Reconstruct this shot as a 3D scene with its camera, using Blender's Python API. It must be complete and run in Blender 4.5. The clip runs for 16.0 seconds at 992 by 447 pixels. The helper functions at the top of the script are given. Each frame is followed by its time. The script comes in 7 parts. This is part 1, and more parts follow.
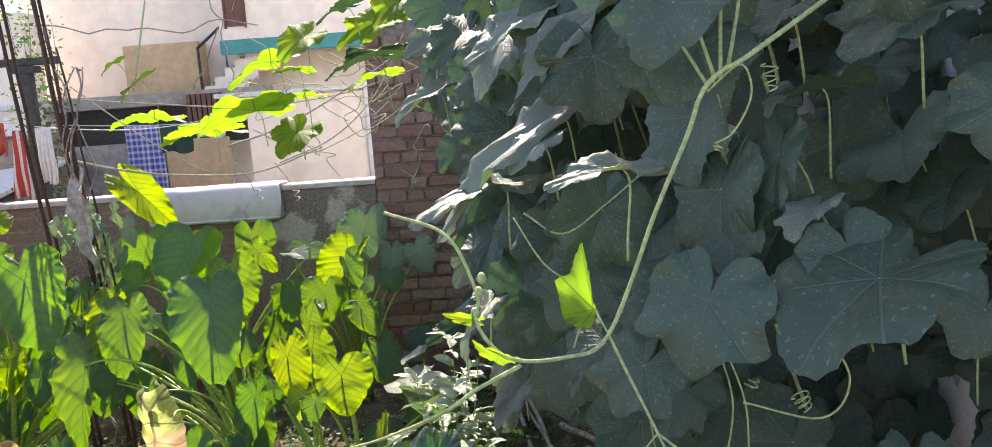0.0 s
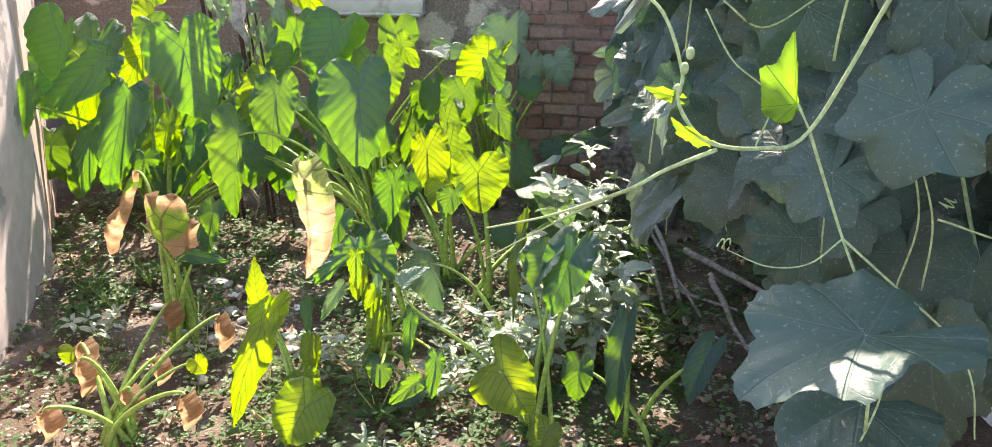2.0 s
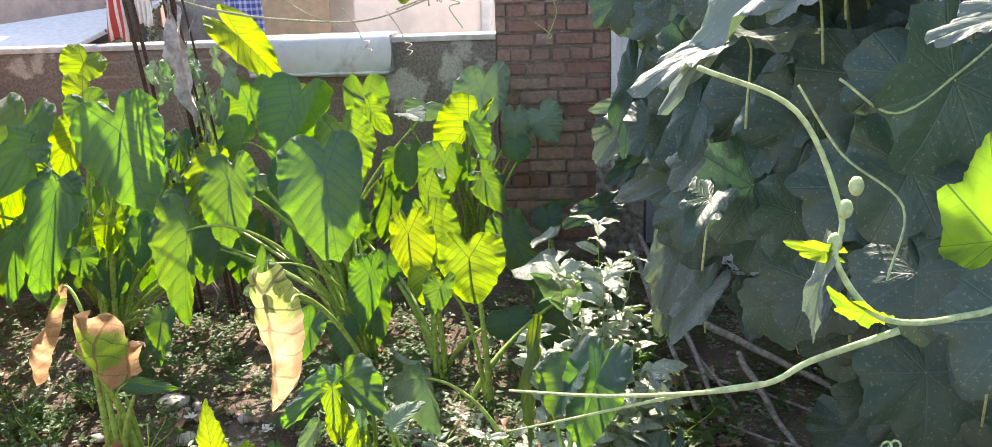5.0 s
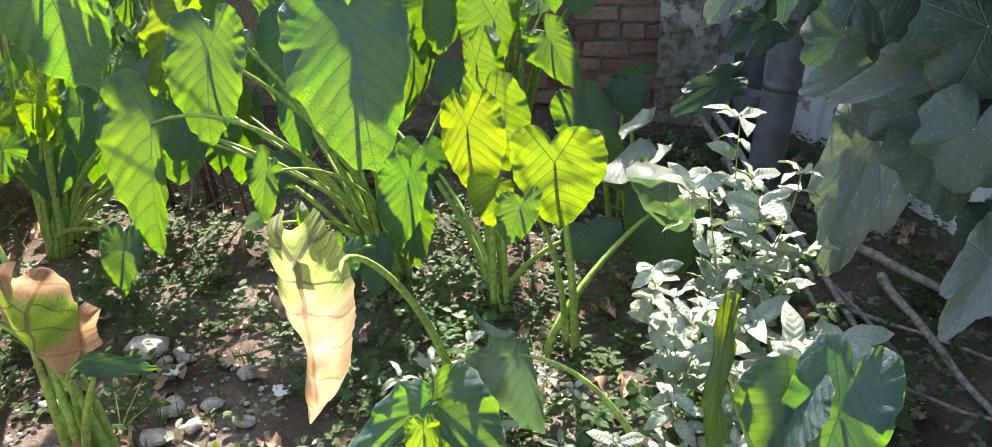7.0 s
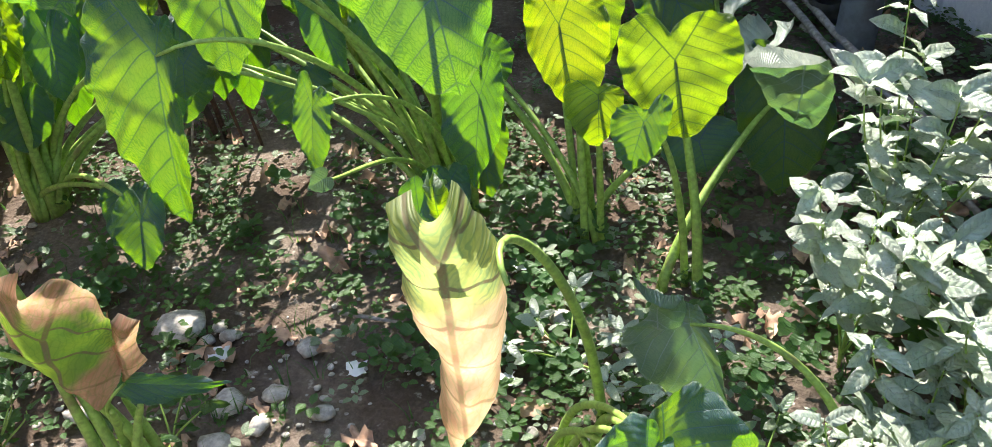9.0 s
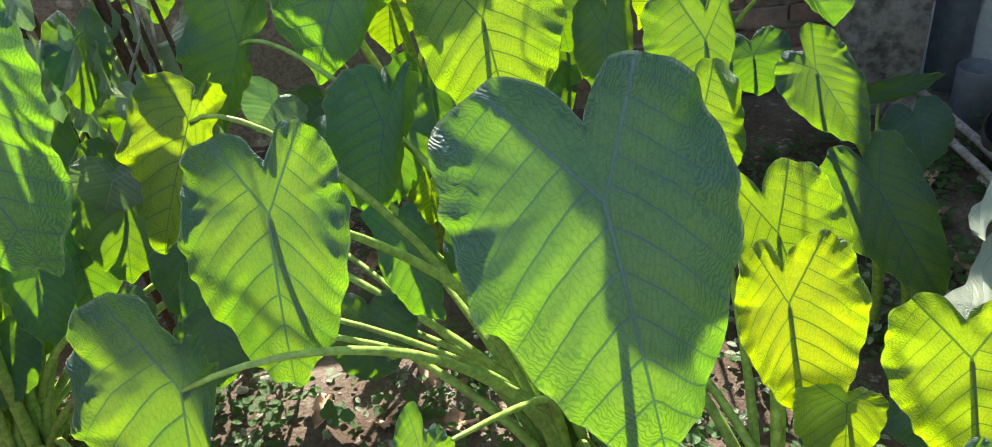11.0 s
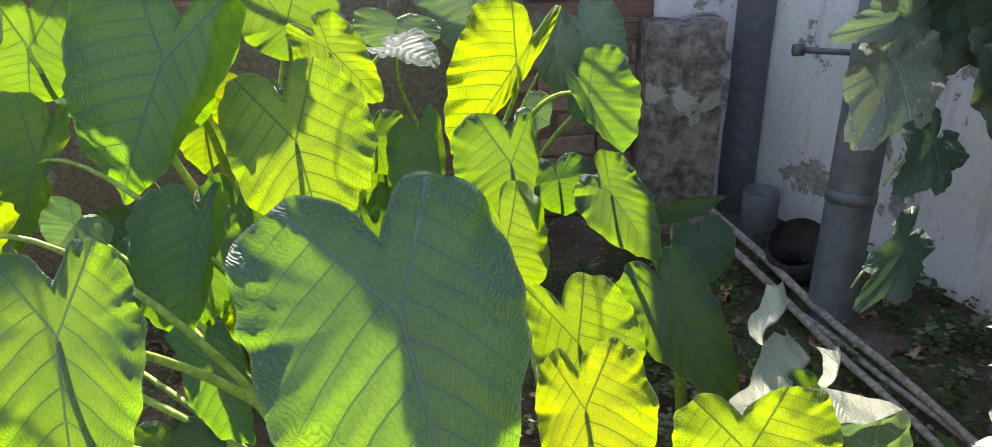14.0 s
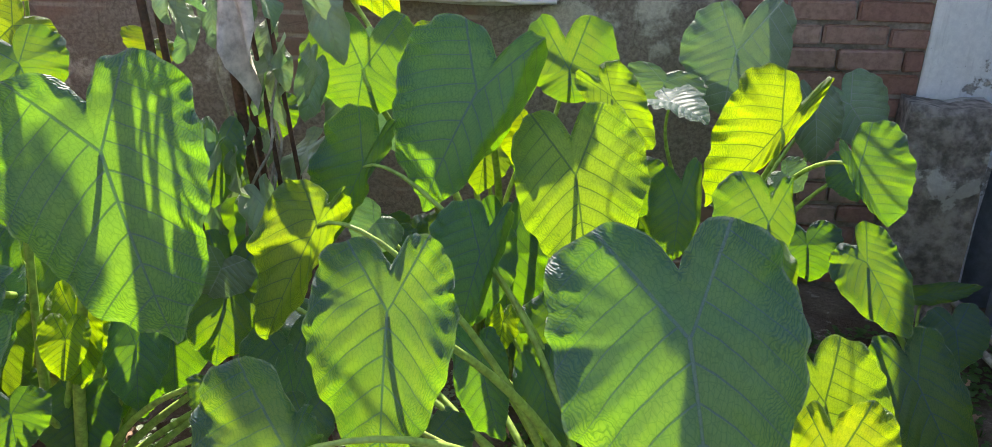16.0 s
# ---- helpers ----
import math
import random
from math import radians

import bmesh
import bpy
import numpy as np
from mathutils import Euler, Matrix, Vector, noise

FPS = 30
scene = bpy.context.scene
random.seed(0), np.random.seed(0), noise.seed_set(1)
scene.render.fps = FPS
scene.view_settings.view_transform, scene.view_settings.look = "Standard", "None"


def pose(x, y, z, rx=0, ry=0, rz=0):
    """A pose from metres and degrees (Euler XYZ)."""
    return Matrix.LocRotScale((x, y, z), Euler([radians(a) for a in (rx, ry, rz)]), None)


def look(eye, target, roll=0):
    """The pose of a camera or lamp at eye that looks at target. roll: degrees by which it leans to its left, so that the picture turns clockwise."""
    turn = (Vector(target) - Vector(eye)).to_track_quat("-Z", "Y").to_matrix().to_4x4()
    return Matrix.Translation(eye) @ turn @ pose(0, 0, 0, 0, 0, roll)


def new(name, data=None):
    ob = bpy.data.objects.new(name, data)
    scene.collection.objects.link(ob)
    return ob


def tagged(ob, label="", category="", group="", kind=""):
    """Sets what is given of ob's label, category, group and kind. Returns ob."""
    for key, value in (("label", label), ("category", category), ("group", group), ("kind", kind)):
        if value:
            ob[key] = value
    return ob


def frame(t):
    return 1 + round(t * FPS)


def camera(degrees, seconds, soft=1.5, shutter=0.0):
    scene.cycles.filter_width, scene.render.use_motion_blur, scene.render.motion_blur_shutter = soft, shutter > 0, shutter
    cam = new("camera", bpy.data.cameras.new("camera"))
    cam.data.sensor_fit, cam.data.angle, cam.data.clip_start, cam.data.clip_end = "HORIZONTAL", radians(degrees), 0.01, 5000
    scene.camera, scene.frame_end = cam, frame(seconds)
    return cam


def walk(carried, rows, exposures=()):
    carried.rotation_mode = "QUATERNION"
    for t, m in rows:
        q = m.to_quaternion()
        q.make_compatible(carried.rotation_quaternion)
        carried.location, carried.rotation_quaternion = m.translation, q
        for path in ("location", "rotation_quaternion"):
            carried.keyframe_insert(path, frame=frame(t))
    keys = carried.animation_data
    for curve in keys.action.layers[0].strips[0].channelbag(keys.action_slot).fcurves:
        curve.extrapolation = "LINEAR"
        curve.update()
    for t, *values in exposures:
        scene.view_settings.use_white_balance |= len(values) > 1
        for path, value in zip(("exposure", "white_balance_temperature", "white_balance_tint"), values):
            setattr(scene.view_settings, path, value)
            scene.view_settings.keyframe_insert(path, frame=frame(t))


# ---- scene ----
cam = camera(59.6, 16.0, 0.85)
METRES, EYE, TILT, LEAN, TURN = 4.1, 1.8, -8.5, 4.0, 0.0
ROWS = [
    (0.0, 0.0, 0.0, 0.0, 0.0, 0.0, -0.0),
    (0.5, -0.0121, 0.0024, -0.0098, 1.1, -6.71, -1.5),
    (1.0, -0.0239, 0.0036, -0.0229, 1.98, -9.33, -4.86),
    (1.5, -0.0294, 0.0063, -0.0253, 3.12, -10.08, -5.31),
    (2.0, -0.0346, 0.002, -0.0271, 7.69, -11.52, -5.62),
    (2.5, -0.0287, 0.0053, -0.0132, 7.73, -7.64, -4.23),
    (3.0, -0.0232, 0.0171, -0.007, 5.99, -2.84, -3.9),
    (5.5, -0.1173, 0.2179, -0.0021, 5.51, -10.32, -2.31),
    (6.0, -0.1674, 0.3191, -0.0062, 8.41, -11.97, -3.3),
    (6.5, -0.1854, 0.3677, -0.0034, 3.87, -16.57, -6.82),
    (7.0, -0.1909, 0.3682, -0.004, 2.61, -20.05, -3.36),
    (7.5, -0.2045, 0.3783, -0.0124, 3.02, -22.14, -4.71),
    (8.0, -0.2186, 0.4081, -0.0214, 3.67, -24.7, -1.12),
    (10.5, -0.3345, 0.6402, -0.0038, -6.32, -29.91, 0.65),
    (11.0, -0.3327, 0.6873, 0.0143, -1.01, -25.56, 1.9),
    (11.5, -0.345, 0.7098, 0.0174, 3.02, -22.63, -3.72),
    (12.0, -0.3518, 0.709, 0.0136, 6.38, -22.5, -2.64),
    (12.5, -0.3483, 0.7064, 0.0185, 7.06, -19.9, -2.45),
    (13.0, -0.3306, 0.7027, 0.019, -3.79, -18.27, -1.53),
    (13.5, -0.3202, 0.6922, 0.018, -9.94, -17.73, -1.76),
    (14.0, -0.3214, 0.675, 0.0159, -11.2, -17.54, -1.18),
    (14.5, -0.3368, 0.6636, 0.0261, -6.59, -13.43, -3.47),
    (15.0, -0.3514, 0.6588, 0.025, -0.69, -13.14, -6.12),
    (15.5, -0.3574, 0.6576, 0.0217, 1.45, -13.48, -6.58),
    (16.0, -0.3611, 0.6417, 0.0185, 3.26, -15.31, -5.61),
]
walk(cam, [(t, pose(0, 0, EYE, TILT, LEAN, TURN) @ pose(METRES * x, METRES * y, METRES * z, 90 + pitch, roll, yaw)) for t, x, y, z, yaw, pitch, roll in ROWS],
     exposures=[(0.0, 1.30, 7300, 18), (1.0, 1.88, 7100, 18), (2.0, 1.82, 7150, 18), (2.5, 1.78, 6900, 17), (3.0, 1.55, 6900, 18), (5.5, 1.72, 7200, 17), (6.5, 1.77, 6950, 17), (8.0, 1.50, 6450, 14), (10.5, 1.56, 6500, 9), (11.0, 1.58, 6750, 10), (12.5, 1.58, 6850, 16), (14.5, 1.72, 7300, 21), (16.0, 1.47, 6850, 15)])

# ---- light: clear sky, one low-noon sun beyond the back wall ----
SUN_EL, SUN_AZ = 46.5, -5.5
world = bpy.data.worlds.new("sky")
scene.world = world
world.use_nodes = True
wn = world.node_tree.nodes
sky = wn.new("ShaderNodeTexSky")
sky.sky_type = "NISHITA"
sky.sun_disc = False
sky.sun_elevation, sky.sun_rotation = radians(SUN_EL), radians(SUN_AZ)
world.node_tree.links.new(sky.outputs[0], wn["Background"].inputs[0])
wn["Background"].inputs[1].default_value = 0.15
sun_data = bpy.data.lights.new("sun", "SUN")
sun_data.energy, sun_data.angle, sun_data.color = 4.9, radians(0.55), (1.0, 0.95, 0.86)
sun = new("sun", sun_data)
_sd = Vector((math.sin(radians(SUN_AZ)) * math.cos(radians(SUN_EL)), math.cos(radians(SUN_AZ)) * math.cos(radians(SUN_EL)), math.sin(radians(SUN_EL))))
sun.matrix_world = look(_sd * 30, (0, 0, 0))


# ---- material tools ----
class Nodes:
    """Short forms for building a node material."""

    def __init__(self, name):
        self.m = bpy.data.materials.new(name)
        self.m.use_nodes = True
        self.t = self.m.node_tree
        self.t.nodes.clear()
        self.out = self.t.nodes.new("ShaderNodeOutputMaterial")

    def n(self, kind, ins=None, **props):
        nd = self.t.nodes.new("ShaderNode" + kind)
        if "operation" in props:
            nd.operation = props["operation"]
        if "use_clamp" in props:
            nd.use_clamp = props["use_clamp"]
        if "interpolation_type" in props:
            nd.interpolation_type = props["interpolation_type"]
        if "data_type" in props:
            nd.data_type, nd.blend_type = props["data_type"], props["blend_type"]
        if "uv_map" in props:
            nd.uv_map = props["uv_map"]
        if "feature" in props:
            nd.feature = props["feature"]
        for k, v in (ins or {}).items():
            self.put(nd.inputs[k], v)
        return nd

    def put(self, sock, v):
        if isinstance(v, bpy.types.NodeSocket):
            self.t.links.new(v, sock)
        elif isinstance(v, bpy.types.Node):
            self.t.links.new(v.outputs[0], sock)
        else:
            sock.default_value = v

    def math(self, op, a, b=0.0, c=0.0, clamp=False):
        return self.n("Math", {0: a, 1: b, 2: c}, operation=op, use_clamp=clamp).outputs[0]

    def step(self, x, lo, hi, to=(0.0, 1.0)):
        return self.n("MapRange", {"Value": x, "From Min": lo, "From Max": hi, "To Min": to[0], "To Max": to[1]}, interpolation_type="SMOOTHSTEP").outputs[0]

    def mix(self, f, a, b, kind="MIX"):
        nd = self.n("Mix", data_type="RGBA", blend_type=kind)
        self.put(nd.inputs[0], f), self.put(nd.inputs[6], a), self.put(nd.inputs[7], b)
        return nd.outputs[2]

    def noise(self, scale, detail=4.0, rough=0.55, vec=None, dist=0.0):
        nd = self.n("TexNoise", {"Scale": scale, "Detail": detail, "Roughness": rough, "Distortion": dist})
        if vec is not None:
            self.put(nd.inputs["Vector"], vec)
        return nd.outputs[0]

    def pos(self):
        return self.n("NewGeometry").outputs["Position"]

    def bump(self, h, strength=0.3, dist=0.01):
        return self.n("Bump", {"Height": h, "Strength": strength, "Distance": dist}).outputs[0]

    def done(self, shader):
        self.t.links.new(shader if isinstance(shader, bpy.types.NodeSocket) else shader.outputs[0], self.out.inputs[0])
        return self.m


def rgb(r, g, b):
    return (r, g, b, 1.0)


def plain(name, col, rough=0.6, vary=0.25, scale=30.0, bump=0.2, metal=0.0, spec=0.5, stain=None, stain_scale=4.0, stain_lo=0.5, stain_hi=0.7, fine=0.004):
    """A surface with grain and larger stains."""
    k = Nodes(name)
    p = k.pos()
    g = k.noise(scale, 6.0, 0.6, p)
    c = k.mix(k.step(g, 0.3, 0.7), rgb(*[v * (1 - vary) for v in col]), rgb(*[min(1, v * (1 + vary)) for v in col]))
    if stain:
        c = k.mix(k.step(k.noise(stain_scale, 7.0, 0.62, p), stain_lo, stain_hi), c, rgb(*stain))
    b = k.n("BsdfPrincipled", {"Base Color": c, "Roughness": rough, "Metallic": metal, "Specular IOR Level": spec, "Normal": k.bump(g, bump, fine)})
    return k.done(b)


def leaf_material(name, top, glow, vein, through_mix=0.45, rough=0.42, spec=0.5, pinnate=True, mottle=0.0, veins=0.7, dry=None, dry_tip=False, deep=0.55):
    """Leaf: glossy face, light passing through, veins by the leaf's own UV (0, 0 at the stalk, 0, 1 at the tip)."""
    k = Nodes(name)
    uv = k.n("UVMap", uv_map="UVMap").outputs[0]
    s = k.n("SeparateXYZ", {0: uv})
    u, v = s.outputs[0], s.outputs[1]
    au = k.math("ABSOLUTE", u)
    wob = k.noise(3.0, 2.0, 0.5, uv)
    rad = k.math("SQRT", k.math("ADD", k.math("MULTIPLY", u, u), k.math("MULTIPLY", v, v)))
    if pinnate:
        mid = k.math("MULTIPLY", k.step(k.math("ADD", au, k.math("MULTIPLY", v, 0.008)), 0.009, 0.018, (1, 0)), k.step(v, -0.05, 0.0))
        q = k.math("SUBTRACT", v, k.math("MULTIPLY", k.math("POWER", au, 1.25), 0.75))
        q = k.math("ADD", q, k.math("MULTIPLY", k.math("SUBTRACT", wob, 0.5), 0.05))
        fr = k.math("ABSOLUTE", k.math("SUBTRACT", k.math("FRACT", k.math("DIVIDE", q, 0.165)), 0.5))
        lat = k.math("MULTIPLY", k.step(k.math("ADD", fr, k.math("MULTIPLY", au, 0.02)), 0.022, 0.056, (1, 0)), k.step(au, 0.25, 0.65, (1.0, 0.75)))
        lat = k.math("MULTIPLY", lat, k.step(k.math("ADD", k.math("MULTIPLY", v, 0.55), k.math("MULTIPLY", au, 0.83)), -0.01, 0.02))
        lobe = k.step(k.math("ABSOLUTE", k.math("ADD", k.math("MULTIPLY", v, 0.55), k.math("MULTIPLY", au, 0.83))), 0.006, 0.014, (1, 0))
        lobe = k.math("MULTIPLY", lobe, k.step(v, -0.02, 0.0, (1, 0)))
        line = k.math("MAXIMUM", mid, k.math("MAXIMUM", lobe, k.math("MULTIPLY", lat, 0.95)))
        ripple = k.math("SINE", k.math("MULTIPLY", k.math("ADD", k.math("ADD", v, k.math("MULTIPLY", au, 0.9)), k.math("MULTIPLY", k.noise(5.0, 3.0, 0.6, uv), 0.3)), 215.0))
        quilt = k.math("MULTIPLY", k.math("COSINE", k.math("MULTIPLY", q, 38.08)), 0.16)
        edge = k.n("SeparateXYZ", {0: k.n("UVMap", uv_map="Rim").outputs[0]}).outputs[0]
        ripple = k.math("MULTIPLY", ripple, k.step(k.math("ADD", edge, k.math("MULTIPLY", k.noise(4.5, 3.0, 0.5, uv), 0.7)), 0.95, 1.2))
        h = k.math("ADD", k.math("ADD", k.math("MULTIPLY", ripple, 0.26), quilt), k.math("MULTIPLY", k.noise(16.0, 4.0, 0.65, uv), 0.22))
    else:
        ang = k.math("ARCTAN2", u, v)
        a5 = k.math("ABSOLUTE", k.math("SUBTRACT", k.math("FRACT", k.math("ADD", k.math("DIVIDE", ang, 0.82), 0.5)), 0.5))
        mid = k.step(k.math("MULTIPLY", a5, rad), 0.006, 0.02, (1, 0))
        q = k.math("SUBTRACT", rad, k.math("MULTIPLY", a5, 0.5))
        fr = k.math("ABSOLUTE", k.math("SUBTRACT", k.math("FRACT", k.math("DIVIDE", k.math("ADD", q, k.math("MULTIPLY", wob, 0.1)), 0.17)), 0.5))
        lat = k.math("MULTIPLY", k.step(fr, 0.02, 0.06, (1, 0)), 0.22)
        line = k.math("MAXIMUM", mid, lat)
        h = k.math("ADD", k.math("MULTIPLY", k.noise(24.0, 3.0, 0.6, uv), 0.4), k.math("MULTIPLY", k.math("COSINE", k.math("MULTIPLY", q, 36.0)), 0.12))
    h = k.math("SUBTRACT", h, k.math("MULTIPLY", line, 0.55))
    rnd = k.n("ObjectInfo").outputs["Random"]
    tone = k.n("HueSaturation", {"Hue": k.step(rnd, 0, 1, (0.485, 0.515)), "Saturation": 1.0, "Value": k.step(rnd, 0, 1, (0.82, 1.18)), "Color": rgb(*top)}).outputs[0]
    big = k.noise(4.0, 4.0, 0.6, uv)
    c = k.mix(k.step(big, 0.35, 0.7), tone, k.mix(0.45, tone, rgb(top[0] * 1.5, top[1] * 1.3, top[2] * 1.2)))
    if mottle:
        sp = k.math("MULTIPLY", k.step(k.noise(17.0, 3.0, 0.6, uv), 0.6, 0.66), mottle)
        c = k.mix(sp, c, rgb(0.45, 0.5, 0.42))
    gl = k.n("HueSaturation", {"Hue": k.step(rnd, 0, 1, (0.48, 0.51)), "Saturation": 1.0, "Value": k.step(rnd, 0, 1, (0.9, 1.1)), "Color": rgb(*glow)}).outputs[0]
    if dry:
        dm = k.step(k.math("ADD", k.math("MULTIPLY", k.noise(2.2, 4.0, 0.6, uv), 0.7), k.math("MULTIPLY", v if dry_tip else rad, 0.95 if dry_tip else 0.75)), 0.45 if dry_tip else 0.48, 0.56 if dry_tip else 0.56)
        bl = k.mix(k.step(k.noise(6.0, 4.0, 0.6, uv), 0.4, 0.7), rgb(*dry[0]), rgb(*dry[1]))
        c = k.mix(dm, c, bl)
    c = k.mix(k.math("MULTIPLY", line, veins), c, rgb(*vein))
    if pinnate:
        gl = k.mix(k.step(ripple, 0.0, 0.8, (0.0, 0.75)), gl, rgb(glow[0] * 0.35, glow[1] * 0.5, glow[2] * 0.8))
        gl = k.mix(k.step(k.math("COSINE", k.math("MULTIPLY", q, 38.08)), -1.0, 0.2, (0.17, 0.0)), gl, rgb(glow[0] * 0.35, glow[1] * 0.5, glow[2] * 0.8))
    gl = k.mix(k.step(k.noise(5.0, 3.0, 0.6, uv), 0.35, 0.75, (0.0, 0.3)), gl, rgb(glow[0] * 0.55, glow[1] * 0.75, glow[2]))
    gl = k.mix(k.step(k.noise(2.1, 3.0, 0.55, k.n("VectorMath", {0: uv, 1: k.n("CombineXYZ", {2: k.math("MULTIPLY", rnd, 40.0)}).outputs[0]}, operation="ADD").outputs[0]), 0.4, 0.68, (0.0, deep)), gl, rgb(glow[0] * 0.42, glow[1] * 0.72, glow[2] + 0.006))
    gl = k.mix(k.math("MULTIPLY", line, 0.96), gl, rgb(glow[0] * 0.08, glow[1] * 0.17, glow[2] * 0.4 + 0.01))
    if dry:
        gl = k.mix(dm, gl, k.mix(k.step(k.noise(5.0, 4.0, 0.6, uv), 0.4, 0.65), rgb(*dry[2]), rgb(dry[2][0] * 0.75, dry[2][1] * 0.62, dry[2][2] * 0.55)))
        gl = k.mix(k.math("MULTIPLY", line, 0.6), gl, rgb(0.25, 0.11, 0.05))
    if pinnate:
        fine = k.math("ABSOLUTE", k.math("SUBTRACT", k.math("FRACT", k.math("DIVIDE", k.math("ADD", k.math("ADD", k.math("MULTIPLY", v, 0.45), au), k.math("MULTIPLY", k.noise(7.0, 3.0, 0.6, uv), 0.12)), 0.034)), 0.5))
        fine = k.step(fine, 0.06, 0.2, (0.22, 0.0))
        gl = k.mix(fine, gl, rgb(glow[0] * 0.3, glow[1] * 0.5, glow[2] * 0.6))
        gl = k.mix(k.step(k.noise(34.0, 4.0, 0.7, uv), 0.45, 0.7, (0.0, 0.3)), gl, rgb(glow[0] * 0.45, glow[1] * 0.62, glow[2]))
        c = k.mix(k.math("MULTIPLY", fine, 0.7), c, rgb(top[0] * 0.55, top[1] * 0.6, top[2] * 0.6))
        net = k.step(k.n("TexVoronoi", {"Vector": k.n("VectorMath", {0: uv, 1: k.n("VectorMath", {0: k.n("TexNoise", {"Vector": uv, "Scale": 9.0}).outputs["Color"], 1: (0.06, 0.06, 0.06)}, operation="MULTIPLY").outputs[0]}, operation="ADD").outputs[0], "Scale": 24.0}, feature="DISTANCE_TO_EDGE").outputs[0], 0.02, 0.07, (0.3, 0.0))
        gl = k.mix(k.math("MULTIPLY", net, 0.4 if dry else 1.0), gl, rgb(glow[0] * 0.3, glow[1] * 0.45, glow[2] * 0.6))
        c = k.mix(net, c, rgb(top[0] * 0.6, top[1] * 0.65, top[2] * 0.65))
    # Broken pale line painted along the margin: sun caught on a rolled edge.
    rim = k.n("SeparateXYZ", {0: k.n("UVMap", uv_map="Rim").outputs[0]}).outputs[0]
    rim = k.math("MULTIPLY", k.step(rim, 0.968, 0.985), k.step(k.noise(9.0, 2.0, 0.5, uv), 0.4, 0.65, (0.0, 1.0 if pinnate else 0.0)))
    c = k.mix(k.math("MULTIPLY", rim, 0.6), c, rgb(0.42, 0.45, 0.33))
    nrm = k.bump(h, 0.55, 0.005)
    face = k.n("BsdfPrincipled", {"Base Color": c, "Roughness": k.step(k.noise(7.0, 3.0, 0.6, uv), 0.3, 0.7, (rough - 0.06, rough + 0.1)), "Specular IOR Level": spec, "Normal": nrm})
    thr = k.n("BsdfTranslucent", {"Color": gl})
    return k.done(k.n("MixShader", {0: through_mix, 1: face, 2: thr}))


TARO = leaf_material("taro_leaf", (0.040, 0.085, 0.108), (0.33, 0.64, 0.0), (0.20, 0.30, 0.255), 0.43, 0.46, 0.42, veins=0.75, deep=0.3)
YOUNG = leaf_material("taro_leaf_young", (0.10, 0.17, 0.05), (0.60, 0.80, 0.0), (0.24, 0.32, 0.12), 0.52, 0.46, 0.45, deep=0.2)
RIPE = leaf_material("taro_leaf_yellowing", (0.075, 0.14, 0.07), (0.46, 0.64, 0.0), (0.2, 0.28, 0.12), 0.48, 0.44, 0.5, deep=0.3)
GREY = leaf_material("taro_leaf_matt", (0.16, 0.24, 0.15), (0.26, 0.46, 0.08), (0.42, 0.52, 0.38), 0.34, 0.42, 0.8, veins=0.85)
# Silvery underside, its colour lifted towards white to stand for direct sun.
PALE = leaf_material("taro_leaf_underside_lit", (0.40, 0.47, 0.37), (0.34, 0.5, 0.14), (0.5, 0.56, 0.44), 0.25, 0.4, 0.7, veins=0.6)
DRY = leaf_material("taro_leaf_drying", (0.16, 0.27, 0.06), (0.5, 0.74, 0.06), (0.36, 0.26, 0.16), 0.58, 0.6, 0.3, dry=((0.40, 0.19, 0.11), (0.62, 0.40, 0.28), (0.72, 0.44, 0.29)))
DRY_TIP = leaf_material("taro_leaf_dry_tip", (0.36, 0.42, 0.18), (0.74, 0.82, 0.22), (0.36, 0.26, 0.16), 0.6, 0.5, 0.4, dry=((0.55, 0.36, 0.23), (0.74, 0.56, 0.40), (0.85, 0.59, 0.37)), dry_tip=True)
# Two copies of one leaf: shaded dark here, sunlit yellow-green below.
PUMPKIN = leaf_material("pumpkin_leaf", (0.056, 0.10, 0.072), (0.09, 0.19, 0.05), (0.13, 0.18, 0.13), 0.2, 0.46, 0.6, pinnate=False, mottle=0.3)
PUMPKIN_LIT = leaf_material("pumpkin_leaf_young_lit", (0.10, 0.18, 0.03), (0.40, 0.66, 0.02), (0.26, 0.32, 0.12), 0.5, 0.5, 0.4, pinnate=False)
# Grey-pale base puts the sky's sheen into edge leaves; the spots are mottling.
PUMPKIN_MID = leaf_material("pumpkin_leaf_sheen", (0.19, 0.235, 0.205), (0.24, 0.36, 0.12), (0.32, 0.36, 0.3), 0.2, 0.42, 0.5, pinnate=False, mottle=0.75)
STALK = plain("leaf_stalk", (0.30, 0.44, 0.09), 0.45, 0.3, 60, 0.1, spec=0.45, stain=(0.22, 0.2, 0.08), stain_scale=9, stain_lo=0.55, stain_hi=0.75)
DRYSTEM = plain("dry_vine_stem", (0.58, 0.50, 0.42), 0.7, 0.3, 60, 0.4, spec=0.25, stain=(0.36, 0.4, 0.16), stain_scale=7)
VINE = plain("vine_stem", (0.40, 0.50, 0.24), 0.6, 0.25, 90, 0.4, spec=0.3)
# Whitish base colour carries the sun's glint off the bushy weed's leaves.
WEED_GLINT = leaf_material("weed_leaf", (0.42, 0.49, 0.39), (0.42, 0.6, 0.15), (0.5, 0.56, 0.44), 0.18, 0.3, 1.0, veins=0.4)
# Pale green base stands for glints on low weeds and climber leaves.
GLINT = leaf_material("low_weed_leaf_glint", (0.26, 0.34, 0.22), (0.36, 0.56, 0.12), (0.34, 0.4, 0.28), 0.25, 0.34, 0.8, veins=0.4)
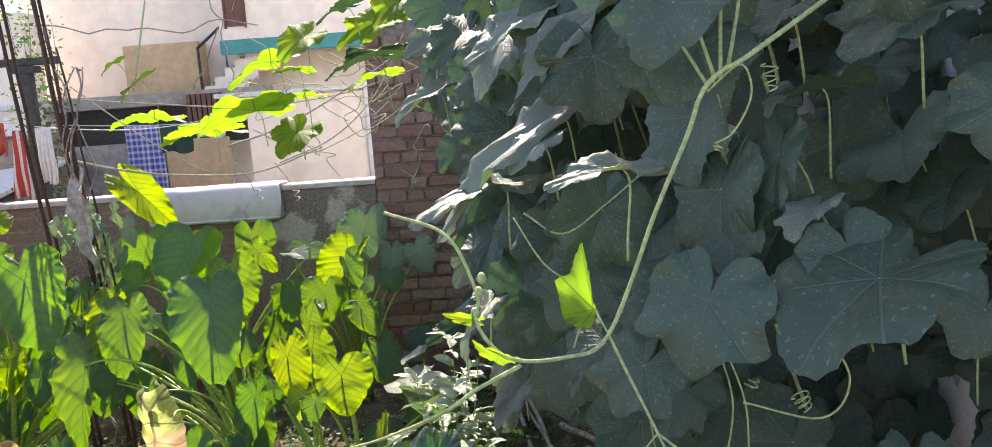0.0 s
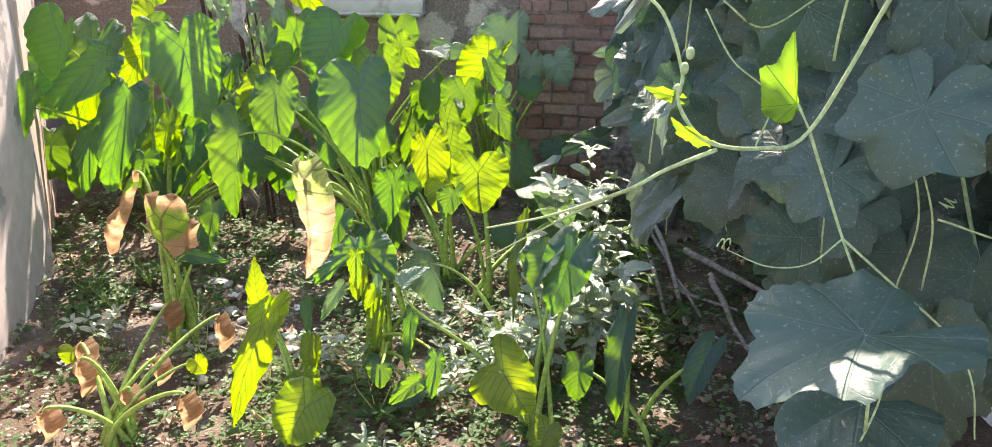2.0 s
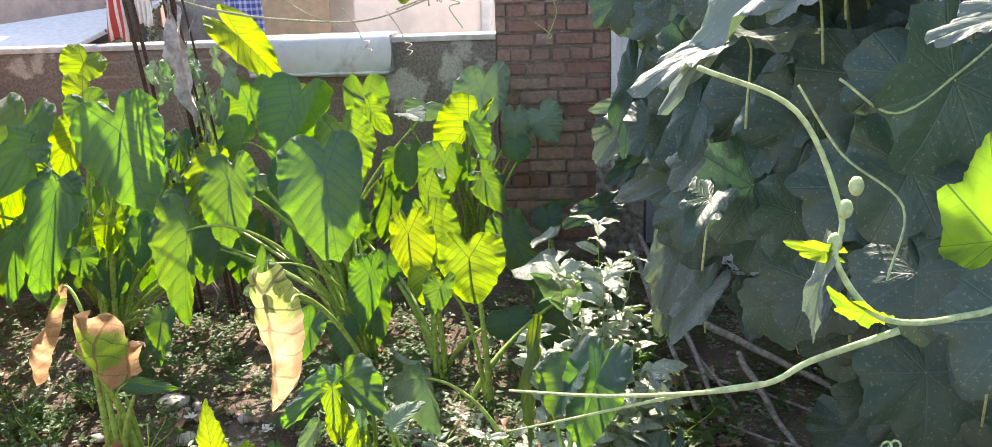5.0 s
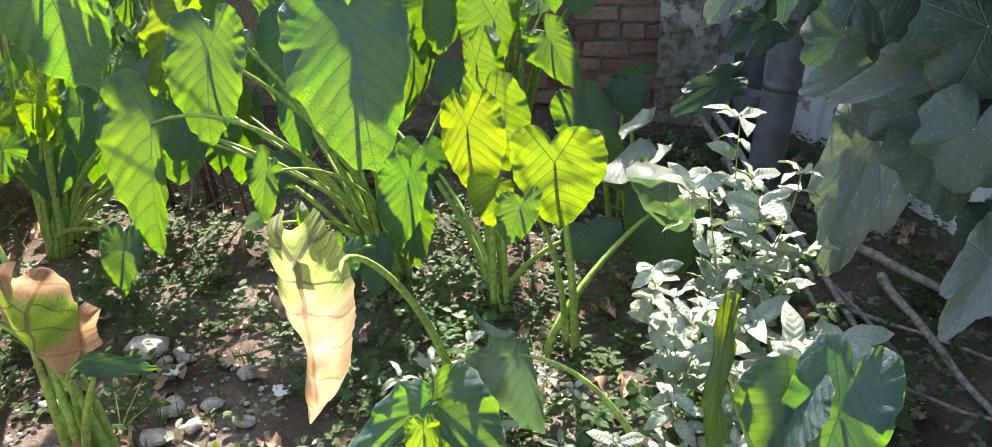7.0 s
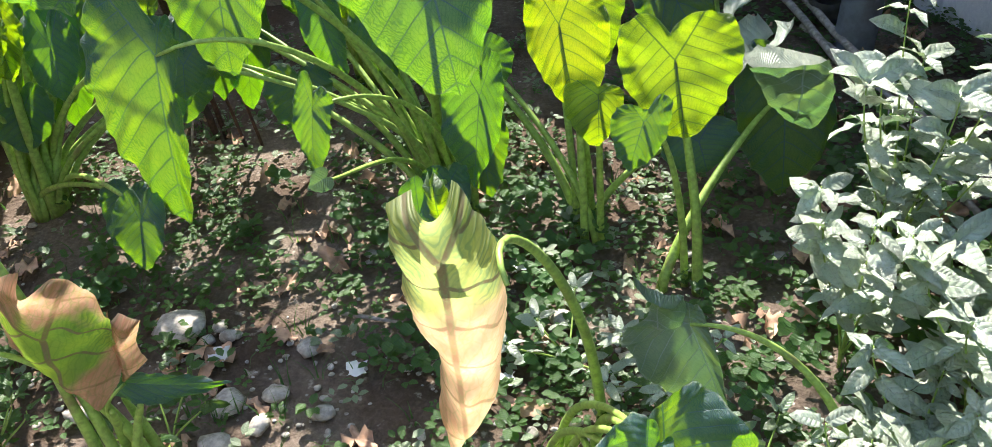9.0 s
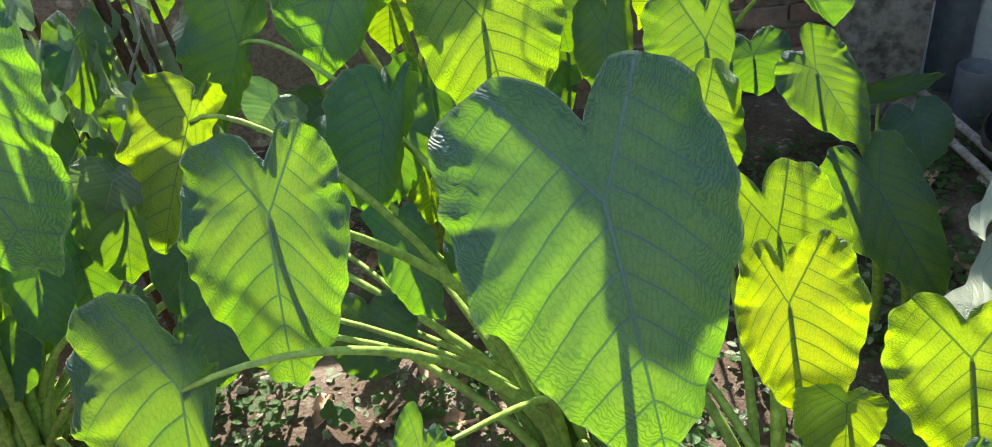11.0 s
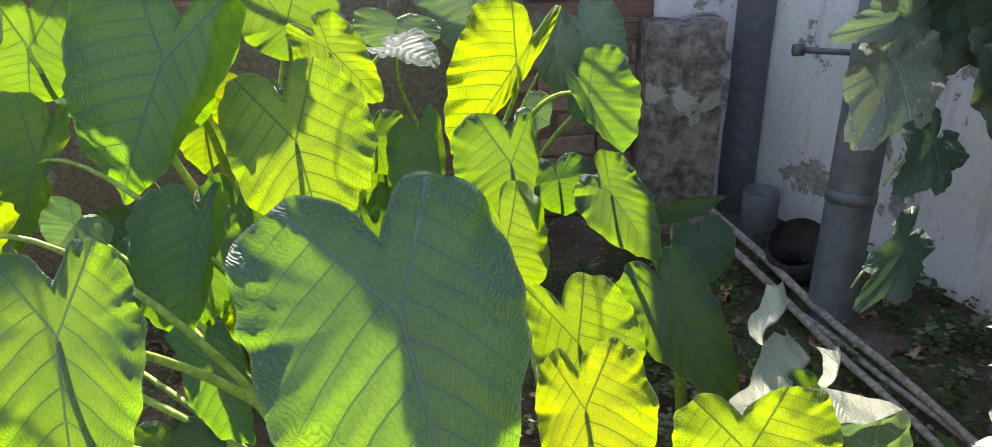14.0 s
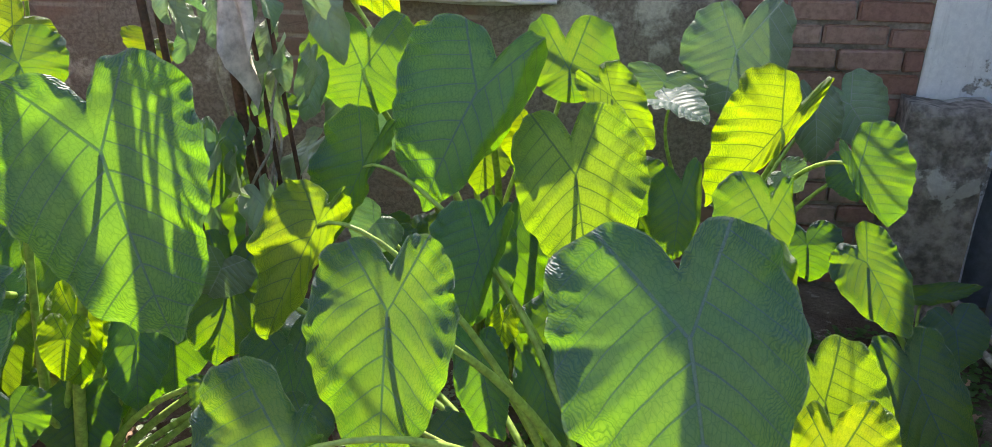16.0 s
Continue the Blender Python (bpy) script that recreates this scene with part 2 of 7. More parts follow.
COVER = leaf_material("ground_weed_leaf", (0.06, 0.13, 0.035), (0.22, 0.42, 0.04), (0.15, 0.22, 0.08), 0.35, 0.42, 0.6, veins=0.3)
TWIG = plain("dead_wood", (0.35, 0.31, 0.28), 0.8, 0.4, 50, 0.6, spec=0.2, stain=(0.25, 0.22, 0.19), stain_scale=12)
STEEL = plain("rusty_steel", (0.10, 0.055, 0.04), 0.75, 0.4, 90, 0.5, metal=0.3, stain=(0.05, 0.04, 0.04), stain_scale=15)
PVC = plain("grey_pipe", (0.15, 0.165, 0.19), 0.5, 0.2, 25, 0.15, stain=(0.12, 0.115, 0.11), stain_scale=6, stain_lo=0.52, stain_hi=0.75)
POT = plain("dark_clay", (0.06, 0.055, 0.055), 0.7, 0.3, 30, 0.3, stain=(0.14, 0.12, 0.1), stain_scale=9)
STONE = plain("pebble", (0.47, 0.43, 0.385), 0.92, 0.3, 60, 0.5, spec=0.1, stain=(0.28, 0.24, 0.2), stain_scale=25)
LITTER = plain("dead_leaf", (0.44, 0.28, 0.19), 0.8, 0.5, 18, 0.3, spec=0.25)
TAG = plain("white_scrap", (0.7, 0.7, 0.68), 0.6, 0.1, 20, 0.1)


def limewash_material():
    """Bluish white lime wash: flaked grey patches, dark specks, rain streaks."""
    k = Nodes("lime_wash")
    p = k.pos()
    g = k.noise(55, 7, 0.7, p)
    c = k.mix(k.step(g, 0.3, 0.7), rgb(0.80, 0.81, 0.85), rgb(0.92, 0.925, 0.95))
    st = k.n("VectorMath", {0: p, 1: (9.0, 9.0, 0.9)}, operation="MULTIPLY").outputs[0]
    c = k.mix(k.math("MULTIPLY", k.step(k.noise(1.3, 6, 0.65, st), 0.52, 0.66), 0.55), c, rgb(0.52, 0.53, 0.57))
    flake = k.step(k.noise(4.5, 8, 0.68, p), 0.57, 0.595)
    c = k.mix(flake, c, k.mix(k.step(g, 0.35, 0.65), rgb(0.33, 0.31, 0.30), rgb(0.55, 0.53, 0.51)))
    speck = k.step(k.noise(34, 5, 0.7, p), 0.66, 0.70)
    c = k.mix(k.math("MULTIPLY", speck, 0.7), c, rgb(0.24, 0.22, 0.22))
    h = k.math("SUBTRACT", k.math("MULTIPLY", g, 0.5), k.math("ADD", k.math("MULTIPLY", flake, 0.9), k.math("MULTIPLY", speck, 0.5)))
    return k.done(k.n("BsdfPrincipled", {"Base Color": c, "Roughness": 0.88, "Specular IOR Level": 0.2, "Normal": k.bump(h, 0.8, 0.008)}))


PAINT = limewash_material()
PINK = plain("pale_render", (0.60, 0.52, 0.50), 0.85, 0.10, 12, 0.3, spec=0.2, stain=(0.34, 0.32, 0.31), stain_scale=3.0, stain_lo=0.56, stain_hi=0.60)


def render_material():
    """Old cement render: pale trowelled patches, brown damp, the brick courses showing through."""
    k = Nodes("old_render")
    p = k.pos()
    s = k.n("SeparateXYZ", {0: p})
    g = k.noise(60, 8, 0.72, p)
    c = k.mix(k.step(g, 0.35, 0.65), rgb(0.20, 0.165, 0.145), rgb(0.35, 0.30, 0.265))
    course = k.math("ABSOLUTE", k.math("SUBTRACT", k.math("FRACT", k.math("DIVIDE", k.math("ADD", s.outputs[2], k.math("MULTIPLY", k.noise(3.0, 3, 0.5, p), 0.03)), 0.086)), 0.5))
    bare = k.step(k.noise(1.7, 5, 0.6, p), 0.52, 0.66)
    brick = k.mix(k.step(course, 0.36, 0.46), rgb(0.29, 0.19, 0.155), rgb(0.42, 0.36, 0.31))
    c = k.mix(k.math("MULTIPLY", bare, k.step(g, 0.25, 0.5)), c, brick)
    pale = k.step(k.noise(2.3, 7, 0.6, p), 0.56, 0.62)
    c = k.mix(pale, c, k.mix(k.step(g, 0.35, 0.65), rgb(0.46, 0.42, 0.37), rgb(0.64, 0.60, 0.54)))
    crack = k.step(k.n("TexVoronoi", {"Vector": k.n("VectorMath", {0: p, 1: k.n("TexNoise", {"Scale": 4.0}).outputs["Color"]}, operation="ADD").outputs[0], "Scale": 3.4}, feature="DISTANCE_TO_EDGE").outputs[0], 0.002, 0.010, (0.3, 0.0))
    c = k.mix(crack, c, rgb(0.09, 0.075, 0.065))
    h = k.math("ADD", k.math("ADD", g, k.math("MULTIPLY", pale, 0.6)), k.math("MULTIPLY", k.math("MULTIPLY", bare, k.step(course, 0.36, 0.46)), -0.4))
    return k.done(k.n("BsdfPrincipled", {"Base Color": c, "Roughness": 0.92, "Specular IOR Level": 0.15, "Normal": k.bump(h, 0.7, 0.015)}))


RENDER = render_material()
HUSK = plain("pale_husk", (0.52, 0.46, 0.41), 0.8, 0.35, 25, 0.4, spec=0.25, stain=(0.3, 0.24, 0.2), stain_scale=12)
COPING = plain("wall_top_mortar", (0.55, 0.52, 0.48), 0.85, 0.2, 20, 0.4)
MORTAR = plain("dirty_mortar", (0.30, 0.255, 0.23), 0.9, 0.3, 40, 0.6, spec=0.15)
SHEET = plain("white_sheet", (0.66, 0.66, 0.68), 0.75, 0.06, 12, 0.25, spec=0.2, stain=(0.42, 0.40, 0.38), stain_scale=5, stain_lo=0.58, stain_hi=0.75)
HOUSE = plain("cream_house_paint", (0.95, 0.83, 0.72), 0.85, 0.07, 6, 0.15, spec=0.2, stain=(0.66, 0.58, 0.5), stain_scale=0.9, stain_lo=0.55, stain_hi=0.75)
STREAKED = plain("streaked_pale_plaster", (0.88, 0.80, 0.74), 0.88, 0.16, 10, 0.3, spec=0.2, stain=(0.5, 0.44, 0.4), stain_scale=3.0)
BROWNWALL = plain("brown_pink_plaster", (0.50, 0.38, 0.33), 0.88, 0.16, 8, 0.3, spec=0.2, stain=(0.5, 0.37, 0.32), stain_scale=1.5)
PLINTH = plain("fallen_plaster", (0.29, 0.255, 0.235), 0.9, 0.5, 24, 1.0, spec=0.15, stain=(0.58, 0.55, 0.52), stain_scale=4.5, stain_lo=0.57, stain_hi=0.61, fine=0.03)
CONCRETE = plain("weathered_concrete", (0.36, 0.33, 0.30), 0.88, 0.2, 14, 0.4, spec=0.2, stain=(0.18, 0.16, 0.145), stain_scale=2.2)
TEAL = plain("teal_paint", (0.06, 0.30, 0.30), 0.6, 0.12, 12, 0.1)
BROWN = plain("brown_door_paint", (0.17, 0.075, 0.055), 0.55, 0.2, 20, 0.15)
BOARD = plain("tan_board", (0.62, 0.44, 0.27), 0.7, 0.12, 12, 0.2)
RED = plain("red_cloth", (0.42, 0.08, 0.06), 0.85, 0.25, 20, 0.3)


def stripe_material():
    k = Nodes("striped_cloth")
    s = k.n("SeparateXYZ", {0: k.n("TexCoord").outputs["Object"]})
    f = k.math("FRACT", k.math("MULTIPLY", s.outputs[0], 17.0))
    c = k.mix(k.step(f, 0.55, 0.6), rgb(0.5, 0.07, 0.06), rgb(0.74, 0.68, 0.64))
    c = k.mix(k.step(k.noise(22, 5, 0.6), 0.4, 0.7, (0.0, 0.35)), c, rgb(0.22, 0.1, 0.09))
    return k.done(k.n("BsdfPrincipled", {"Base Color": c, "Roughness": 0.85, "Specular IOR Level": 0.2}))


STRIPE = stripe_material()
WHITECLOTH = plain("white_cloth", (0.72, 0.7, 0.68), 0.85, 0.1, 20, 0.3)
DARKGREEN = plain("dark_green_cloth", (0.03, 0.075, 0.06), 0.85, 0.2, 20, 0.3)
IRON = plain("dark_iron", (0.06, 0.058, 0.06), 0.6, 0.3, 30, 0.3, metal=0.4)


def checked_cloth():
    k = Nodes("blue_checked_cloth")
    s = k.n("SeparateXYZ", {0: k.pos()})
    a = k.step(k.math("SINE", k.math("MULTIPLY", s.outputs[0], 130.0)), 0.1, 0.5)
    b = k.step(k.math("SINE", k.math("MULTIPLY", s.outputs[2], 110.0)), 0.1, 0.5)
    c = k.mix(k.math("MULTIPLY", k.math("ADD", a, b), 0.5), rgb(0.06, 0.09, 0.35), rgb(0.5, 0.53, 0.68))
    return k.done(k.n("BsdfPrincipled", {"Base Color": c, "Roughness": 0.9}))


CHECK = checked_cloth()


def brick_material():
    k = Nodes("old_brick")
    p = k.pos()
    r = k.n("ObjectInfo").outputs["Random"]
    g = k.noise(45, 6, 0.65, p)
    c = k.mix(r, rgb(0.34, 0.185, 0.15), rgb(0.50, 0.345, 0.295))
    c = k.mix(k.step(g, 0.35, 0.7), c, k.mix(0.4, c, rgb(0.1, 0.06, 0.05)))
    c = k.mix(k.step(k.noise(6, 6, 0.65, p), 0.56, 0.7), c, rgb(0.28, 0.22, 0.18))
    return k.done(k.n("BsdfPrincipled", {"Base Color": c, "Roughness": 0.9, "Specular IOR Level": 0.15, "Normal": k.bump(g, 0.6, 0.008)}))


BRICK = brick_material()


def soil_material():
    k = Nodes("garden_soil")
    p = k.pos()
    g = k.noise(70, 8, 0.7, p)
    big = k.noise(1.6, 5, 0.6, p)
    c = k.mix(k.step(big, 0.4, 0.65), rgb(0.17, 0.12, 0.09), rgb(0.36, 0.29, 0.235))
    c = k.mix(k.step(g, 0.35, 0.75), k.mix(0.5, c, rgb(0.05, 0.035, 0.026)), c)
    c = k.mix(k.step(k.noise(22, 5, 0.6, p), 0.6, 0.7), c, rgb(0.45, 0.39, 0.33))
    return k.done(k.n("BsdfPrincipled", {"Base Color": c, "Roughness": 0.95, "Specular IOR Level": 0.1, "Normal": k.bump(k.math("ADD", g, k.noise(18, 6, 0.7, p)), 0.8, 0.02)}))


SOIL = soil_material()


# ---- mesh tools ----
def mesh_of(name, verts, faces, material, smooth=True, uvs=None, rims=None):
    me = bpy.data.meshes.new(name)
    me.from_pydata([tuple(v) for v in verts], [], [tuple(f) for f in faces])
    me.materials.append(material)
    if smooth:
        me.polygons.foreach_set("use_smooth", [True] * len(me.polygons))
    if uvs is not None:
        lay = me.uv_layers.new(name="UVMap")
        idx = np.zeros(len(me.loops), dtype=np.int32)
        me.loops.foreach_get("vertex_index", idx)
        lay.data.foreach_set("uv", np.asarray(uvs, dtype=np.float32)[idx].ravel())
        if rims is not None:
            me.uv_layers.new(name="Rim").data.foreach_set("uv", np.asarray([(f, 0.0) for f in rims], dtype=np.float32)[idx].ravel())
    me.update()
    return me


def part_mesh(name, me, parent, label=""):
    ob = new(name, me)
    ob.parent = parent
    return tagged(ob, label)


def part(name, bm, material, parent, label="", smooth=False):
    me = bpy.data.meshes.new(name)
    bm.to_mesh(me)
    bm.free()
    me.materials.append(material)
    if smooth:
        me.polygons.foreach_set("use_smooth", [True] * len(me.polygons))
    ob = new(name, me)
    if parent is not None:
        ob.parent = parent
    return tagged(ob, label)


def box(lo, hi, bevel=0.0, bm=None):
    bm = bm or bmesh.new()
    made = bmesh.ops.create_cube(bm, size=1.0)["verts"]
    for v in made:
        v.co = Vector([lo[i] + (v.co[i] + 0.5) * (hi[i] - lo[i]) for i in range(3)])
    if bevel:
        edges = {e for v in made for e in v.link_edges}
        bmesh.ops.bevel(bm, geom=list(edges), offset=bevel, segments=2, affect="EDGES")
    return bm


def bezier(p0, p1, p2, p3, n):
    out = []
    for i in range(n + 1):
        t = i / n
        s = 1 - t
        out.append(p0 * s**3 + p1 * 3 * s * s * t + p2 * 3 * s * t * t + p3 * t**3)
    return out


def tube_data(pts, radii, sides=7, start=0):
    """Rings round a line of points; returns verts and faces."""
    verts, faces = [], []
    n = len(pts)
    up = Vector((0.31, 0.17, 0.93)).normalized()
    for i, p in enumerate(pts):
        d = (pts[min(i + 1, n - 1)] - pts[max(i - 1, 0)]).normalized()
        a = d.cross(up)
        if a.length < 0.05:
            a = d.cross(Vector((1, 0, 0)))
        a.normalize()
        b = d.cross(a)
        r = radii[i] if hasattr(radii, "__len__") else radii
        for j in range(sides):
            w = 2 * math.pi * j / sides
            verts.append(p + (a * math.cos(w) + b * math.sin(w)) * r)
    for i in range(n - 1):
        for j in range(sides):
            q = (j + 1) % sides
            faces.append((start + i * sides + j, start + i * sides + q, start + (i + 1) * sides + q, start + (i + 1) * sides + j))
    faces.append(tuple(start + j for j in reversed(range(sides))))
    faces.append(tuple(start + (n - 1) * sides + j for j in range(sides)))
    return verts, faces


def tube(name, pts, radii, material, parent=None, sides=7, label=""):
    org = parent.location if parent is not None else Vector((0, 0, 0))
    v, f = tube_data([Vector(p) - org for p in pts], radii, sides)
    return part_mesh(name, mesh_of(name, v, f, material), parent, label) if parent is not None else tagged(new(name, mesh_of(name, v, f, material)), label)


def smooth_line(pts, n=6):
    """A soft curve through the points."""
    P = [Vector(p) for p in pts]
    P = [P[0] * 2 - P[1]] + P + [P[-1] * 2 - P[-2]]
    out = []
    for i in range(1, len(P) - 2):
        a, b, c, d = P[i - 1], P[i], P[i + 1], P[i + 2]
        for j in range(n):
            t = j / n
            out.append(0.5 * (2 * b + (c - a) * t + (2 * a - 5 * b + 4 * c - d) * t * t + (3 * b - a - 3 * c + d) * t**3))
    out.append(P[-2])
    return out


def anchor(name, at, label, category, group=""):
    ob = new(name)
    ob.location = at
    ob.empty_display_size = 0.1
    return tagged(ob, label, category, group)


# ---- leaves ----
HEART_HALF = ((0, 1.0), (0.09, 0.945), (0.24, 0.84), (0.40, 0.69), (0.54, 0.51), (0.64, 0.34), (0.70, 0.16), (0.72, -0.03), (0.71, -0.22), (0.65, -0.40), (0.55, -0.53), (0.44, -0.59), (0.34, -0.62), (0.25, -0.625), (0.16, -0.58), (0.09, -0.50), (0.04, -0.42), (0, -0.35))
HEART = tuple((math.degrees(math.atan2(u, v)), math.hypot(u, v)) for u, v in HEART_HALF)
PALM = ((0, 1.0), (12, 0.93), (26, 0.80), (36, 0.74), (48, 0.86), (58, 0.9), (72, 0.77), (84, 0.71), (100, 0.79), (112, 0.80), (132, 0.74), (150, 0.74), (164, 0.58), (173, 0.35), (180, 0.10))


def blade_mesh(name, length, width, material, seed=0, fold=0.15, droop=0.18, wave=0.05, outline=HEART, nt=100, nr=11, wide=1.44, teeth=0.0, quilt=0.0025, fray=0.0, roll=0.035, ruffle=0.016, lip=0.0, shape=None, back=0.35):
    """A leaf blade: stalk at the origin, tip along +y, upper face along +z."""
    rng = random.Random(seed)
    ph = [rng.uniform(0, 6.28) for _ in range(6)]
    ang = np.linspace(-math.pi, math.pi, nt, endpoint=False) + math.pi / nt * 0
    deg = np.abs(np.degrees(ang))
    rim = np.interp(deg, [a for a, _ in outline], [r for _, r in outline])
    rim = rim * (1 + 0.03 * np.sin(3 * ang + ph[0]) + 0.017 * np.sin(7 * ang + ph[1]) + 0.018 * np.sin(13 * ang + ph[2]) + 0.015 * np.sin(23 * ang + ph[5]) * np.sin(2 * ang + ph[3]))
    if teeth:
        rim = rim * (1 + teeth * np.where(np.arange(nt) % 2, 1, -1))
    if fray:
        rim = rim * (1 - fray * np.abs(np.sin(5 * ang + ph[3]) * np.sin(11 * ang + ph[4])))
    sx = width / (wide * length)
    fold_l, fold_r = fold if isinstance(fold, tuple) else (fold, fold)
    s_l, s_r, lobe_l, lobe_r = shape if shape else (sx, sx, 1.0, 1.0)
    verts, uvs, rims = [(0, 0, 0)], [(0, 0)], [0.0]
    skew = rng.uniform(-0.05, 0.05)
    for j in range(1, nr + 1):
        f = (j / nr) ** 0.9 if j < nr - 1 else (0.965 if j == nr - 1 else 1.0)
        for i in range(nt):
            r = rim[i] * f
            u, v = r * math.sin(ang[i]), r * math.cos(ang[i])
            side = min(1.0, max(0.0, 0.5 + u / 0.24))
            side = side * side * (3 - 2 * side)
            x = u * (s_r + (s_l - s_r) * side)
            w = v * (lobe_r + (lobe_l - lobe_r) * side) if v < 0 else v
            z = (fold_r + (fold_l - fold_r) * side) * abs(x) * (1 - 0.25 * abs(x))
            z += droop * (v - v * v) if v > 0 else back * w + 0.25 * back * w * w
            z += wave * f**3 * (math.sin(5 * ang[i] + ph[3]) + 0.7 * math.sin(9 * ang[i] + ph[4])) * (0.4 + 0.6 * abs(math.sin(ang[i])))
            q = v - 0.75 * abs(u) ** 1.25
            z += quilt * math.cos(q * 38.08) * min(1, 4 * abs(u)) * f
            z += ruffle * f**5 * (math.sin(19 * ang[i] + ph[1]) + 0.8 * math.sin(31 * ang[i] + ph[2]))
            edge = max(0.0, (f - 0.82) / 0.18)
            z -= roll * edge * edge * (0.35 + 0.65 * (0.5 + 0.5 * math.sin(2.6 * ang[i] + ph[5]))) * (0.9 if deg[i] > 105 else 1.0)
            out = u * math.copysign(1, lip) - 0.43 - 0.05 * math.sin(7 * v + ph[0])
            if lip and out > 0:
                z -= abs(lip) * out * sx * 2.4 * (1.0 + 0.25 * math.sin(15 * v + ph[1]))
                x -= math.copysign(out, lip) * sx * 0.5 * abs(lip)
            verts.append(((x + skew * v * v) * length, w * length, z * length))
            uvs.append((u, v))
            rims.append(f)
    faces = [(0, 1 + (i + 1) % nt, 1 + i) for i in range(nt)]
    for j in range(nr - 1):
        a, b = 1 + j * nt, 1 + (j + 1) * nt
        for i in range(nt):
            q = (i + 1) % nt
            faces.append((a + i, a + q, b + q, b + i))
    return mesh_of(name, verts, faces, material, True, uvs, rims)


GARDEN_SIDE = Vector((-1.1, 0.6, 1.75))


def set_blade(ob, parent, at, tip, twist=0.0, face=None, size=1.0):
    """Turns a blade so that it grows from at to tip, its upper face to the open side of the garden."""
    org = parent.location
    A, B = Vector(at), Vector(tip)
    y = (B - A).normalized()
    n = (face if face is not None else Vector((GARDEN_SIDE.x - A.x, GARDEN_SIDE.y - A.y, 0)).normalized() + Vector((0, 0, 0.3))).normalized()
    n = (n - y * n.dot(y)).normalized()
    x = y.cross(n)
    m = Matrix((x, y, n)).transposed().to_4x4() @ pose(0, 0, 0, 0, twist, 0)
    ob.parent = parent
    ob.matrix_local = Matrix.Translation(A - org) @ m @ Matrix.Diagonal((size, size, size, 1))
    return n


def plant(at, label):
    return anchor("taro_plant", at, label, "taro plant", "taro plants in the garden bed")


COUNT = [0]


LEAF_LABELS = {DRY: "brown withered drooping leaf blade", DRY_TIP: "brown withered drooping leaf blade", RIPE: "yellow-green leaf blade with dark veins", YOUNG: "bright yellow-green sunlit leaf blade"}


def stalk(p, A, B, n, front, width, arch=None):
    """The leaf's stalk: up from the plant's base, arched over to the blade."""
    base = p.location + Vector((math.cos(COUNT[0] * 2.4) * 0.05, math.sin(COUNT[0] * 2.4) * 0.05, 0))
    side = n if front else -n
    h = max(0.08, A.z - base.z)
    y = (B - A).normalized()
    c2 = A + side * 0.10 * min(1, h * 2) - y * 0.06 + Vector((0, 0, 0.02 if h > 0.3 else 0.0)) - Vector((0, 0, 0.25 * h))
    if arch:
        c2 = A + Vector(arch)
    pts = bezier(base - Vector((0, 0, 0.02)), base + Vector((0, 0, 0.55 * h)) + (A - base) * 0.12, c2 + Vector((0, 0, 0.1 * h)), A + side * 0.003, 16)
    r0 = 0.006 + 0.018 * min(0.35, width)
    tube("leaf_stalk", pts, [r0 * (1.35 - 0.95 * i / 16) for i in range(17)], STALK, p, 7)


def leaf(p, at, tip, width, mat=None, fold=0.18, twist=0.0, front=False, wave=0.035, droop=0.13, stem=True, up=False, roll=0.035, lip=0.0):
    """One taro leaf with its stalk, from the plant's base to the blade."""
    COUNT[0] += 1
    A, B = Vector(at), Vector(tip)
    me = blade_mesh("leaf_blade", (B - A).length, width, mat or TARO, COUNT[0], fold, droop, wave, fray=0.08 if mat in (DRY, DRY_TIP) else 0.0, roll=roll, lip=lip)
    ob = new("leaf_blade", me)
    n = set_blade(ob, p, A, B, twist, Vector((0, -0.3, 1)) if up else None)
    if mat in LEAF_LABELS:
        tagged(ob, LEAF_LABELS[mat])
    if stem:
        stalk(p, A, B, n, front, width)
    return ob


def broad(p, at, tip, halves, lobes, face, mat=None, fold=(0.1, 0.1), front=False, wave=0.03, droop=0.13, roll=0.034, lip=0.0, back=0.1, arch=None):
    """A large taro leaf: stalk point, tip, width of each half, length of each lobe and the way its face looks."""
    COUNT[0] += 1
    A, B = Vector(at), Vector(tip)
    ln = (B - A).length
    shape = (halves[0] / (0.72 * ln), halves[1] / (0.72 * ln), lobes[0] / (0.62 * ln), lobes[1] / (0.62 * ln))
    ob = new("leaf_blade", blade_mesh("leaf_blade", ln, sum(halves), mat or TARO, COUNT[0], fold, droop, wave, nt=128, nr=15, quilt=0.006, fray=0.05 if mat in (DRY, DRY_TIP) else 0.0, roll=roll, ruffle=0.035 if mat in (DRY, DRY_TIP) else 0.013, lip=lip, shape=shape, back=back))
    n = set_blade(ob, p, A, B, 0.0, Vector(face))
    if mat in LEAF_LABELS:
        tagged(ob, LEAF_LABELS[mat])
    stalk(p, A, B, n, front, sum(halves), arch)
    return ob


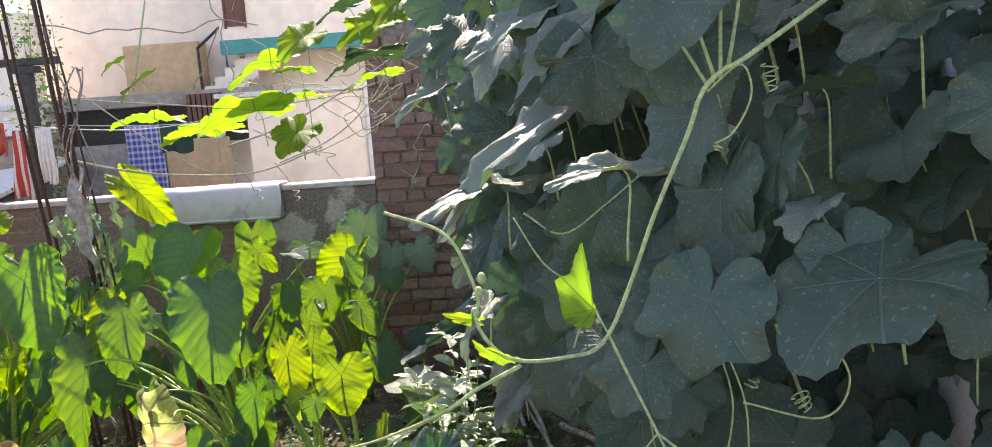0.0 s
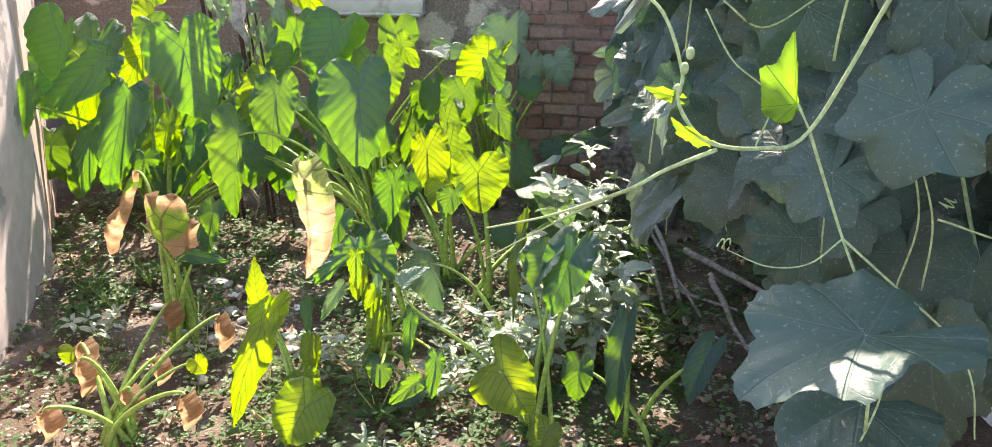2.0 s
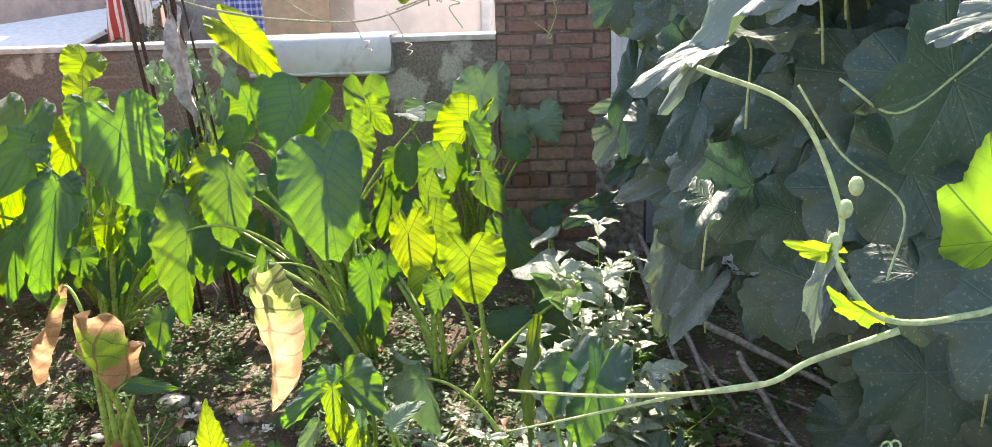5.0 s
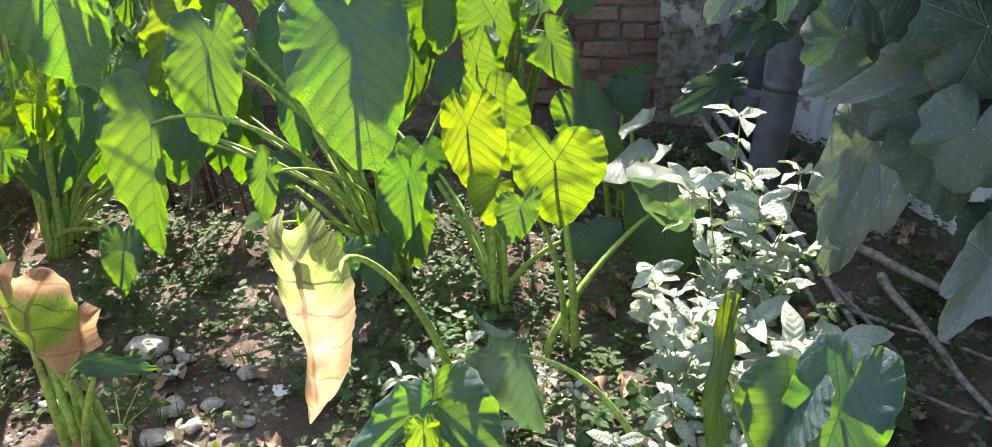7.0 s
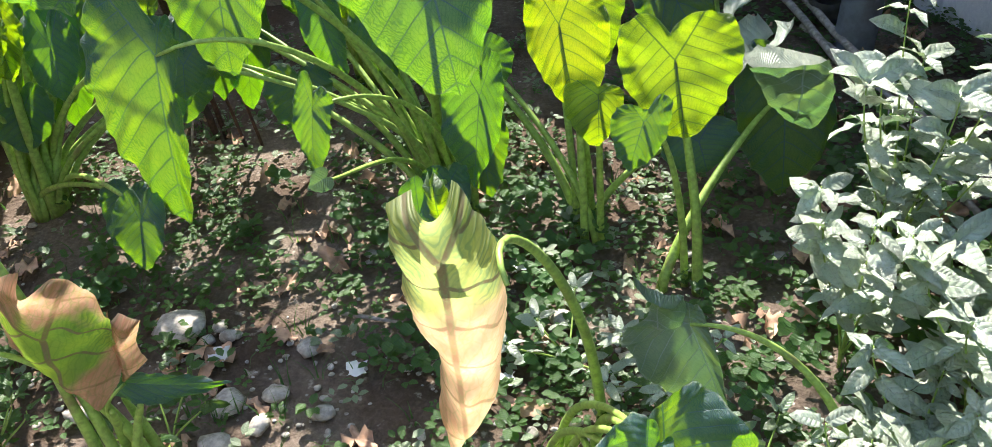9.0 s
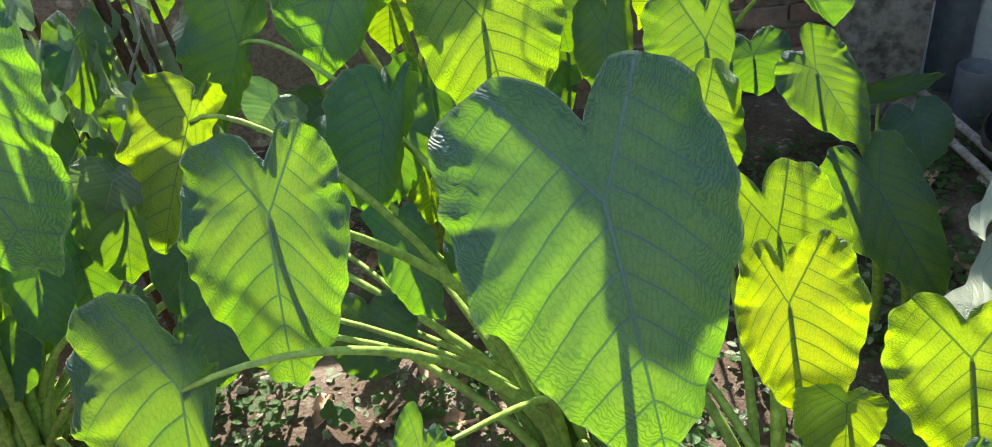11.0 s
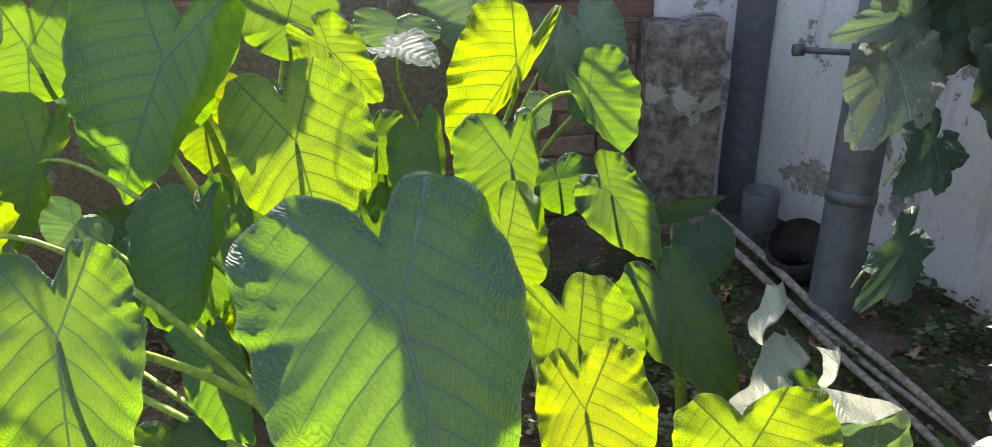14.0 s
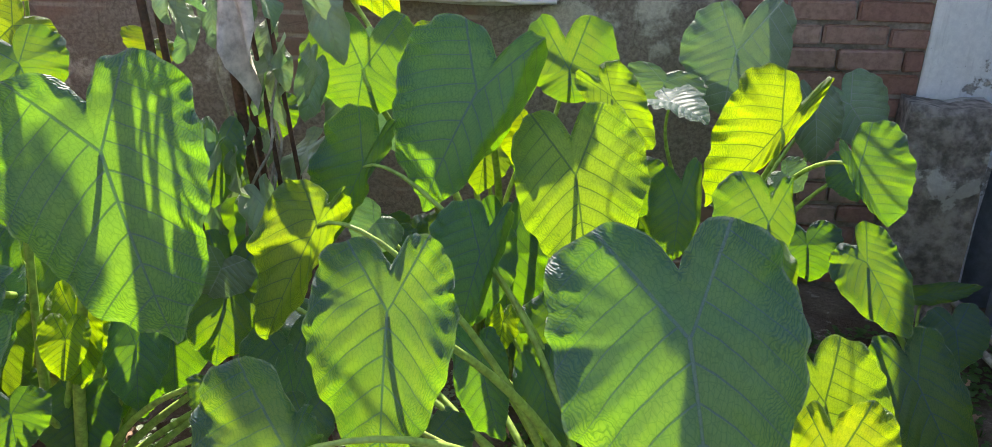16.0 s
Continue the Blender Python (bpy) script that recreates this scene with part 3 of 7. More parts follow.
def withered(p, depth, rows, mat, bulge, uv, stem=None, curl=0.0, lean=0.0):
    """A limp, crumpled blade hanging from its stalk: rows of height, one edge and the other edge, bulging towards the garden's open side."""
    COUNT[0] += 1
    seed = COUNT[0] * 1.7
    zs, ls, rs = (np.array(c) for c in zip(*rows))
    size = float(zs[0] - zs[-1])
    o, nr, nc = p.location, 46, 18
    cx, cz = float(np.mean(ls + rs)) * 0.5 + (uv[0] - 0.5) * size, float(zs[0]) - uv[1] * size
    verts, uvs, rims = [], [], []
    for j in range(nr + 1):
        z = float(zs[0]) - size * j / nr
        a = float(np.interp(-z, -zs, ls)) + 0.004 * noise.noise((z * 38, seed, 1)) + 0.003 * noise.noise((z * 90, seed, 2))
        b = float(np.interp(-z, -zs, rs)) + 0.004 * noise.noise((z * 38, seed, 5)) + 0.003 * noise.noise((z * 90, seed, 6))
        for i in range(nc + 1):
            f = 2 * i / nc - 1
            x = a + (b - a) * i / nc
            e = max(0.0, abs(f) - 0.72) / 0.28
            y = depth + lean * (z - float(zs[-1])) + bulge * (f * f - 0.5) + curl * 0.035 * e * e * (1.0 if f > 0 else 0.5)
            y += 0.016 * noise.noise((x * 13, z * 9, seed)) + 0.007 * noise.noise((x * 34, z * 22, seed)) + 0.004 * math.sin(95 * (z - 0.7 * abs(x - cx)) + seed)
            verts.append((x - o.x, y - o.y, z + 0.006 * noise.noise((x * 30, 3, seed)) * (1 if j in (0, nr) else 0.3) - o.z))
            uvs.append(((x - cx) / size * uv[2] / 0.36, (cz - z) / size * uv[2] / 0.36))
            rims.append(max(abs(f), abs(2 * j / nr - 1)) ** 0.5)
    w = nc + 1
    faces = [(j * w + i, (j + 1) * w + i, (j + 1) * w + i + 1, j * w + i + 1) for j in range(nr) for i in range(nc)]
    ob = new("leaf_blade", mesh_of("leaf_blade", verts, faces, mat, True, uvs, rims))
    ob.parent = p
    tagged(ob, LEAF_LABELS.get(mat, "limp folded green leaf blade"))
    if stem:
        A = Vector(stem[:3])
        stalk(p, A, A + Vector((-0.02, 0, -0.2)), Vector((0, -1, 0)), True, 0.2, stem[3])


# ---- ground ----
def ground():
    xs = [-400, -120, -40, -14, -8] + list(np.arange(-5.0, 2.6, 0.045)) + [4, 8, 20, 80, 400]
    ys = [-300, -80, -20, -6, -2] + list(np.arange(-0.6, 6.2, 0.045)) + [8, 14, 30, 90, 400]
    verts, faces = [], []
    for y in ys:
        for x in xs:
            z = 0.0
            if -5 <= x <= 2.6 and -0.6 <= y <= 6.2:
                z = 0.03 * noise.noise((x * 1.1, y * 1.1, 0)) + 0.018 * noise.noise((x * 5, y * 5, 3)) + 0.009 * noise.noise((x * 17, y * 17, 7))
            verts.append((x, y, z - 0.012))
    w = len(xs)
    for j in range(len(ys) - 1):
        for i in range(w - 1):
            faces.append((j * w + i, j * w + i + 1, (j + 1) * w + i + 1, (j + 1) * w + i))
    ob = new("ground", mesh_of("ground", verts, faces, SOIL))
    return tagged(ob, "brown pebbly garden soil with sunlit patches", "ground", kind="structure")


ground()

# ---- walls round the garden ----
WALL_Y = 5.8


def rough_wall(name, a, b, thick, height, material, label, amp=0.008, step=0.06, skirt=0.1):
    """An upright wall from a to b (plan), thick to the far side, with an uneven face."""
    a, b = Vector((*a, 0)), Vector((*b, 0))
    d = (b - a).normalized()
    nrm = Vector((-d.y, d.x, 0))
    n, m = max(2, int((b - a).length / step)), max(2, int(height / step))
    verts, faces = [], []
    for s in (0, 1):
        for j in range(m + 1):
            for i in range(n + 1):
                p = a + (b - a) * (i / n) + Vector((0, 0, height * j / m - skirt * (j == 0))) + nrm * (thick * s)
                p = p + nrm * ((-1 if s == 0 else 1) * amp * (noise.noise(p * 3.1) + 0.5 * noise.noise(p * 11)))
                if j == m:
                    p.z += amp * 0.8 * noise.noise(p * 5)
                verts.append(p)
    w, half = n + 1, (n + 1) * (m + 1)
    for j in range(m):
        for i in range(n):
            q = j * w + i
            faces.append((q, q + 1, q + w + 1, q + w))
            faces.append((half + q, half + q + w, half + q + w + 1, half + q + 1))
    for i in range(n):
        q = m * w + i
        faces.append((q, q + 1, half + q + 1, half + q))
    for j in range(m):
        for i in (0, n):
            q = j * w + i
            faces.append((q, q + w, half + q + w, half + q))
    ob = new(name, mesh_of(name, verts, faces, material))
    return tagged(ob, label, "wall", kind="structure")


rough_wall("wall_back", (-4.45, WALL_Y), (-0.85, WALL_Y), 0.2, 1.27, RENDER, "low garden wall of dark stained cement render")
ob = rough_wall("wall_top", (-4.45, WALL_Y - 0.012), (-0.85, WALL_Y - 0.012), 0.224, 0.03, COPING, "pale mortar bedding on top of the garden wall", 0.004, skirt=0.0)
ob.location.z = 1.262
brick_wall = rough_wall("wall_brick", (-0.85, WALL_Y + 0.012), (-0.165, WALL_Y + 0.012), 0.22, 2.32, MORTAR, "tall old red brick wall with dirty mortar", 0.004)
SIDE_A, SIDE_B = Vector((0.28, 5.80, 0)), Vector((1.90, 1.0, 0))
rough_wall("wall_front", (-0.165, WALL_Y - 0.01), (3.0, WALL_Y - 0.01), 0.25, 7.2, PAINT, "white lime-washed house corner with peeling grey patches", 0.01)
rough_wall("wall_side", (SIDE_A.x, SIDE_A.y), (SIDE_B.x, SIDE_B.y), 0.25, 3.5, PAINT, "white lime-washed house wall with peeling grey patches", 0.012)
rough_wall("wall_plinth", (-0.26, 5.60), (0.02, 5.56), 0.2, 0.80, PLINTH, "rough dark plinth with fallen plaster at the wall foot", 0.045, 0.035)
rough_wall("wall_left", (-1.98, 1.35), (-2.95, 3.70), 0.2, 2.1, PINK, "pale whitewashed side wall with a dirty peeling foot", 0.005)
rough_wall("wall_corner", (-2.99, 3.72), (-4.33, 5.8), 0.2, 1.95, BROWNWALL, "dull brown plastered wall behind the whitewashed wall", 0.01)
rough_wall("wall_behind", (3.0, -2.6), (-4.5, -2.6), 0.2, 1.5, RENDER, "plain low rendered rear wall of the yard", 0.008, 0.3)

# ---- bricks of the tall wall ----
def bricks():
    meshes = {}
    rng = random.Random(5)
    for kind, ln in (("stretcher", 0.225), ("header", 0.108)):
        for v in range(3):
            bm = box((0, -0.012, 0), (ln, 0.05, 0.072), 0.006)
            for vt in bm.verts:
                vt.co += Vector((rng.uniform(-1, 1), rng.uniform(-1, 1), rng.uniform(-1, 1))) * 0.0025
            me = bpy.data.meshes.new("brick")
            bm.to_mesh(me)
            bm.free()
            me.materials.append(BRICK)
            meshes[kind, v] = (me, ln)
    for row in range(int(2.31 / 0.086)):
        x, z = -0.845, 0.012 + row * 0.086
        first = True
        while x < -0.2:
            kind = "header" if (row % 3 == 1) != (rng.random() < 0.18) else "stretcher"
            me, ln = meshes[kind, rng.randrange(3)]
            fit = 1.0 if not first else rng.choice((1.0, 0.55, 0.75))
            if x + ln * fit > -0.235:
                fit = (-0.172 - x) / ln
            first = False
            ob = new("brick", me)
            ob.parent = brick_wall
            ob.location = (x, WALL_Y + rng.uniform(-0.006, 0.012), z + rng.uniform(-0.004, 0.004))
            ob.rotation_euler = (0, rng.uniform(-0.014, 0.014), rng.uniform(-0.02, 0.02))
            ob.scale = (fit, 1.0, rng.uniform(0.92, 1.03))
            x += ln * fit + 0.011


bricks()


# ---- white sheet bundled over the wall ----
def sheet():
    p = anchor("cloth_bundle", (-1.93, WALL_Y, 1.28), "white cloth bundle hung over the garden wall", "cloth")
    nx = 44
    ring = [(0.22, -0.1), (0.225, 0.01), (0.16, 0.035), (0.02, 0.04), (-0.05, 0.03), (-0.072, 0.0), (-0.082, -0.06), (-0.086, -0.12), (-0.08, -0.175), (-0.06, -0.205), (-0.03, -0.21)]
    verts, faces = [], []
    for i in range(nx + 1):
        x = -0.45 + 0.9 * i / nx
        for j, (y, z) in enumerate(ring):
            q = noise.noise((x * 5, j * 0.35, 1.0)) * 0.010 + noise.noise((x * 14, j * 0.6, 4.0)) * 0.004
            end = 1 - 0.12 * max(0, abs(x) - 0.41) / 0.04
            verts.append((x + noise.noise((j * 0.7, 2.0, x)) * 0.012, (y + q) * (end if y < 0 else 1), z * end + (0.006 * noise.noise((x * 4, 9.0, 0)) if z > 0 else -0.012 * noise.noise((x * 3, 5.0, 0)))))
    m = len(ring)
    for i in range(nx):
        for j in range(m - 1):
            faces.append((i * m + j, i * m + j + 1, (i + 1) * m + j + 1, (i + 1) * m + j))
    faces.append(tuple(range(m)))
    faces.append(tuple(nx * m + j for j in reversed(range(m))))
    part_mesh("cloth", mesh_of("cloth", verts, faces, SHEET), p)
    hem = [Vector((-1.93 - 0.435 + 0.87 * i / 24, WALL_Y - 0.083 + 0.004 * math.sin(1.9 * i), 1.28 - 0.188 + 0.006 * noise.noise((i * 0.4, 2, 0)))) for i in range(25)]
    tube("folded_hem", hem, [0.010 + 0.003 * math.sin(1.3 * i) for i in range(25)], SHEET, p, 8)


sheet()

# ---- taro plants ----
taro_mid = plant((-1.31, 4.05, 0), "tall taro clump of broad heart-shaped green leaves in garden soil")
taro_young = plant((-0.93, 3.90, 0), "young taro clump with bright yellow-green leaves in garden soil")
taro_lone = plant((-0.75, 3.62, 0), "small taro with a yellow-green leaf beside weeds coloured white by glint")
taro_left = plant((-2.62, 4.24, 0), "dense taro clump with large leaves beside leaning iron rods")
taro_back = plant((-1.65, 4.95, 0), "taro clump with crinkled leaves before the rendered wall")
taro_corner = plant((-0.95, 5.15, 0), "taro clump with pale leaves below the brick wall")
taro_shade = plant((-0.50, 4.45, 0), "shaded dark green taro beside old sticks")
taro_far = plant((-2.95, 4.75, 0), "overgrown taro clump near the whitewashed side wall")
taro_wilted = plant((-1.92, 3.07, 0), "wilted taro with brown curled leaves on bare soil")
taro_dry = plant((-0.99, 3.18, 0), "taro with one large drying tan leaf on an arched stalk")
taro_front = plant((-0.47, 3.03, 0), "low taro with grey-green leaves on weedy soil")
taro_near = plant((-1.18, 2.42, 0), "low yellow-green taro clump on pebbly soil")
taro_near_small = plant((-1.08, 3.08, 0), "thin taro clump with narrow upright leaves on pebbly soil")
taro_round = plant((-0.37, 2.58, 0), "low taro with a round sunlit leaf on weedy soil")
taro_ribbed = plant((-0.02, 2.64, 0), "low taro with a folded ribbed dark leaf on weedy soil")
taro_scraps = plant((-1.80, 2.35, 0), "withered taro with hanging brown leaf scraps on bare soil")
broad(taro_mid, (-1.295, 3.650, 0.977), (-1.234, 3.531, 0.659), (0.196, 0.149), (0.168, 0.164), (-0.052, -0.938, 0.342), fold=(.1,.1), back=.25)
broad(taro_back, (-1.437, 4.418, 0.927), (-1.391, 4.354, 0.687), (0.140, 0.153), (0.149, 0.158), (-0.054, -0.967, 0.248), mat=RIPE, fold=(.12,.12))
broad(taro_back, (-1.659, 4.420, 1.105), (-1.783, 4.366, 0.862), (0.181, 0.114), (0.129, 0.174), (-0.109, -0.957, 0.269), fold=(.1,-.1), lip=-1)
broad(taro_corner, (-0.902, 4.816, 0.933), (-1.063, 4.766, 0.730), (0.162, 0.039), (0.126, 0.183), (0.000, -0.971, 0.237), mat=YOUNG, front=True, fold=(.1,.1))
broad(taro_corner, (-0.908, 5.450, 0.995), (-0.952, 5.384, 0.785), (0.175, 0.170), (0.158, 0.192), (-0.281, -0.898, 0.339), mat=GREY)
broad(taro_mid, (-1.744, 3.808, 0.907), (-1.750, 3.722, 0.637), (0.140, 0.112), (0.113, 0.131), (-0.055, -0.951, 0.304), fold=(-.1,.1))
broad(taro_mid, (-1.629, 4.194, 0.828), (-1.675, 4.163, 0.649), (0.109, 0.046), (0.106, 0.116), (-0.161, -0.965, 0.206), fold=(.1,-.3), lip=-1)
broad(taro_corner, (-0.982, 4.500, 0.799), (-0.986, 4.461, 0.637), (0.130, 0.095), (0.117, 0.112), (-0.107, -0.966, 0.236), fold=(.1,-.2), lip=-1)
broad(taro_young, (-1.032, 4.300, 0.713), (-1.002, 4.262, 0.590), (0.037, 0.104), (0.095, 0.113), (-0.109, -0.957, 0.269), mat=RIPE, fold=(.2,.0), lip=-.8)
broad(taro_shade, (-0.781, 4.400, 0.755), (-0.682, 4.332, 0.602), (0.079, 0.072), (0.064, 0.085), (-0.220, -0.937, 0.273), fold=(.25,.1))
broad(taro_corner, (-0.830, 4.420, 0.965), (-0.772, 4.361, 0.856), (0.020, 0.115), (0.078, 0.086), (-0.522, -0.835, 0.172), fold=(1.3,.1), arch=(-.08, .05, -.04))
broad(taro_back, (-1.943, 4.600, 1.102), (-1.962, 4.580, 0.994), (0.144, 0.130), (0.125, 0.144), (0.053, -0.983, 0.174), front=True, fold=(.25,.25))
broad(taro_back, (-1.453, 4.937, 1.039), (-1.436, 4.914, 0.951), (0.109, 0.134), (0.158, 0.138), (-0.054, -0.967, 0.248), wave=.06)
broad(taro_back, (-1.354, 4.650, 1.047), (-1.246, 4.605, 0.931), (0.058, 0.069), (0.099, 0.079), (-0.109, -0.957, 0.269), wave=.06, mat=RIPE)
broad(taro_corner, (-1.175, 4.600, 0.790), (-1.178, 4.566, 0.650), (0.078, 0.068), (0.091, 0.121), (-0.160, -0.959, 0.234), fold=(.1,-.3), lip=-1)
broad(taro_mid, (-1.896, 4.340, 0.954), (-1.978, 4.345, 0.769), (0.099, 0.025), (0.130, 0.124), (-0.314, -0.942, 0.115), fold=(.5,-.8), wave=.07, arch=(.10, 0, -.03))
broad(taro_mid, (-1.935, 4.100, 0.920), (-2.058, 4.091, 0.649), (0.106, 0.035), (0.074, 0.089), (-0.312, -0.935, 0.171), fold=(.2,-.6), wave=.05, mat=RIPE, arch=(.10, .02, -.03))
broad(taro_left, (-2.288, 4.014, 1.081), (-2.177, 3.957, 0.738), (0.210, 0.186), (0.167, 0.163), (0.127, -0.971, 0.203), fold=(.05,.12))
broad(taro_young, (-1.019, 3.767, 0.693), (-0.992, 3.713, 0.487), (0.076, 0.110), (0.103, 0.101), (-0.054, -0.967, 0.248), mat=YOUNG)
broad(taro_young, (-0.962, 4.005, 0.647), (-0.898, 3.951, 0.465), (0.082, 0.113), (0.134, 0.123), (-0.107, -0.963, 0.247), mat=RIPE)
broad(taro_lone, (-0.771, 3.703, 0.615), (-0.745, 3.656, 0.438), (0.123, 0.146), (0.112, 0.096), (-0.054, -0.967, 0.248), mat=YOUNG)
broad(taro_lone, (-0.409, 4.000, 0.319), (-0.402, 3.932, 0.057), (0.136, 0.160), (0.160, 0.092), (-0.107, -0.963, 0.247), fold=(.1,.2), lip=-.6)
broad(taro_young, (-0.941, 3.700, 0.545), (-0.943, 3.669, 0.424), (0.081, 0.056), (0.036, 0.025), (-0.107, -0.963, 0.247), mat=YOUNG)
broad(taro_lone, (-0.863, 3.550, 0.555), (-0.901, 3.527, 0.446), (0.066, 0.054), (0.030, 0.069), (-0.220, -0.937, 0.273))
broad(taro_shade, (-0.657, 4.301, 0.513), (-0.529, 4.217, 0.266), (0.108, 0.092), (0.132, 0.115), (-0.109, -0.957, 0.269))
broad(taro_mid, (-1.214, 3.850, 0.485), (-1.241, 3.799, 0.256), (0.099, 0.062), (0.090, 0.116), (-0.215, -0.947, 0.237))
broad(taro_mid, (-1.307, 3.750, 0.303), (-1.314, 3.707, 0.148), (0.070, 0.056), (0.050, 0.055), (-0.109, -0.957, 0.269))
broad(taro_mid, (-1.862, 3.626, 0.759), (-1.882, 3.551, 0.390), (0.161, 0.035), (0.137, 0.080), (-0.161, -0.965, 0.206), fold=(.1,-.4), arch=(.22, .02, .02))
broad(taro_mid, (-1.562, 3.607, 0.618), (-1.580, 3.570, 0.474), (0.040, 0.050), (0.081, 0.049), (-0.220, -0.937, 0.273), fold=(.3,.2), arch=(.14, .02, -.01))
broad(taro_left, (-2.134, 3.812, 0.275), (-2.155, 3.765, 0.096), (0.082, 0.057), (0.064, 0.059), (-0.162, -0.950, 0.267))
broad(taro_mid, (-1.618, 4.119, 0.621), (-1.571, 4.069, 0.465), (0.094, 0.055), (0.085, 0.070), (-0.215, -0.947, 0.237), fold=(.3,.0), lip=1)
broad(taro_left, (-2.130, 4.000, 0.608), (-2.138, 3.972, 0.507), (0.060, 0.074), (0.021, 0.057), (-0.109, -0.957, 0.269))
broad(taro_far, (-2.733, 4.400, 1.003), (-2.852, 4.358, 0.776), (0.118, 0.109), (0.106, 0.147), (-0.107, -0.966, 0.236), mat=YOUNG)
broad(taro_far, (-2.524, 3.850, 0.860), (-2.602, 3.709, 0.397), (0.127, 0.136), (0.098, 0.098), (-0.111, -0.946, 0.306))
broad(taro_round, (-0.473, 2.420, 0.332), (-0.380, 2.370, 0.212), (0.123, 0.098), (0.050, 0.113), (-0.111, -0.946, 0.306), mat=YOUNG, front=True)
broad(taro_far, (-2.963, 4.050, 1.096), (-3.006, 4.017, 0.888), (0.208, 0.048), (0.182, 0.132), (-0.109, -0.978, 0.179), fold=(.1,-.3))
broad(taro_far, (-2.698, 3.950, 1.022), (-3.051, 3.880, 0.727), (0.119, 0.137), (0.093, 0.103), (-0.178, -0.888, 0.423), fold=(.1,.1), wave=.05)
broad(taro_far, (-2.825, 4.100, 0.941), (-2.956, 4.040, 0.634), (0.101, 0.123), (0.068, 0.068), (-0.107, -0.966, 0.236), mat=YOUNG, wave=.05)
broad(taro_far, (-2.870, 3.600, 0.880), (-2.982, 3.576, 0.613), (0.088, 0.049), (0.138, 0.109), (-0.214, -0.961, 0.176), fold=(.2,-.3))
broad(taro_far, (-2.752, 3.850, 0.653), (-2.798, 3.783, 0.364), (0.067, 0.079), (0.064, 0.076), (-0.110, -0.964, 0.241))
leaf(taro_mid, (-1.485, 4.126, 0.550), (-1.453, 4.083, 0.410), 0.118)
leaf(taro_mid, (-1.987, 4.038, 0.569), (-2.006, 4.017, 0.406), 0.094)
leaf(taro_mid, (-1.233, 3.950, 0.330), (-1.207, 3.892, 0.151), 0.157)
leaf(taro_mid, (-1.349, 3.450, 0.432), (-1.395, 3.416, 0.313), 0.117, fold=.6)
leaf(taro_left, (-2.471, 4.083, 0.646), (-2.474, 4.053, 0.567), 0.097, mat=YOUNG, fold=.6)
leaf(taro_left, (-2.416, 4.250, 0.534), (-2.409, 4.200, 0.379), 0.144)
leaf(taro_left, (-2.493, 4.688, 1.123), (-2.510, 4.666, 1.082), 0.141, mat=RIPE, fold=.5)
leaf(taro_left, (-2.268, 4.476, 0.925), (-2.271, 4.434, 0.800), 0.132)
leaf(taro_left, (-2.509, 4.177, 0.604), (-2.512, 4.137, 0.497), 0.140, mat=YOUNG, fold=.6)
leaf(taro_left, (-1.973, 3.526, 0.419), (-1.985, 3.483, 0.315), 0.107, fold=.5)
leaf(taro_back, (-1.552, 4.637, 0.952), (-1.578, 4.613, 0.877), 0.154, mat=YOUNG, fold=.4)
leaf(taro_back, (-2.151, 5.100, 1.376), (-1.926, 5.111, 1.133), 0.221, mat=YOUNG, fold=.35)
leaf(taro_back, (-1.803, 4.886, 1.114), (-1.822, 4.862, 1.044), 0.150, mat=YOUNG, fold=.5)
leaf(taro_corner, (-0.701, 5.200, 0.868), (-0.689, 5.148, 0.716), 0.153, mat=GREY)
leaf(taro_corner, (-0.552, 5.350, 0.861), (-0.472, 5.283, 0.740), 0.220, mat=GREY)
leaf(taro_corner, (-1.193, 4.800, 0.999), (-1.109, 4.700, 0.974), 0.146, fold=.3, up=True)
leaf(taro_mid, (-1.538, 4.731, 0.894), (-1.523, 4.696, 0.780), 0.153)
leaf(taro_mid, (-1.395, 4.280, 0.623), (-1.389, 4.245, 0.511), 0.180)
leaf(taro_mid, (-1.931, 4.744, 0.616), (-1.897, 4.735, 0.562), 0.155)
leaf(taro_mid, (-2.253, 4.383, 0.669), (-2.278, 4.353, 0.609), 0.163, fold=.5, mat=GREY)
leaf(taro_mid, (-1.109, 4.477, 0.596), (-1.092, 4.436, 0.476), 0.182)
leaf(taro_left, (-2.656, 4.400, 1.138), (-2.613, 4.388, 1.029), 0.206, fold=.2)
leaf(taro_left, (-2.782, 4.600, 1.178), (-2.837, 4.541, 1.114), 0.210, mat=YOUNG)
leaf(taro_left, (-2.807, 4.483, 0.509), (-2.790, 4.452, 0.396), 0.194)
leaf(taro_left, (-2.262, 4.889, 0.906), (-2.251, 4.868, 0.831), 0.140)
leaf(taro_left, (-2.556, 3.988, 0.521), (-2.543, 3.966, 0.438), 0.152)
leaf(taro_back, (-1.175, 5.100, 0.973), (-1.189, 5.080, 0.903), 0.238, mat=GREY)
leaf(taro_back, (-1.950, 5.000, 0.988), (-1.909, 4.939, 0.766), 0.233, mat=GREY)
leaf(taro_corner, (-0.831, 4.938, 0.761), (-0.787, 4.915, 0.729), 0.124, mat=GREY)
leaf(taro_corner, (-1.003, 4.788, 0.754), (-0.969, 4.765, 0.707), 0.134)
leaf(taro_left, (-2.804, 4.264, 0.375), (-2.839, 4.200, 0.269), 0.239)
leaf(taro_left, (-2.573, 4.472, 0.420), (-2.588, 4.422, 0.302), 0.249)
leaf(taro_left, (-2.009, 4.079, 0.466), (-2.025, 4.041, 0.374), 0.158)
leaf(taro_young, (-0.647, 3.934, 0.252), (-0.622, 3.906, 0.170), 0.207)
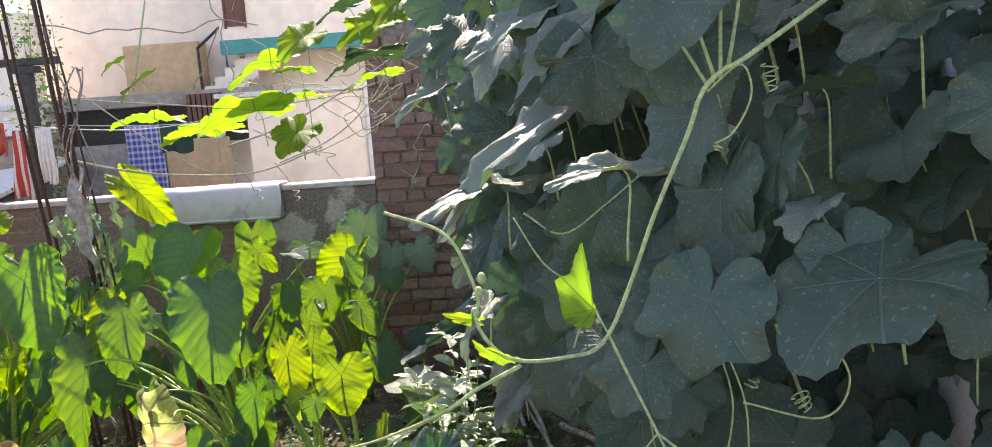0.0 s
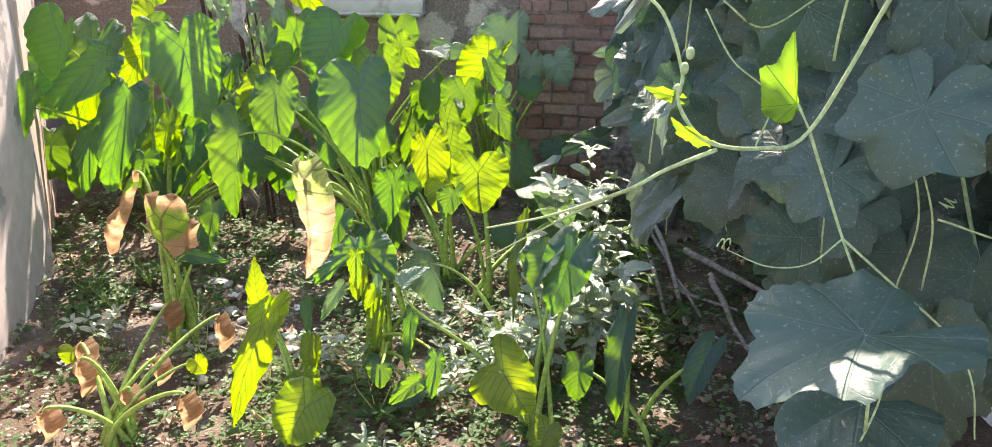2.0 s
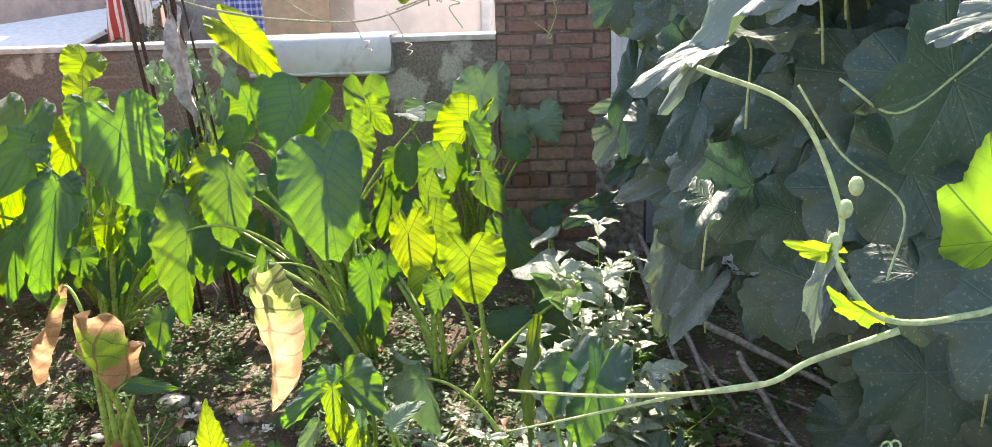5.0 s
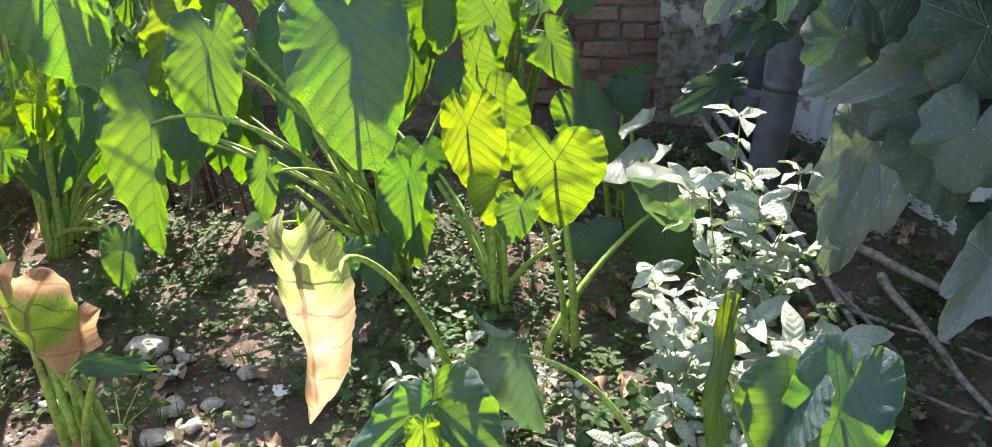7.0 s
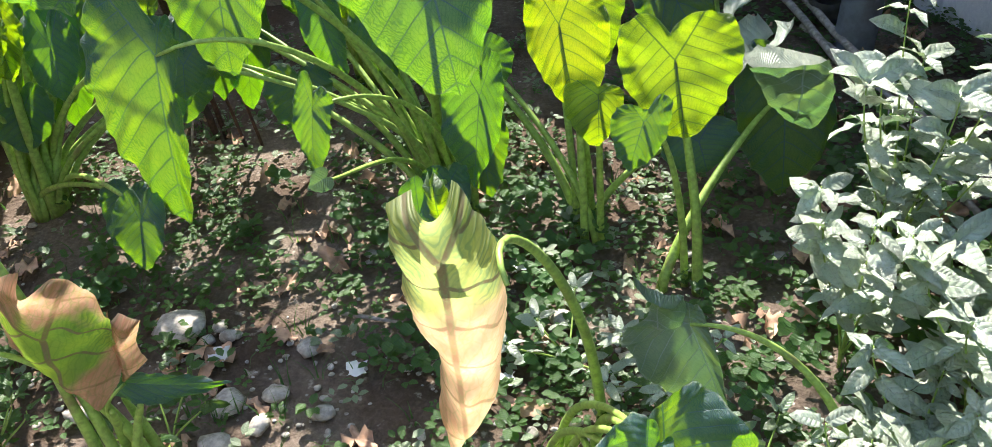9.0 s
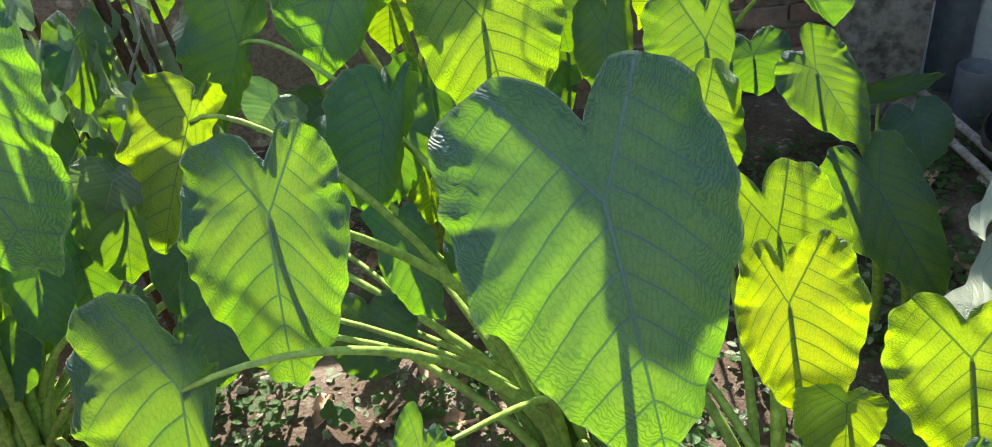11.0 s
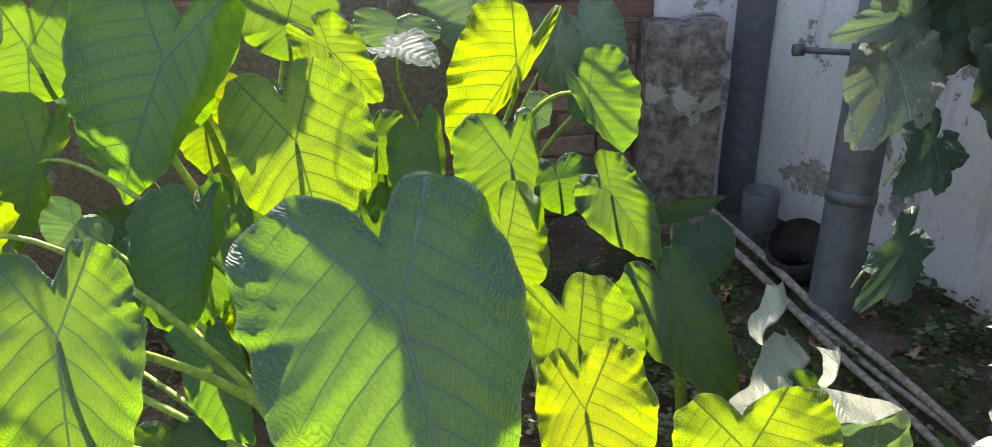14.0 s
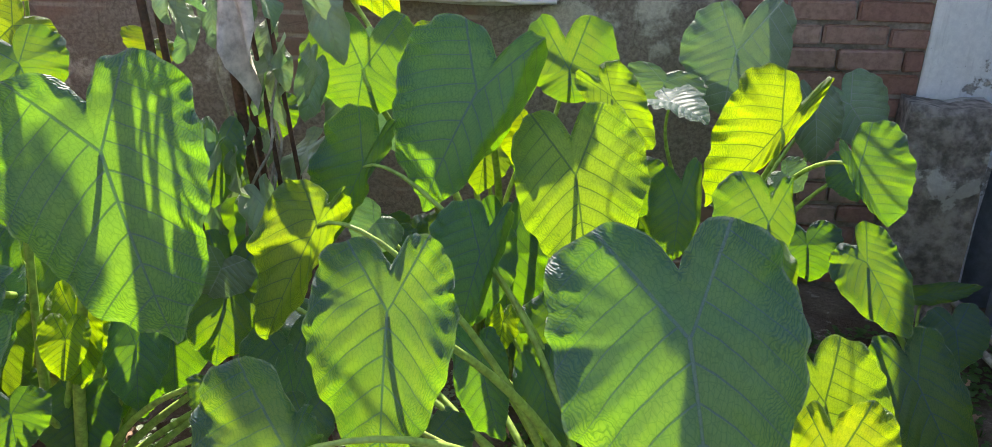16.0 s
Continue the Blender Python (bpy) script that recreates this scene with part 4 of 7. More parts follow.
leaf(taro_mid, (-1.492, 3.293, 0.642), (-1.516, 3.279, 0.636), 0.047, mat=GREY)
leaf(taro_mid, (-1.935, 3.933, 0.592), (-1.946, 3.903, 0.513), 0.115)
leaf(taro_back, (-1.769, 4.730, 0.601), (-1.804, 4.695, 0.493), 0.177)
leaf(taro_back, (-1.912, 4.681, 0.627), (-1.944, 4.647, 0.545), 0.156, fold=.4)
leaf(taro_back, (-1.671, 4.832, 0.824), (-1.686, 4.800, 0.725), 0.146, mat=RIPE, fold=.4)
leaf(taro_back, (-1.267, 4.785, 0.782), (-1.249, 4.760, 0.690), 0.163)
leaf(taro_corner, (-0.809, 4.734, 0.643), (-0.799, 4.705, 0.550), 0.183)
leaf(taro_corner, (-0.958, 4.837, 0.722), (-0.970, 4.813, 0.637), 0.170, fold=.3)
leaf(taro_mid, (-1.907, 4.485, 0.758), (-1.951, 4.460, 0.713), 0.154, mat=GREY, fold=.3)
leaf(taro_corner, (-0.671, 4.888, 0.803), (-0.653, 4.866, 0.716), 0.156)
leaf(taro_mid, (-1.589, 4.388, 0.562), (-1.597, 4.365, 0.493), 0.084, mat=YOUNG, fold=.5)
leaf(taro_left, (-2.562, 4.224, 0.355), (-2.566, 4.178, 0.235), 0.176, fold=.5)
leaf(taro_left, (-2.383, 4.369, 0.520), (-2.374, 4.314, 0.348), 0.204, fold=.4)
leaf(taro_mid, (-2.074, 4.275, 0.490), (-2.059, 4.231, 0.338), 0.209, fold=.3)
leaf(taro_mid, (-1.735, 4.178, 0.374), (-1.741, 4.138, 0.258), 0.191, fold=.4)
leaf(taro_young, (-1.438, 4.376, 0.545), (-1.421, 4.332, 0.395), 0.220, fold=.3)
leaf(taro_young, (-1.217, 4.181, 0.414), (-1.209, 4.147, 0.300), 0.185, fold=.4)
leaf(taro_left, (-2.808, 4.318, 0.467), (-2.818, 4.260, 0.330), 0.194, fold=.4, mat=RIPE)
leaf(taro_mid, (-1.977, 4.470, 0.502), (-1.983, 4.416, 0.346), 0.180, fold=.5, mat=RIPE)
leaf(taro_shade, (-0.500, 4.500, 0.539), (-0.483, 4.460, 0.450), 0.153)
leaf(taro_shade, (-0.484, 4.700, 0.533), (-0.369, 4.661, 0.583), 0.058)
leaf(taro_far, (-3.609, 4.848, 0.925), (-3.645, 4.755, 0.743), 0.346)
leaf(taro_far, (-3.287, 4.611, 0.804), (-3.419, 4.451, 0.604), 0.407, fold=.4)
leaf(taro_far, (-3.111, 4.444, 0.733), (-3.191, 4.343, 0.601), 0.251, mat=YOUNG, fold=.5)
leaf(taro_far, (-2.755, 4.126, 0.649), (-2.790, 3.994, 0.340), 0.284, fold=.3)
leaf(taro_far, (-3.103, 4.358, 0.386), (-3.120, 4.284, 0.216), 0.216)
leaf(taro_far, (-2.500, 4.175, 0.632), (-2.490, 4.131, 0.490), 0.117, mat=YOUNG, fold=.6)
leaf(taro_far, (-3.396, 4.238, 0.744), (-3.401, 4.127, 0.465), 0.138, fold=.5)
leaf(taro_far, (-2.911, 4.865, 1.287), (-2.950, 4.803, 1.175), 0.224, mat=YOUNG, fold=.5)
leaf(taro_far, (-3.336, 4.552, 0.844), (-3.341, 4.467, 0.627), 0.397)
leaf(taro_far, (-3.136, 4.464, 0.525), (-3.139, 4.399, 0.355), 0.304, fold=.4)
leaf(taro_far, (-3.484, 4.561, 0.404), (-3.474, 4.493, 0.206), 0.369)
leaf(taro_far, (-3.020, 4.400, 0.989), (-3.056, 4.249, 0.657), 0.279)
withered(taro_dry, 2.83, ((0.892, -1.275, -1.221), (0.871, -1.309, -1.210), (0.826, -1.311, -1.186), (0.771, -1.303, -1.168), (0.720, -1.304, -1.163), (0.674, -1.297, -1.167), (0.636, -1.278, -1.172), (0.599, -1.269, -1.177), (0.534, -1.276, -1.189), (0.489, -1.285, -1.209), (0.442, -1.273, -1.251)), DRY_TIP, 0.05, (0.5, 0.15, 0.36), stem=(-1.161, 2.800, 0.786, (-0.05, 0.10, 0.02)), curl=0.9)
withered(taro_dry, 2.88, ((0.906, -1.250, -1.242), (0.890, -1.257, -1.231), (0.869, -1.258, -1.227), (0.842, -1.256, -1.218)), RIPE, 0.02, (0.5, 0.0, 0.3))
withered(taro_wilted, 3.02, ((0.671, -1.942, -1.877), (0.653, -2.006, -1.846), (0.623, -2.015, -1.830), (0.577, -2.016, -1.823), (0.529, -2.011, -1.829), (0.480, -1.982, -1.836), (0.443, -1.939, -1.847), (0.415, -1.892, -1.864)), DRY, 0.07, (0.46, 0.40, 0.25), stem=(-2.009, 3.000, 0.548, (0.03, 0.03, -0.10)), curl=-0.6)
withered(taro_wilted, 3.05, ((0.558, -1.844, -1.827), (0.542, -1.846, -1.789), (0.490, -1.857, -1.818), (0.439, -1.862, -1.813), (0.419, -1.864, -1.840)), DRY, 0.03, (0.5, -0.6, 0.2))
withered(taro_wilted, 3.17, ((0.712, -2.117, -2.099), (0.666, -2.155, -2.109), (0.613, -2.191, -2.134), (0.545, -2.218, -2.158), (0.484, -2.286, -2.184), (0.407, -2.309, -2.226), (0.341, -2.281, -2.248)), DRY, 0.04, (0.5, 0.1, 0.5), stem=(-2.110, 3.170, 0.704, (0.06, 0.0, -0.02)))
withered(taro_front, 3.08, ((0.522, -0.955, -0.953), (0.498, -0.940, -0.930), (0.477, -0.925, -0.893), (0.467, -0.920, -0.861), (0.444, -0.923, -0.856), (0.420, -0.929, -0.852)), GREY, 0.03, (0.5, 0.0, 0.3))
broad(taro_front, (-0.854, 3.080, 0.419), (-0.785, 3.011, 0.256), (0.120, 0.028), (0.044, 0.038), (-0.100, -0.931, 0.350), mat=GREY, front=True, wave=.05, arch=(.14, -.02, -.03))
broad(taro_near_small, (-0.982, 2.660, 0.624), (-0.845, 2.588, 0.553), (0.040, 0.087), (0.034, 0.034), (-0.050, -0.750, 0.660), fold=(.1,.3), wave=.07, roll=.05)
broad(taro_near_small, (-1.008, 2.640, 0.629), (-1.152, 2.557, 0.520), (0.056, 0.020), (0.040, 0.040), (-0.100, -0.723, 0.683), fold=(.4,.2), wave=.07, roll=.05)
broad(taro_near_small, (-0.994, 2.580, 0.640), (-0.982, 2.540, 0.524), (0.033, 0.028), (0.025, 0.025), (-0.105, -0.943, 0.314), mat=YOUNG, fold=(.15,.3))
broad(taro_near_small, (-0.931, 2.620, 0.576), (-0.922, 2.590, 0.487), (0.020, 0.020), (0.019, 0.019), (-0.105, -0.943, 0.314), mat=GREY, fold=(.15,.3))
broad(taro_round, (-0.811, 2.500, 0.583), (-0.733, 2.549, 0.627), (0.024, 0.043), (0.020, 0.020), (-0.102, -0.564, 0.820), mat=GREY, fold=(.2,.2), droop=.3)
broad(taro_near, (-1.295, 2.450, 0.400), (-1.420, 2.389, 0.030), (0.060, 0.052), (0.120, 0.150), (-0.251, -0.902, 0.351), mat=YOUNG, fold=(.15,-.5), wave=.04)
broad(taro_near, (-1.323, 2.520, 0.467), (-1.350, 2.555, 0.618), (0.054, 0.041), (0.032, 0.032), (-0.102, -0.973, 0.205), mat=YOUNG, fold=(.2,.2))
for _q in ((-1.965, 3.04, 0.47), (-1.94, 3.06, 0.40), (-1.885, 3.02, 0.37), (-1.845, 3.05, 0.36), (-1.90, 3.09, 0.33)):
    COUNT[0] += 1
    stalk(taro_wilted, Vector(_q), Vector(_q) + Vector((0, 0, 0.1)), Vector((0, -1, 0)), True, 0.3, (0.0, 0.0, -0.05))
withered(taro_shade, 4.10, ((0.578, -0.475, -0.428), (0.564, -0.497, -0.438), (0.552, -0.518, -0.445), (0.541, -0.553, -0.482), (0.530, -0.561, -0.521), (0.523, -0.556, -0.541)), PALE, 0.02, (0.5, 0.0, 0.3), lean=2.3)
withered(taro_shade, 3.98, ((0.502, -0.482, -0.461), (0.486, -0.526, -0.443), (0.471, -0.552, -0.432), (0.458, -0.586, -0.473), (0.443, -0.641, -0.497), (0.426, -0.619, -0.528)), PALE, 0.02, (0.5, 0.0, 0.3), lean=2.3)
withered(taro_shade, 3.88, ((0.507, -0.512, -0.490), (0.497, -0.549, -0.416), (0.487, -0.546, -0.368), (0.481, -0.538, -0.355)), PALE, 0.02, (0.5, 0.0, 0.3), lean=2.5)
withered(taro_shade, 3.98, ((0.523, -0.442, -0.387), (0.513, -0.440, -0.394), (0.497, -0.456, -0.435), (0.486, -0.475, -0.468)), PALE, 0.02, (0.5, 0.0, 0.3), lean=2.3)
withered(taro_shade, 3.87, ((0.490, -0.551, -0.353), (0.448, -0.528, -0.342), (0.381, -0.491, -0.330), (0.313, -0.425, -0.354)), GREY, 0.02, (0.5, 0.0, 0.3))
for _x, _y, _z, _w, _h in ((-1.88, 2.90, 0.25, 0.08, 0.11), (-1.99, 2.49, 0.27, 0.07, 0.09), (-1.91, 2.37, 0.28, 0.08, 0.13), (-1.74, 2.54, 0.21, 0.08, 0.10), (-1.94, 2.19, 0.19, 0.09, 0.10), (-1.58, 2.73, 0.30, 0.07, 0.14), (-1.47, 2.24, 0.26, 0.08, 0.11), (-1.77, 2.39, 0.17, 0.08, 0.08)):
    withered(taro_scraps, _y, ((_z, _x - 0.2 * _w, _x + 0.1 * _w), (_z - 0.3 * _h, _x - 0.5 * _w, _x + 0.35 * _w), (_z - 0.7 * _h, _x - 0.3 * _w, _x + 0.5 * _w), (_z - _h, _x - 0.1 * _w, _x + 0.2 * _w)), DRY, 0.05, (0.5, -0.8, 0.3), stem=(_x, _y, _z, (0.01, 0.02, 0.01)), curl=0.7)
broad(taro_near, (-1.144, 2.500, 0.345), (-1.153, 2.469, 0.246), (0.033, 0.033), (0.031, 0.031), (-0.102, -0.947, 0.305), mat=YOUNG, fold=(.2,.4))
broad(taro_near, (-1.184, 2.600, 0.433), (-1.176, 2.566, 0.328), (0.025, 0.025), (0.033, 0.033), (-0.102, -0.947, 0.305), fold=(.3,.4))
broad(taro_near_small, (-1.074, 2.620, 0.489), (-1.144, 2.591, 0.375), (0.026, 0.026), (0.041, 0.041), (-0.102, -0.947, 0.305), mat=GREY, fold=(.3,.4))
broad(taro_near_small, (-0.942, 2.600, 0.509), (-0.971, 2.580, 0.437), (0.022, 0.022), (0.024, 0.024), (-0.102, -0.947, 0.305), mat=YOUNG, fold=(.3,.4))
broad(taro_near_small, (-0.904, 2.500, 0.267), (-0.902, 2.478, 0.200), (0.046, 0.046), (0.021, 0.021), (-0.102, -0.947, 0.305), fold=(.1,.1))
broad(taro_near_small, (-0.711, 2.500, 0.314), (-0.714, 2.458, 0.182), (0.032, 0.032), (0.042, 0.042), (-0.102, -0.947, 0.305), fold=(.3,.2))
broad(taro_near_small, (-0.771, 2.450, 0.252), (-0.861, 2.434, 0.172), (0.033, 0.033), (0.036, 0.036), (-0.102, -0.947, 0.305), fold=(.3,.2))
broad(taro_near, (-1.141, 2.420, 0.245), (-1.095, 2.378, 0.129), (0.070, 0.069), (0.040, 0.040), (-0.102, -0.947, 0.305), mat=YOUNG, fold=(.2,.3))
broad(taro_near_small, (-0.959, 2.700, 0.355), (-0.975, 2.664, 0.239), (0.021, 0.021), (0.037, 0.037), (-0.102, -0.947, 0.305), mat=YOUNG, fold=(.3,.4))
broad(taro_near_small, (-0.849, 2.720, 0.349), (-0.858, 2.666, 0.180), (0.028, 0.028), (0.053, 0.053), (-0.102, -0.947, 0.305), fold=(.3,.4))
leaf(taro_wilted, (-1.858, 3.050, 0.405), (-1.672, 3.050, 0.378), 0.061, fold=.5, front=True)
leaf(taro_near, (-1.084, 2.268, 0.236), (-1.137, 2.210, 0.125), 0.190, mat=YOUNG, fold=.4)
leaf(taro_near, (-1.169, 2.582, 0.265), (-1.173, 2.549, 0.171), 0.066, mat=YOUNG, fold=.6)
leaf(taro_near_small, (-0.995, 2.606, 0.544), (-0.997, 2.582, 0.472), 0.064, mat=YOUNG, fold=.6)
leaf(taro_near_small, (-0.989, 2.737, 0.416), (-0.985, 2.714, 0.340), 0.079, mat=YOUNG, fold=.6)
leaf(taro_near_small, (-0.961, 2.688, 0.169), (-0.958, 2.666, 0.099), 0.103, fold=.4)
leaf(taro_near_small, (-0.827, 2.585, 0.134), (-0.893, 2.559, 0.103), 0.100, fold=.4)
leaf(taro_round, (-0.479, 2.768, 0.611), (-0.480, 2.694, 0.372), 0.042, mat=RIPE, fold=.5, twist=15, wave=.06)
leaf(taro_round, (-0.363, 2.701, 0.614), (-0.410, 2.668, 0.517), 0.160, fold=.8, twist=25)
leaf(taro_round, (-0.291, 2.668, 0.627), (-0.339, 2.612, 0.450), 0.178, fold=.15)
leaf(taro_round, (-0.322, 2.288, 0.209), (-0.342, 2.265, 0.141), 0.117, mat=YOUNG, fold=.4)
leaf(taro_ribbed, (-0.103, 2.569, 0.365), (-0.106, 2.514, 0.125), 0.095, fold=.6)
leaf(taro_ribbed, (-0.243, 2.683, 0.214), (-0.237, 2.651, 0.111), 0.121, fold=.4)
leaf(taro_ribbed, (0.167, 2.578, 0.347), (0.118, 2.539, 0.200), 0.103, fold=.6)
leaf(taro_scraps, (-1.561, 2.501, 0.228), (-1.535, 2.502, 0.190), 0.075, mat=YOUNG, fold=.4)
leaf(taro_scraps, (-2.028, 2.490, 0.238), (-2.031, 2.473, 0.199), 0.085, mat=YOUNG, fold=.4)



# low shaded leaves deep inside the clumps, added for density and ground shade
_r = random.Random(52)
for _p, _x0, _x1, _k in ((taro_far, -3.5, -2.6, 12), (taro_left, -2.7, -1.95, 10), (taro_back, -1.95, -1.25, 8)):
    for _ in range(_k):
        _a = Vector((_r.uniform(_x0, _x1), _r.uniform(4.35, 4.9), _r.uniform(0.3, 0.72)))
        _t = _a + Vector((_r.uniform(-0.06, 0.06), -0.06, -_r.uniform(0.14, 0.24)))
        leaf(_p, _a, _t, _r.uniform(0.14, 0.24), fold=_r.uniform(0.1, 0.5))


# ---- pumpkin vine ----
def vine(label, at=(0.6, 1.7, 0.0)):
    return anchor("pumpkin_vine", at, label, "pumpkin vine")


def vleaf(p, at, tip, width, mat=None, fold=0.26, twist=0.0, wave=0.05, droop=0.24, stalk=0.12, face=None, shape=None):
    """One pumpkin leaf with a short stalk that runs back into the vine."""
    COUNT[0] += 1
    A, B = Vector(at), Vector(tip)
    length = (B - A).length
    me = blade_mesh("leaf_blade", length, width, mat or PUMPKIN, COUNT[0], fold, droop, wave, PALM, 84, 8, 1.62, 0.011, 0.006, shape=shape)
    ob = new("leaf_blade", me)
    n = set_blade(ob, p, A, B, twist, face=face)
    if mat is PUMPKIN_LIT:
        tagged(ob, "yellow-green young leaf blade in a sunlit colour")
    if stalk:
        pts = bezier(A - n * stalk - Vector((0, 0, stalk * 0.6)), A - n * stalk * 0.7, A - n * stalk * 0.25 - (B - A).normalized() * 0.03, A, 8)
        tube("leaf_stalk", pts, [0.0032 - 0.001 * i / 8 for i in range(9)], VINE, p, 6)
    return ob


def curl(start, along, loops, radius, length):
    """A spiral tendril end."""
    d = Vector(along).normalized()
    a = d.orthogonal().normalized()
    b = d.cross(a)
    out = []
    for i in range(loops * 10 + 1):
        f = i / (loops * 10)
        w = f * loops * 2 * math.pi
        out.append(Vector(start) + d * length * f + (a * (math.cos(w) - 1) + b * math.sin(w)) * radius * (1 - 0.4 * f))
    return out


vine_near = vine("pumpkin vine with long pale stems, tendrils and broad dark leaves")
vine_mid = vine("dense hanging pumpkin vine with dark and sheen-pale leaves on the side wall", (0.5, 3.2, 0.0))
vine_wall = vine("thin pumpkin vine with sunlit leaves trailing over the garden wall", (-1.2, 5.3, 0.0))
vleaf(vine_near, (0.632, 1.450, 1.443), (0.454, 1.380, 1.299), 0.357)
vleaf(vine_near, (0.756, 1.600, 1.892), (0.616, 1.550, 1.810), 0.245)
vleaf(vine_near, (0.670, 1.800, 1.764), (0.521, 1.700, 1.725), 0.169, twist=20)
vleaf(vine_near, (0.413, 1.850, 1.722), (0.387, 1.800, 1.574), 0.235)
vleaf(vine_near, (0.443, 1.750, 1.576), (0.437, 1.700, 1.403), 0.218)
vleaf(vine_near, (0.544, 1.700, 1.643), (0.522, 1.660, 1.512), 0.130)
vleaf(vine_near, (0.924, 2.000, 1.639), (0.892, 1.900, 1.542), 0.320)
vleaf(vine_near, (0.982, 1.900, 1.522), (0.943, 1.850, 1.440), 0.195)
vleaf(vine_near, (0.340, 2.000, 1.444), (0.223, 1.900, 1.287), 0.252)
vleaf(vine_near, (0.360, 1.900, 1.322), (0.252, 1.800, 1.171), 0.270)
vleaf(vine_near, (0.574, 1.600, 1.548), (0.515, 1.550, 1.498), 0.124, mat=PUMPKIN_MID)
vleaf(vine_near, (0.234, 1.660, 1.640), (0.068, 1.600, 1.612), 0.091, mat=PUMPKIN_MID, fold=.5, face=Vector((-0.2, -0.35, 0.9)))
vleaf(vine_near, (0.579, 1.750, 1.924), (0.500, 1.700, 1.860), 0.187)
vleaf(vine_near, (0.422, 1.800, 1.369), (0.364, 1.750, 1.173), 0.155)
vleaf(vine_near, (0.254, 1.300, 1.081), (0.048, 1.200, 1.006), 0.331)
vleaf(vine_near, (0.360, 1.750, 1.358), (0.276, 1.700, 1.202), 0.265)
vleaf(vine_near, (0.312, 1.450, 0.871), (0.167, 1.400, 0.800), 0.299)
vleaf(vine_near, (0.458, 1.700, 1.501), (0.436, 1.650, 1.405), 0.184)
vleaf(vine_near, (0.209, 1.900, 1.224), (0.200, 1.850, 1.123), 0.221)
vleaf(vine_near, (0.471, 1.600, 0.909), (0.518, 1.550, 0.738), 0.270)
vleaf(vine_near, (0.561, 1.700, 1.047), (0.550, 1.650, 0.945), 0.226)
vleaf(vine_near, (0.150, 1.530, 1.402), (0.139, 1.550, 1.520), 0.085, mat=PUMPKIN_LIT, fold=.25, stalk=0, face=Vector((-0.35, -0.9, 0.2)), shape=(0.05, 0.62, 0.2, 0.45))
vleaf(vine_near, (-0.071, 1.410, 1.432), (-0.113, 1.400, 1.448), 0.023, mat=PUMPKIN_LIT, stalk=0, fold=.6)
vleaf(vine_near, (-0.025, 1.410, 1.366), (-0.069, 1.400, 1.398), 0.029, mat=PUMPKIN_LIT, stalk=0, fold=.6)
vleaf(vine_near, (-0.071, 1.410, 1.406), (-0.076, 1.400, 1.334), 0.023, mat=PUMPKIN_MID, stalk=0, fold=.7)
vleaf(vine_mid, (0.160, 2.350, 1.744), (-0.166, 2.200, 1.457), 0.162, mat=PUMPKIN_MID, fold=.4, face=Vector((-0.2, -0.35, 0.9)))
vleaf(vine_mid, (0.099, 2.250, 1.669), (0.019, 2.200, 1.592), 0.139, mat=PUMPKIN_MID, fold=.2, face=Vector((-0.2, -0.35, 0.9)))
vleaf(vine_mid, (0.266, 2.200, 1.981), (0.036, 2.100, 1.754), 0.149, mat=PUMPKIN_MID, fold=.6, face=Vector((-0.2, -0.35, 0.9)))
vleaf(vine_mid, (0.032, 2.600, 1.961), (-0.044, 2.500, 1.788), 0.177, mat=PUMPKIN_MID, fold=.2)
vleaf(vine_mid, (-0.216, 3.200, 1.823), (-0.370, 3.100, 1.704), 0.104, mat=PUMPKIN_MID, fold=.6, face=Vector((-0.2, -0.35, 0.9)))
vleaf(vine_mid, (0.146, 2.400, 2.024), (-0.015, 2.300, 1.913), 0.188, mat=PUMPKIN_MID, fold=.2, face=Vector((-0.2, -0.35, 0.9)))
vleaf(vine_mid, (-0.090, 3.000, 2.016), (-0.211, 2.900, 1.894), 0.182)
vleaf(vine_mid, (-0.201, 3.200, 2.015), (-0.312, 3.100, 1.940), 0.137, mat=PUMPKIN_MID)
vleaf(vine_mid, (-0.039, 2.700, 1.364), (-0.076, 2.600, 1.235), 0.130)
vleaf(vine_mid, (0.132, 2.500, 1.403), (0.053, 2.400, 1.251), 0.185)
vleaf(vine_mid, (-0.008, 2.800, 1.208), (-0.095, 2.700, 1.142), 0.146, mat=PUMPKIN_MID)
vleaf(vine_mid, (-0.06, 2.300, 1.236), (-0.113, 2.200, 1.179), 0.101, fold=.5, face=Vector((-0.3, -0.9, 0.2)))
vleaf(vine_mid, (0.017, 2.900, 0.788), (-0.084, 2.800, 0.667), 0.109, mat=PUMPKIN_MID, fold=.5)
vleaf(vine_mid, (0.209, 2.300, 1.069), (0.148, 2.200, 0.991), 0.051, mat=PUMPKIN_MID, fold=.5)
vleaf(vine_mid, (0.059, 3.600, 0.738), (-0.073, 3.500, 0.392), 0.255, mat=PUMPKIN_MID)
vleaf(vine_mid, (0.262, 3.100, 1.016), (0.139, 3.000, 0.847), 0.243)
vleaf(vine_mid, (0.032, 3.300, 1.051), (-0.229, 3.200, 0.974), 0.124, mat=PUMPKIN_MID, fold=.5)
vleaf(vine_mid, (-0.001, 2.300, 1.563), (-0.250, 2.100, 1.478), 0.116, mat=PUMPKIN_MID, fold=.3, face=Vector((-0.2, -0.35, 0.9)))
vleaf(vine_mid, (0.074, 3.300, 0.921), (0.066, 3.200, 0.710), 0.216)
vleaf(vine_mid, (-0.131, 3.900, 1.252), (-0.166, 3.800, 0.968), 0.151)
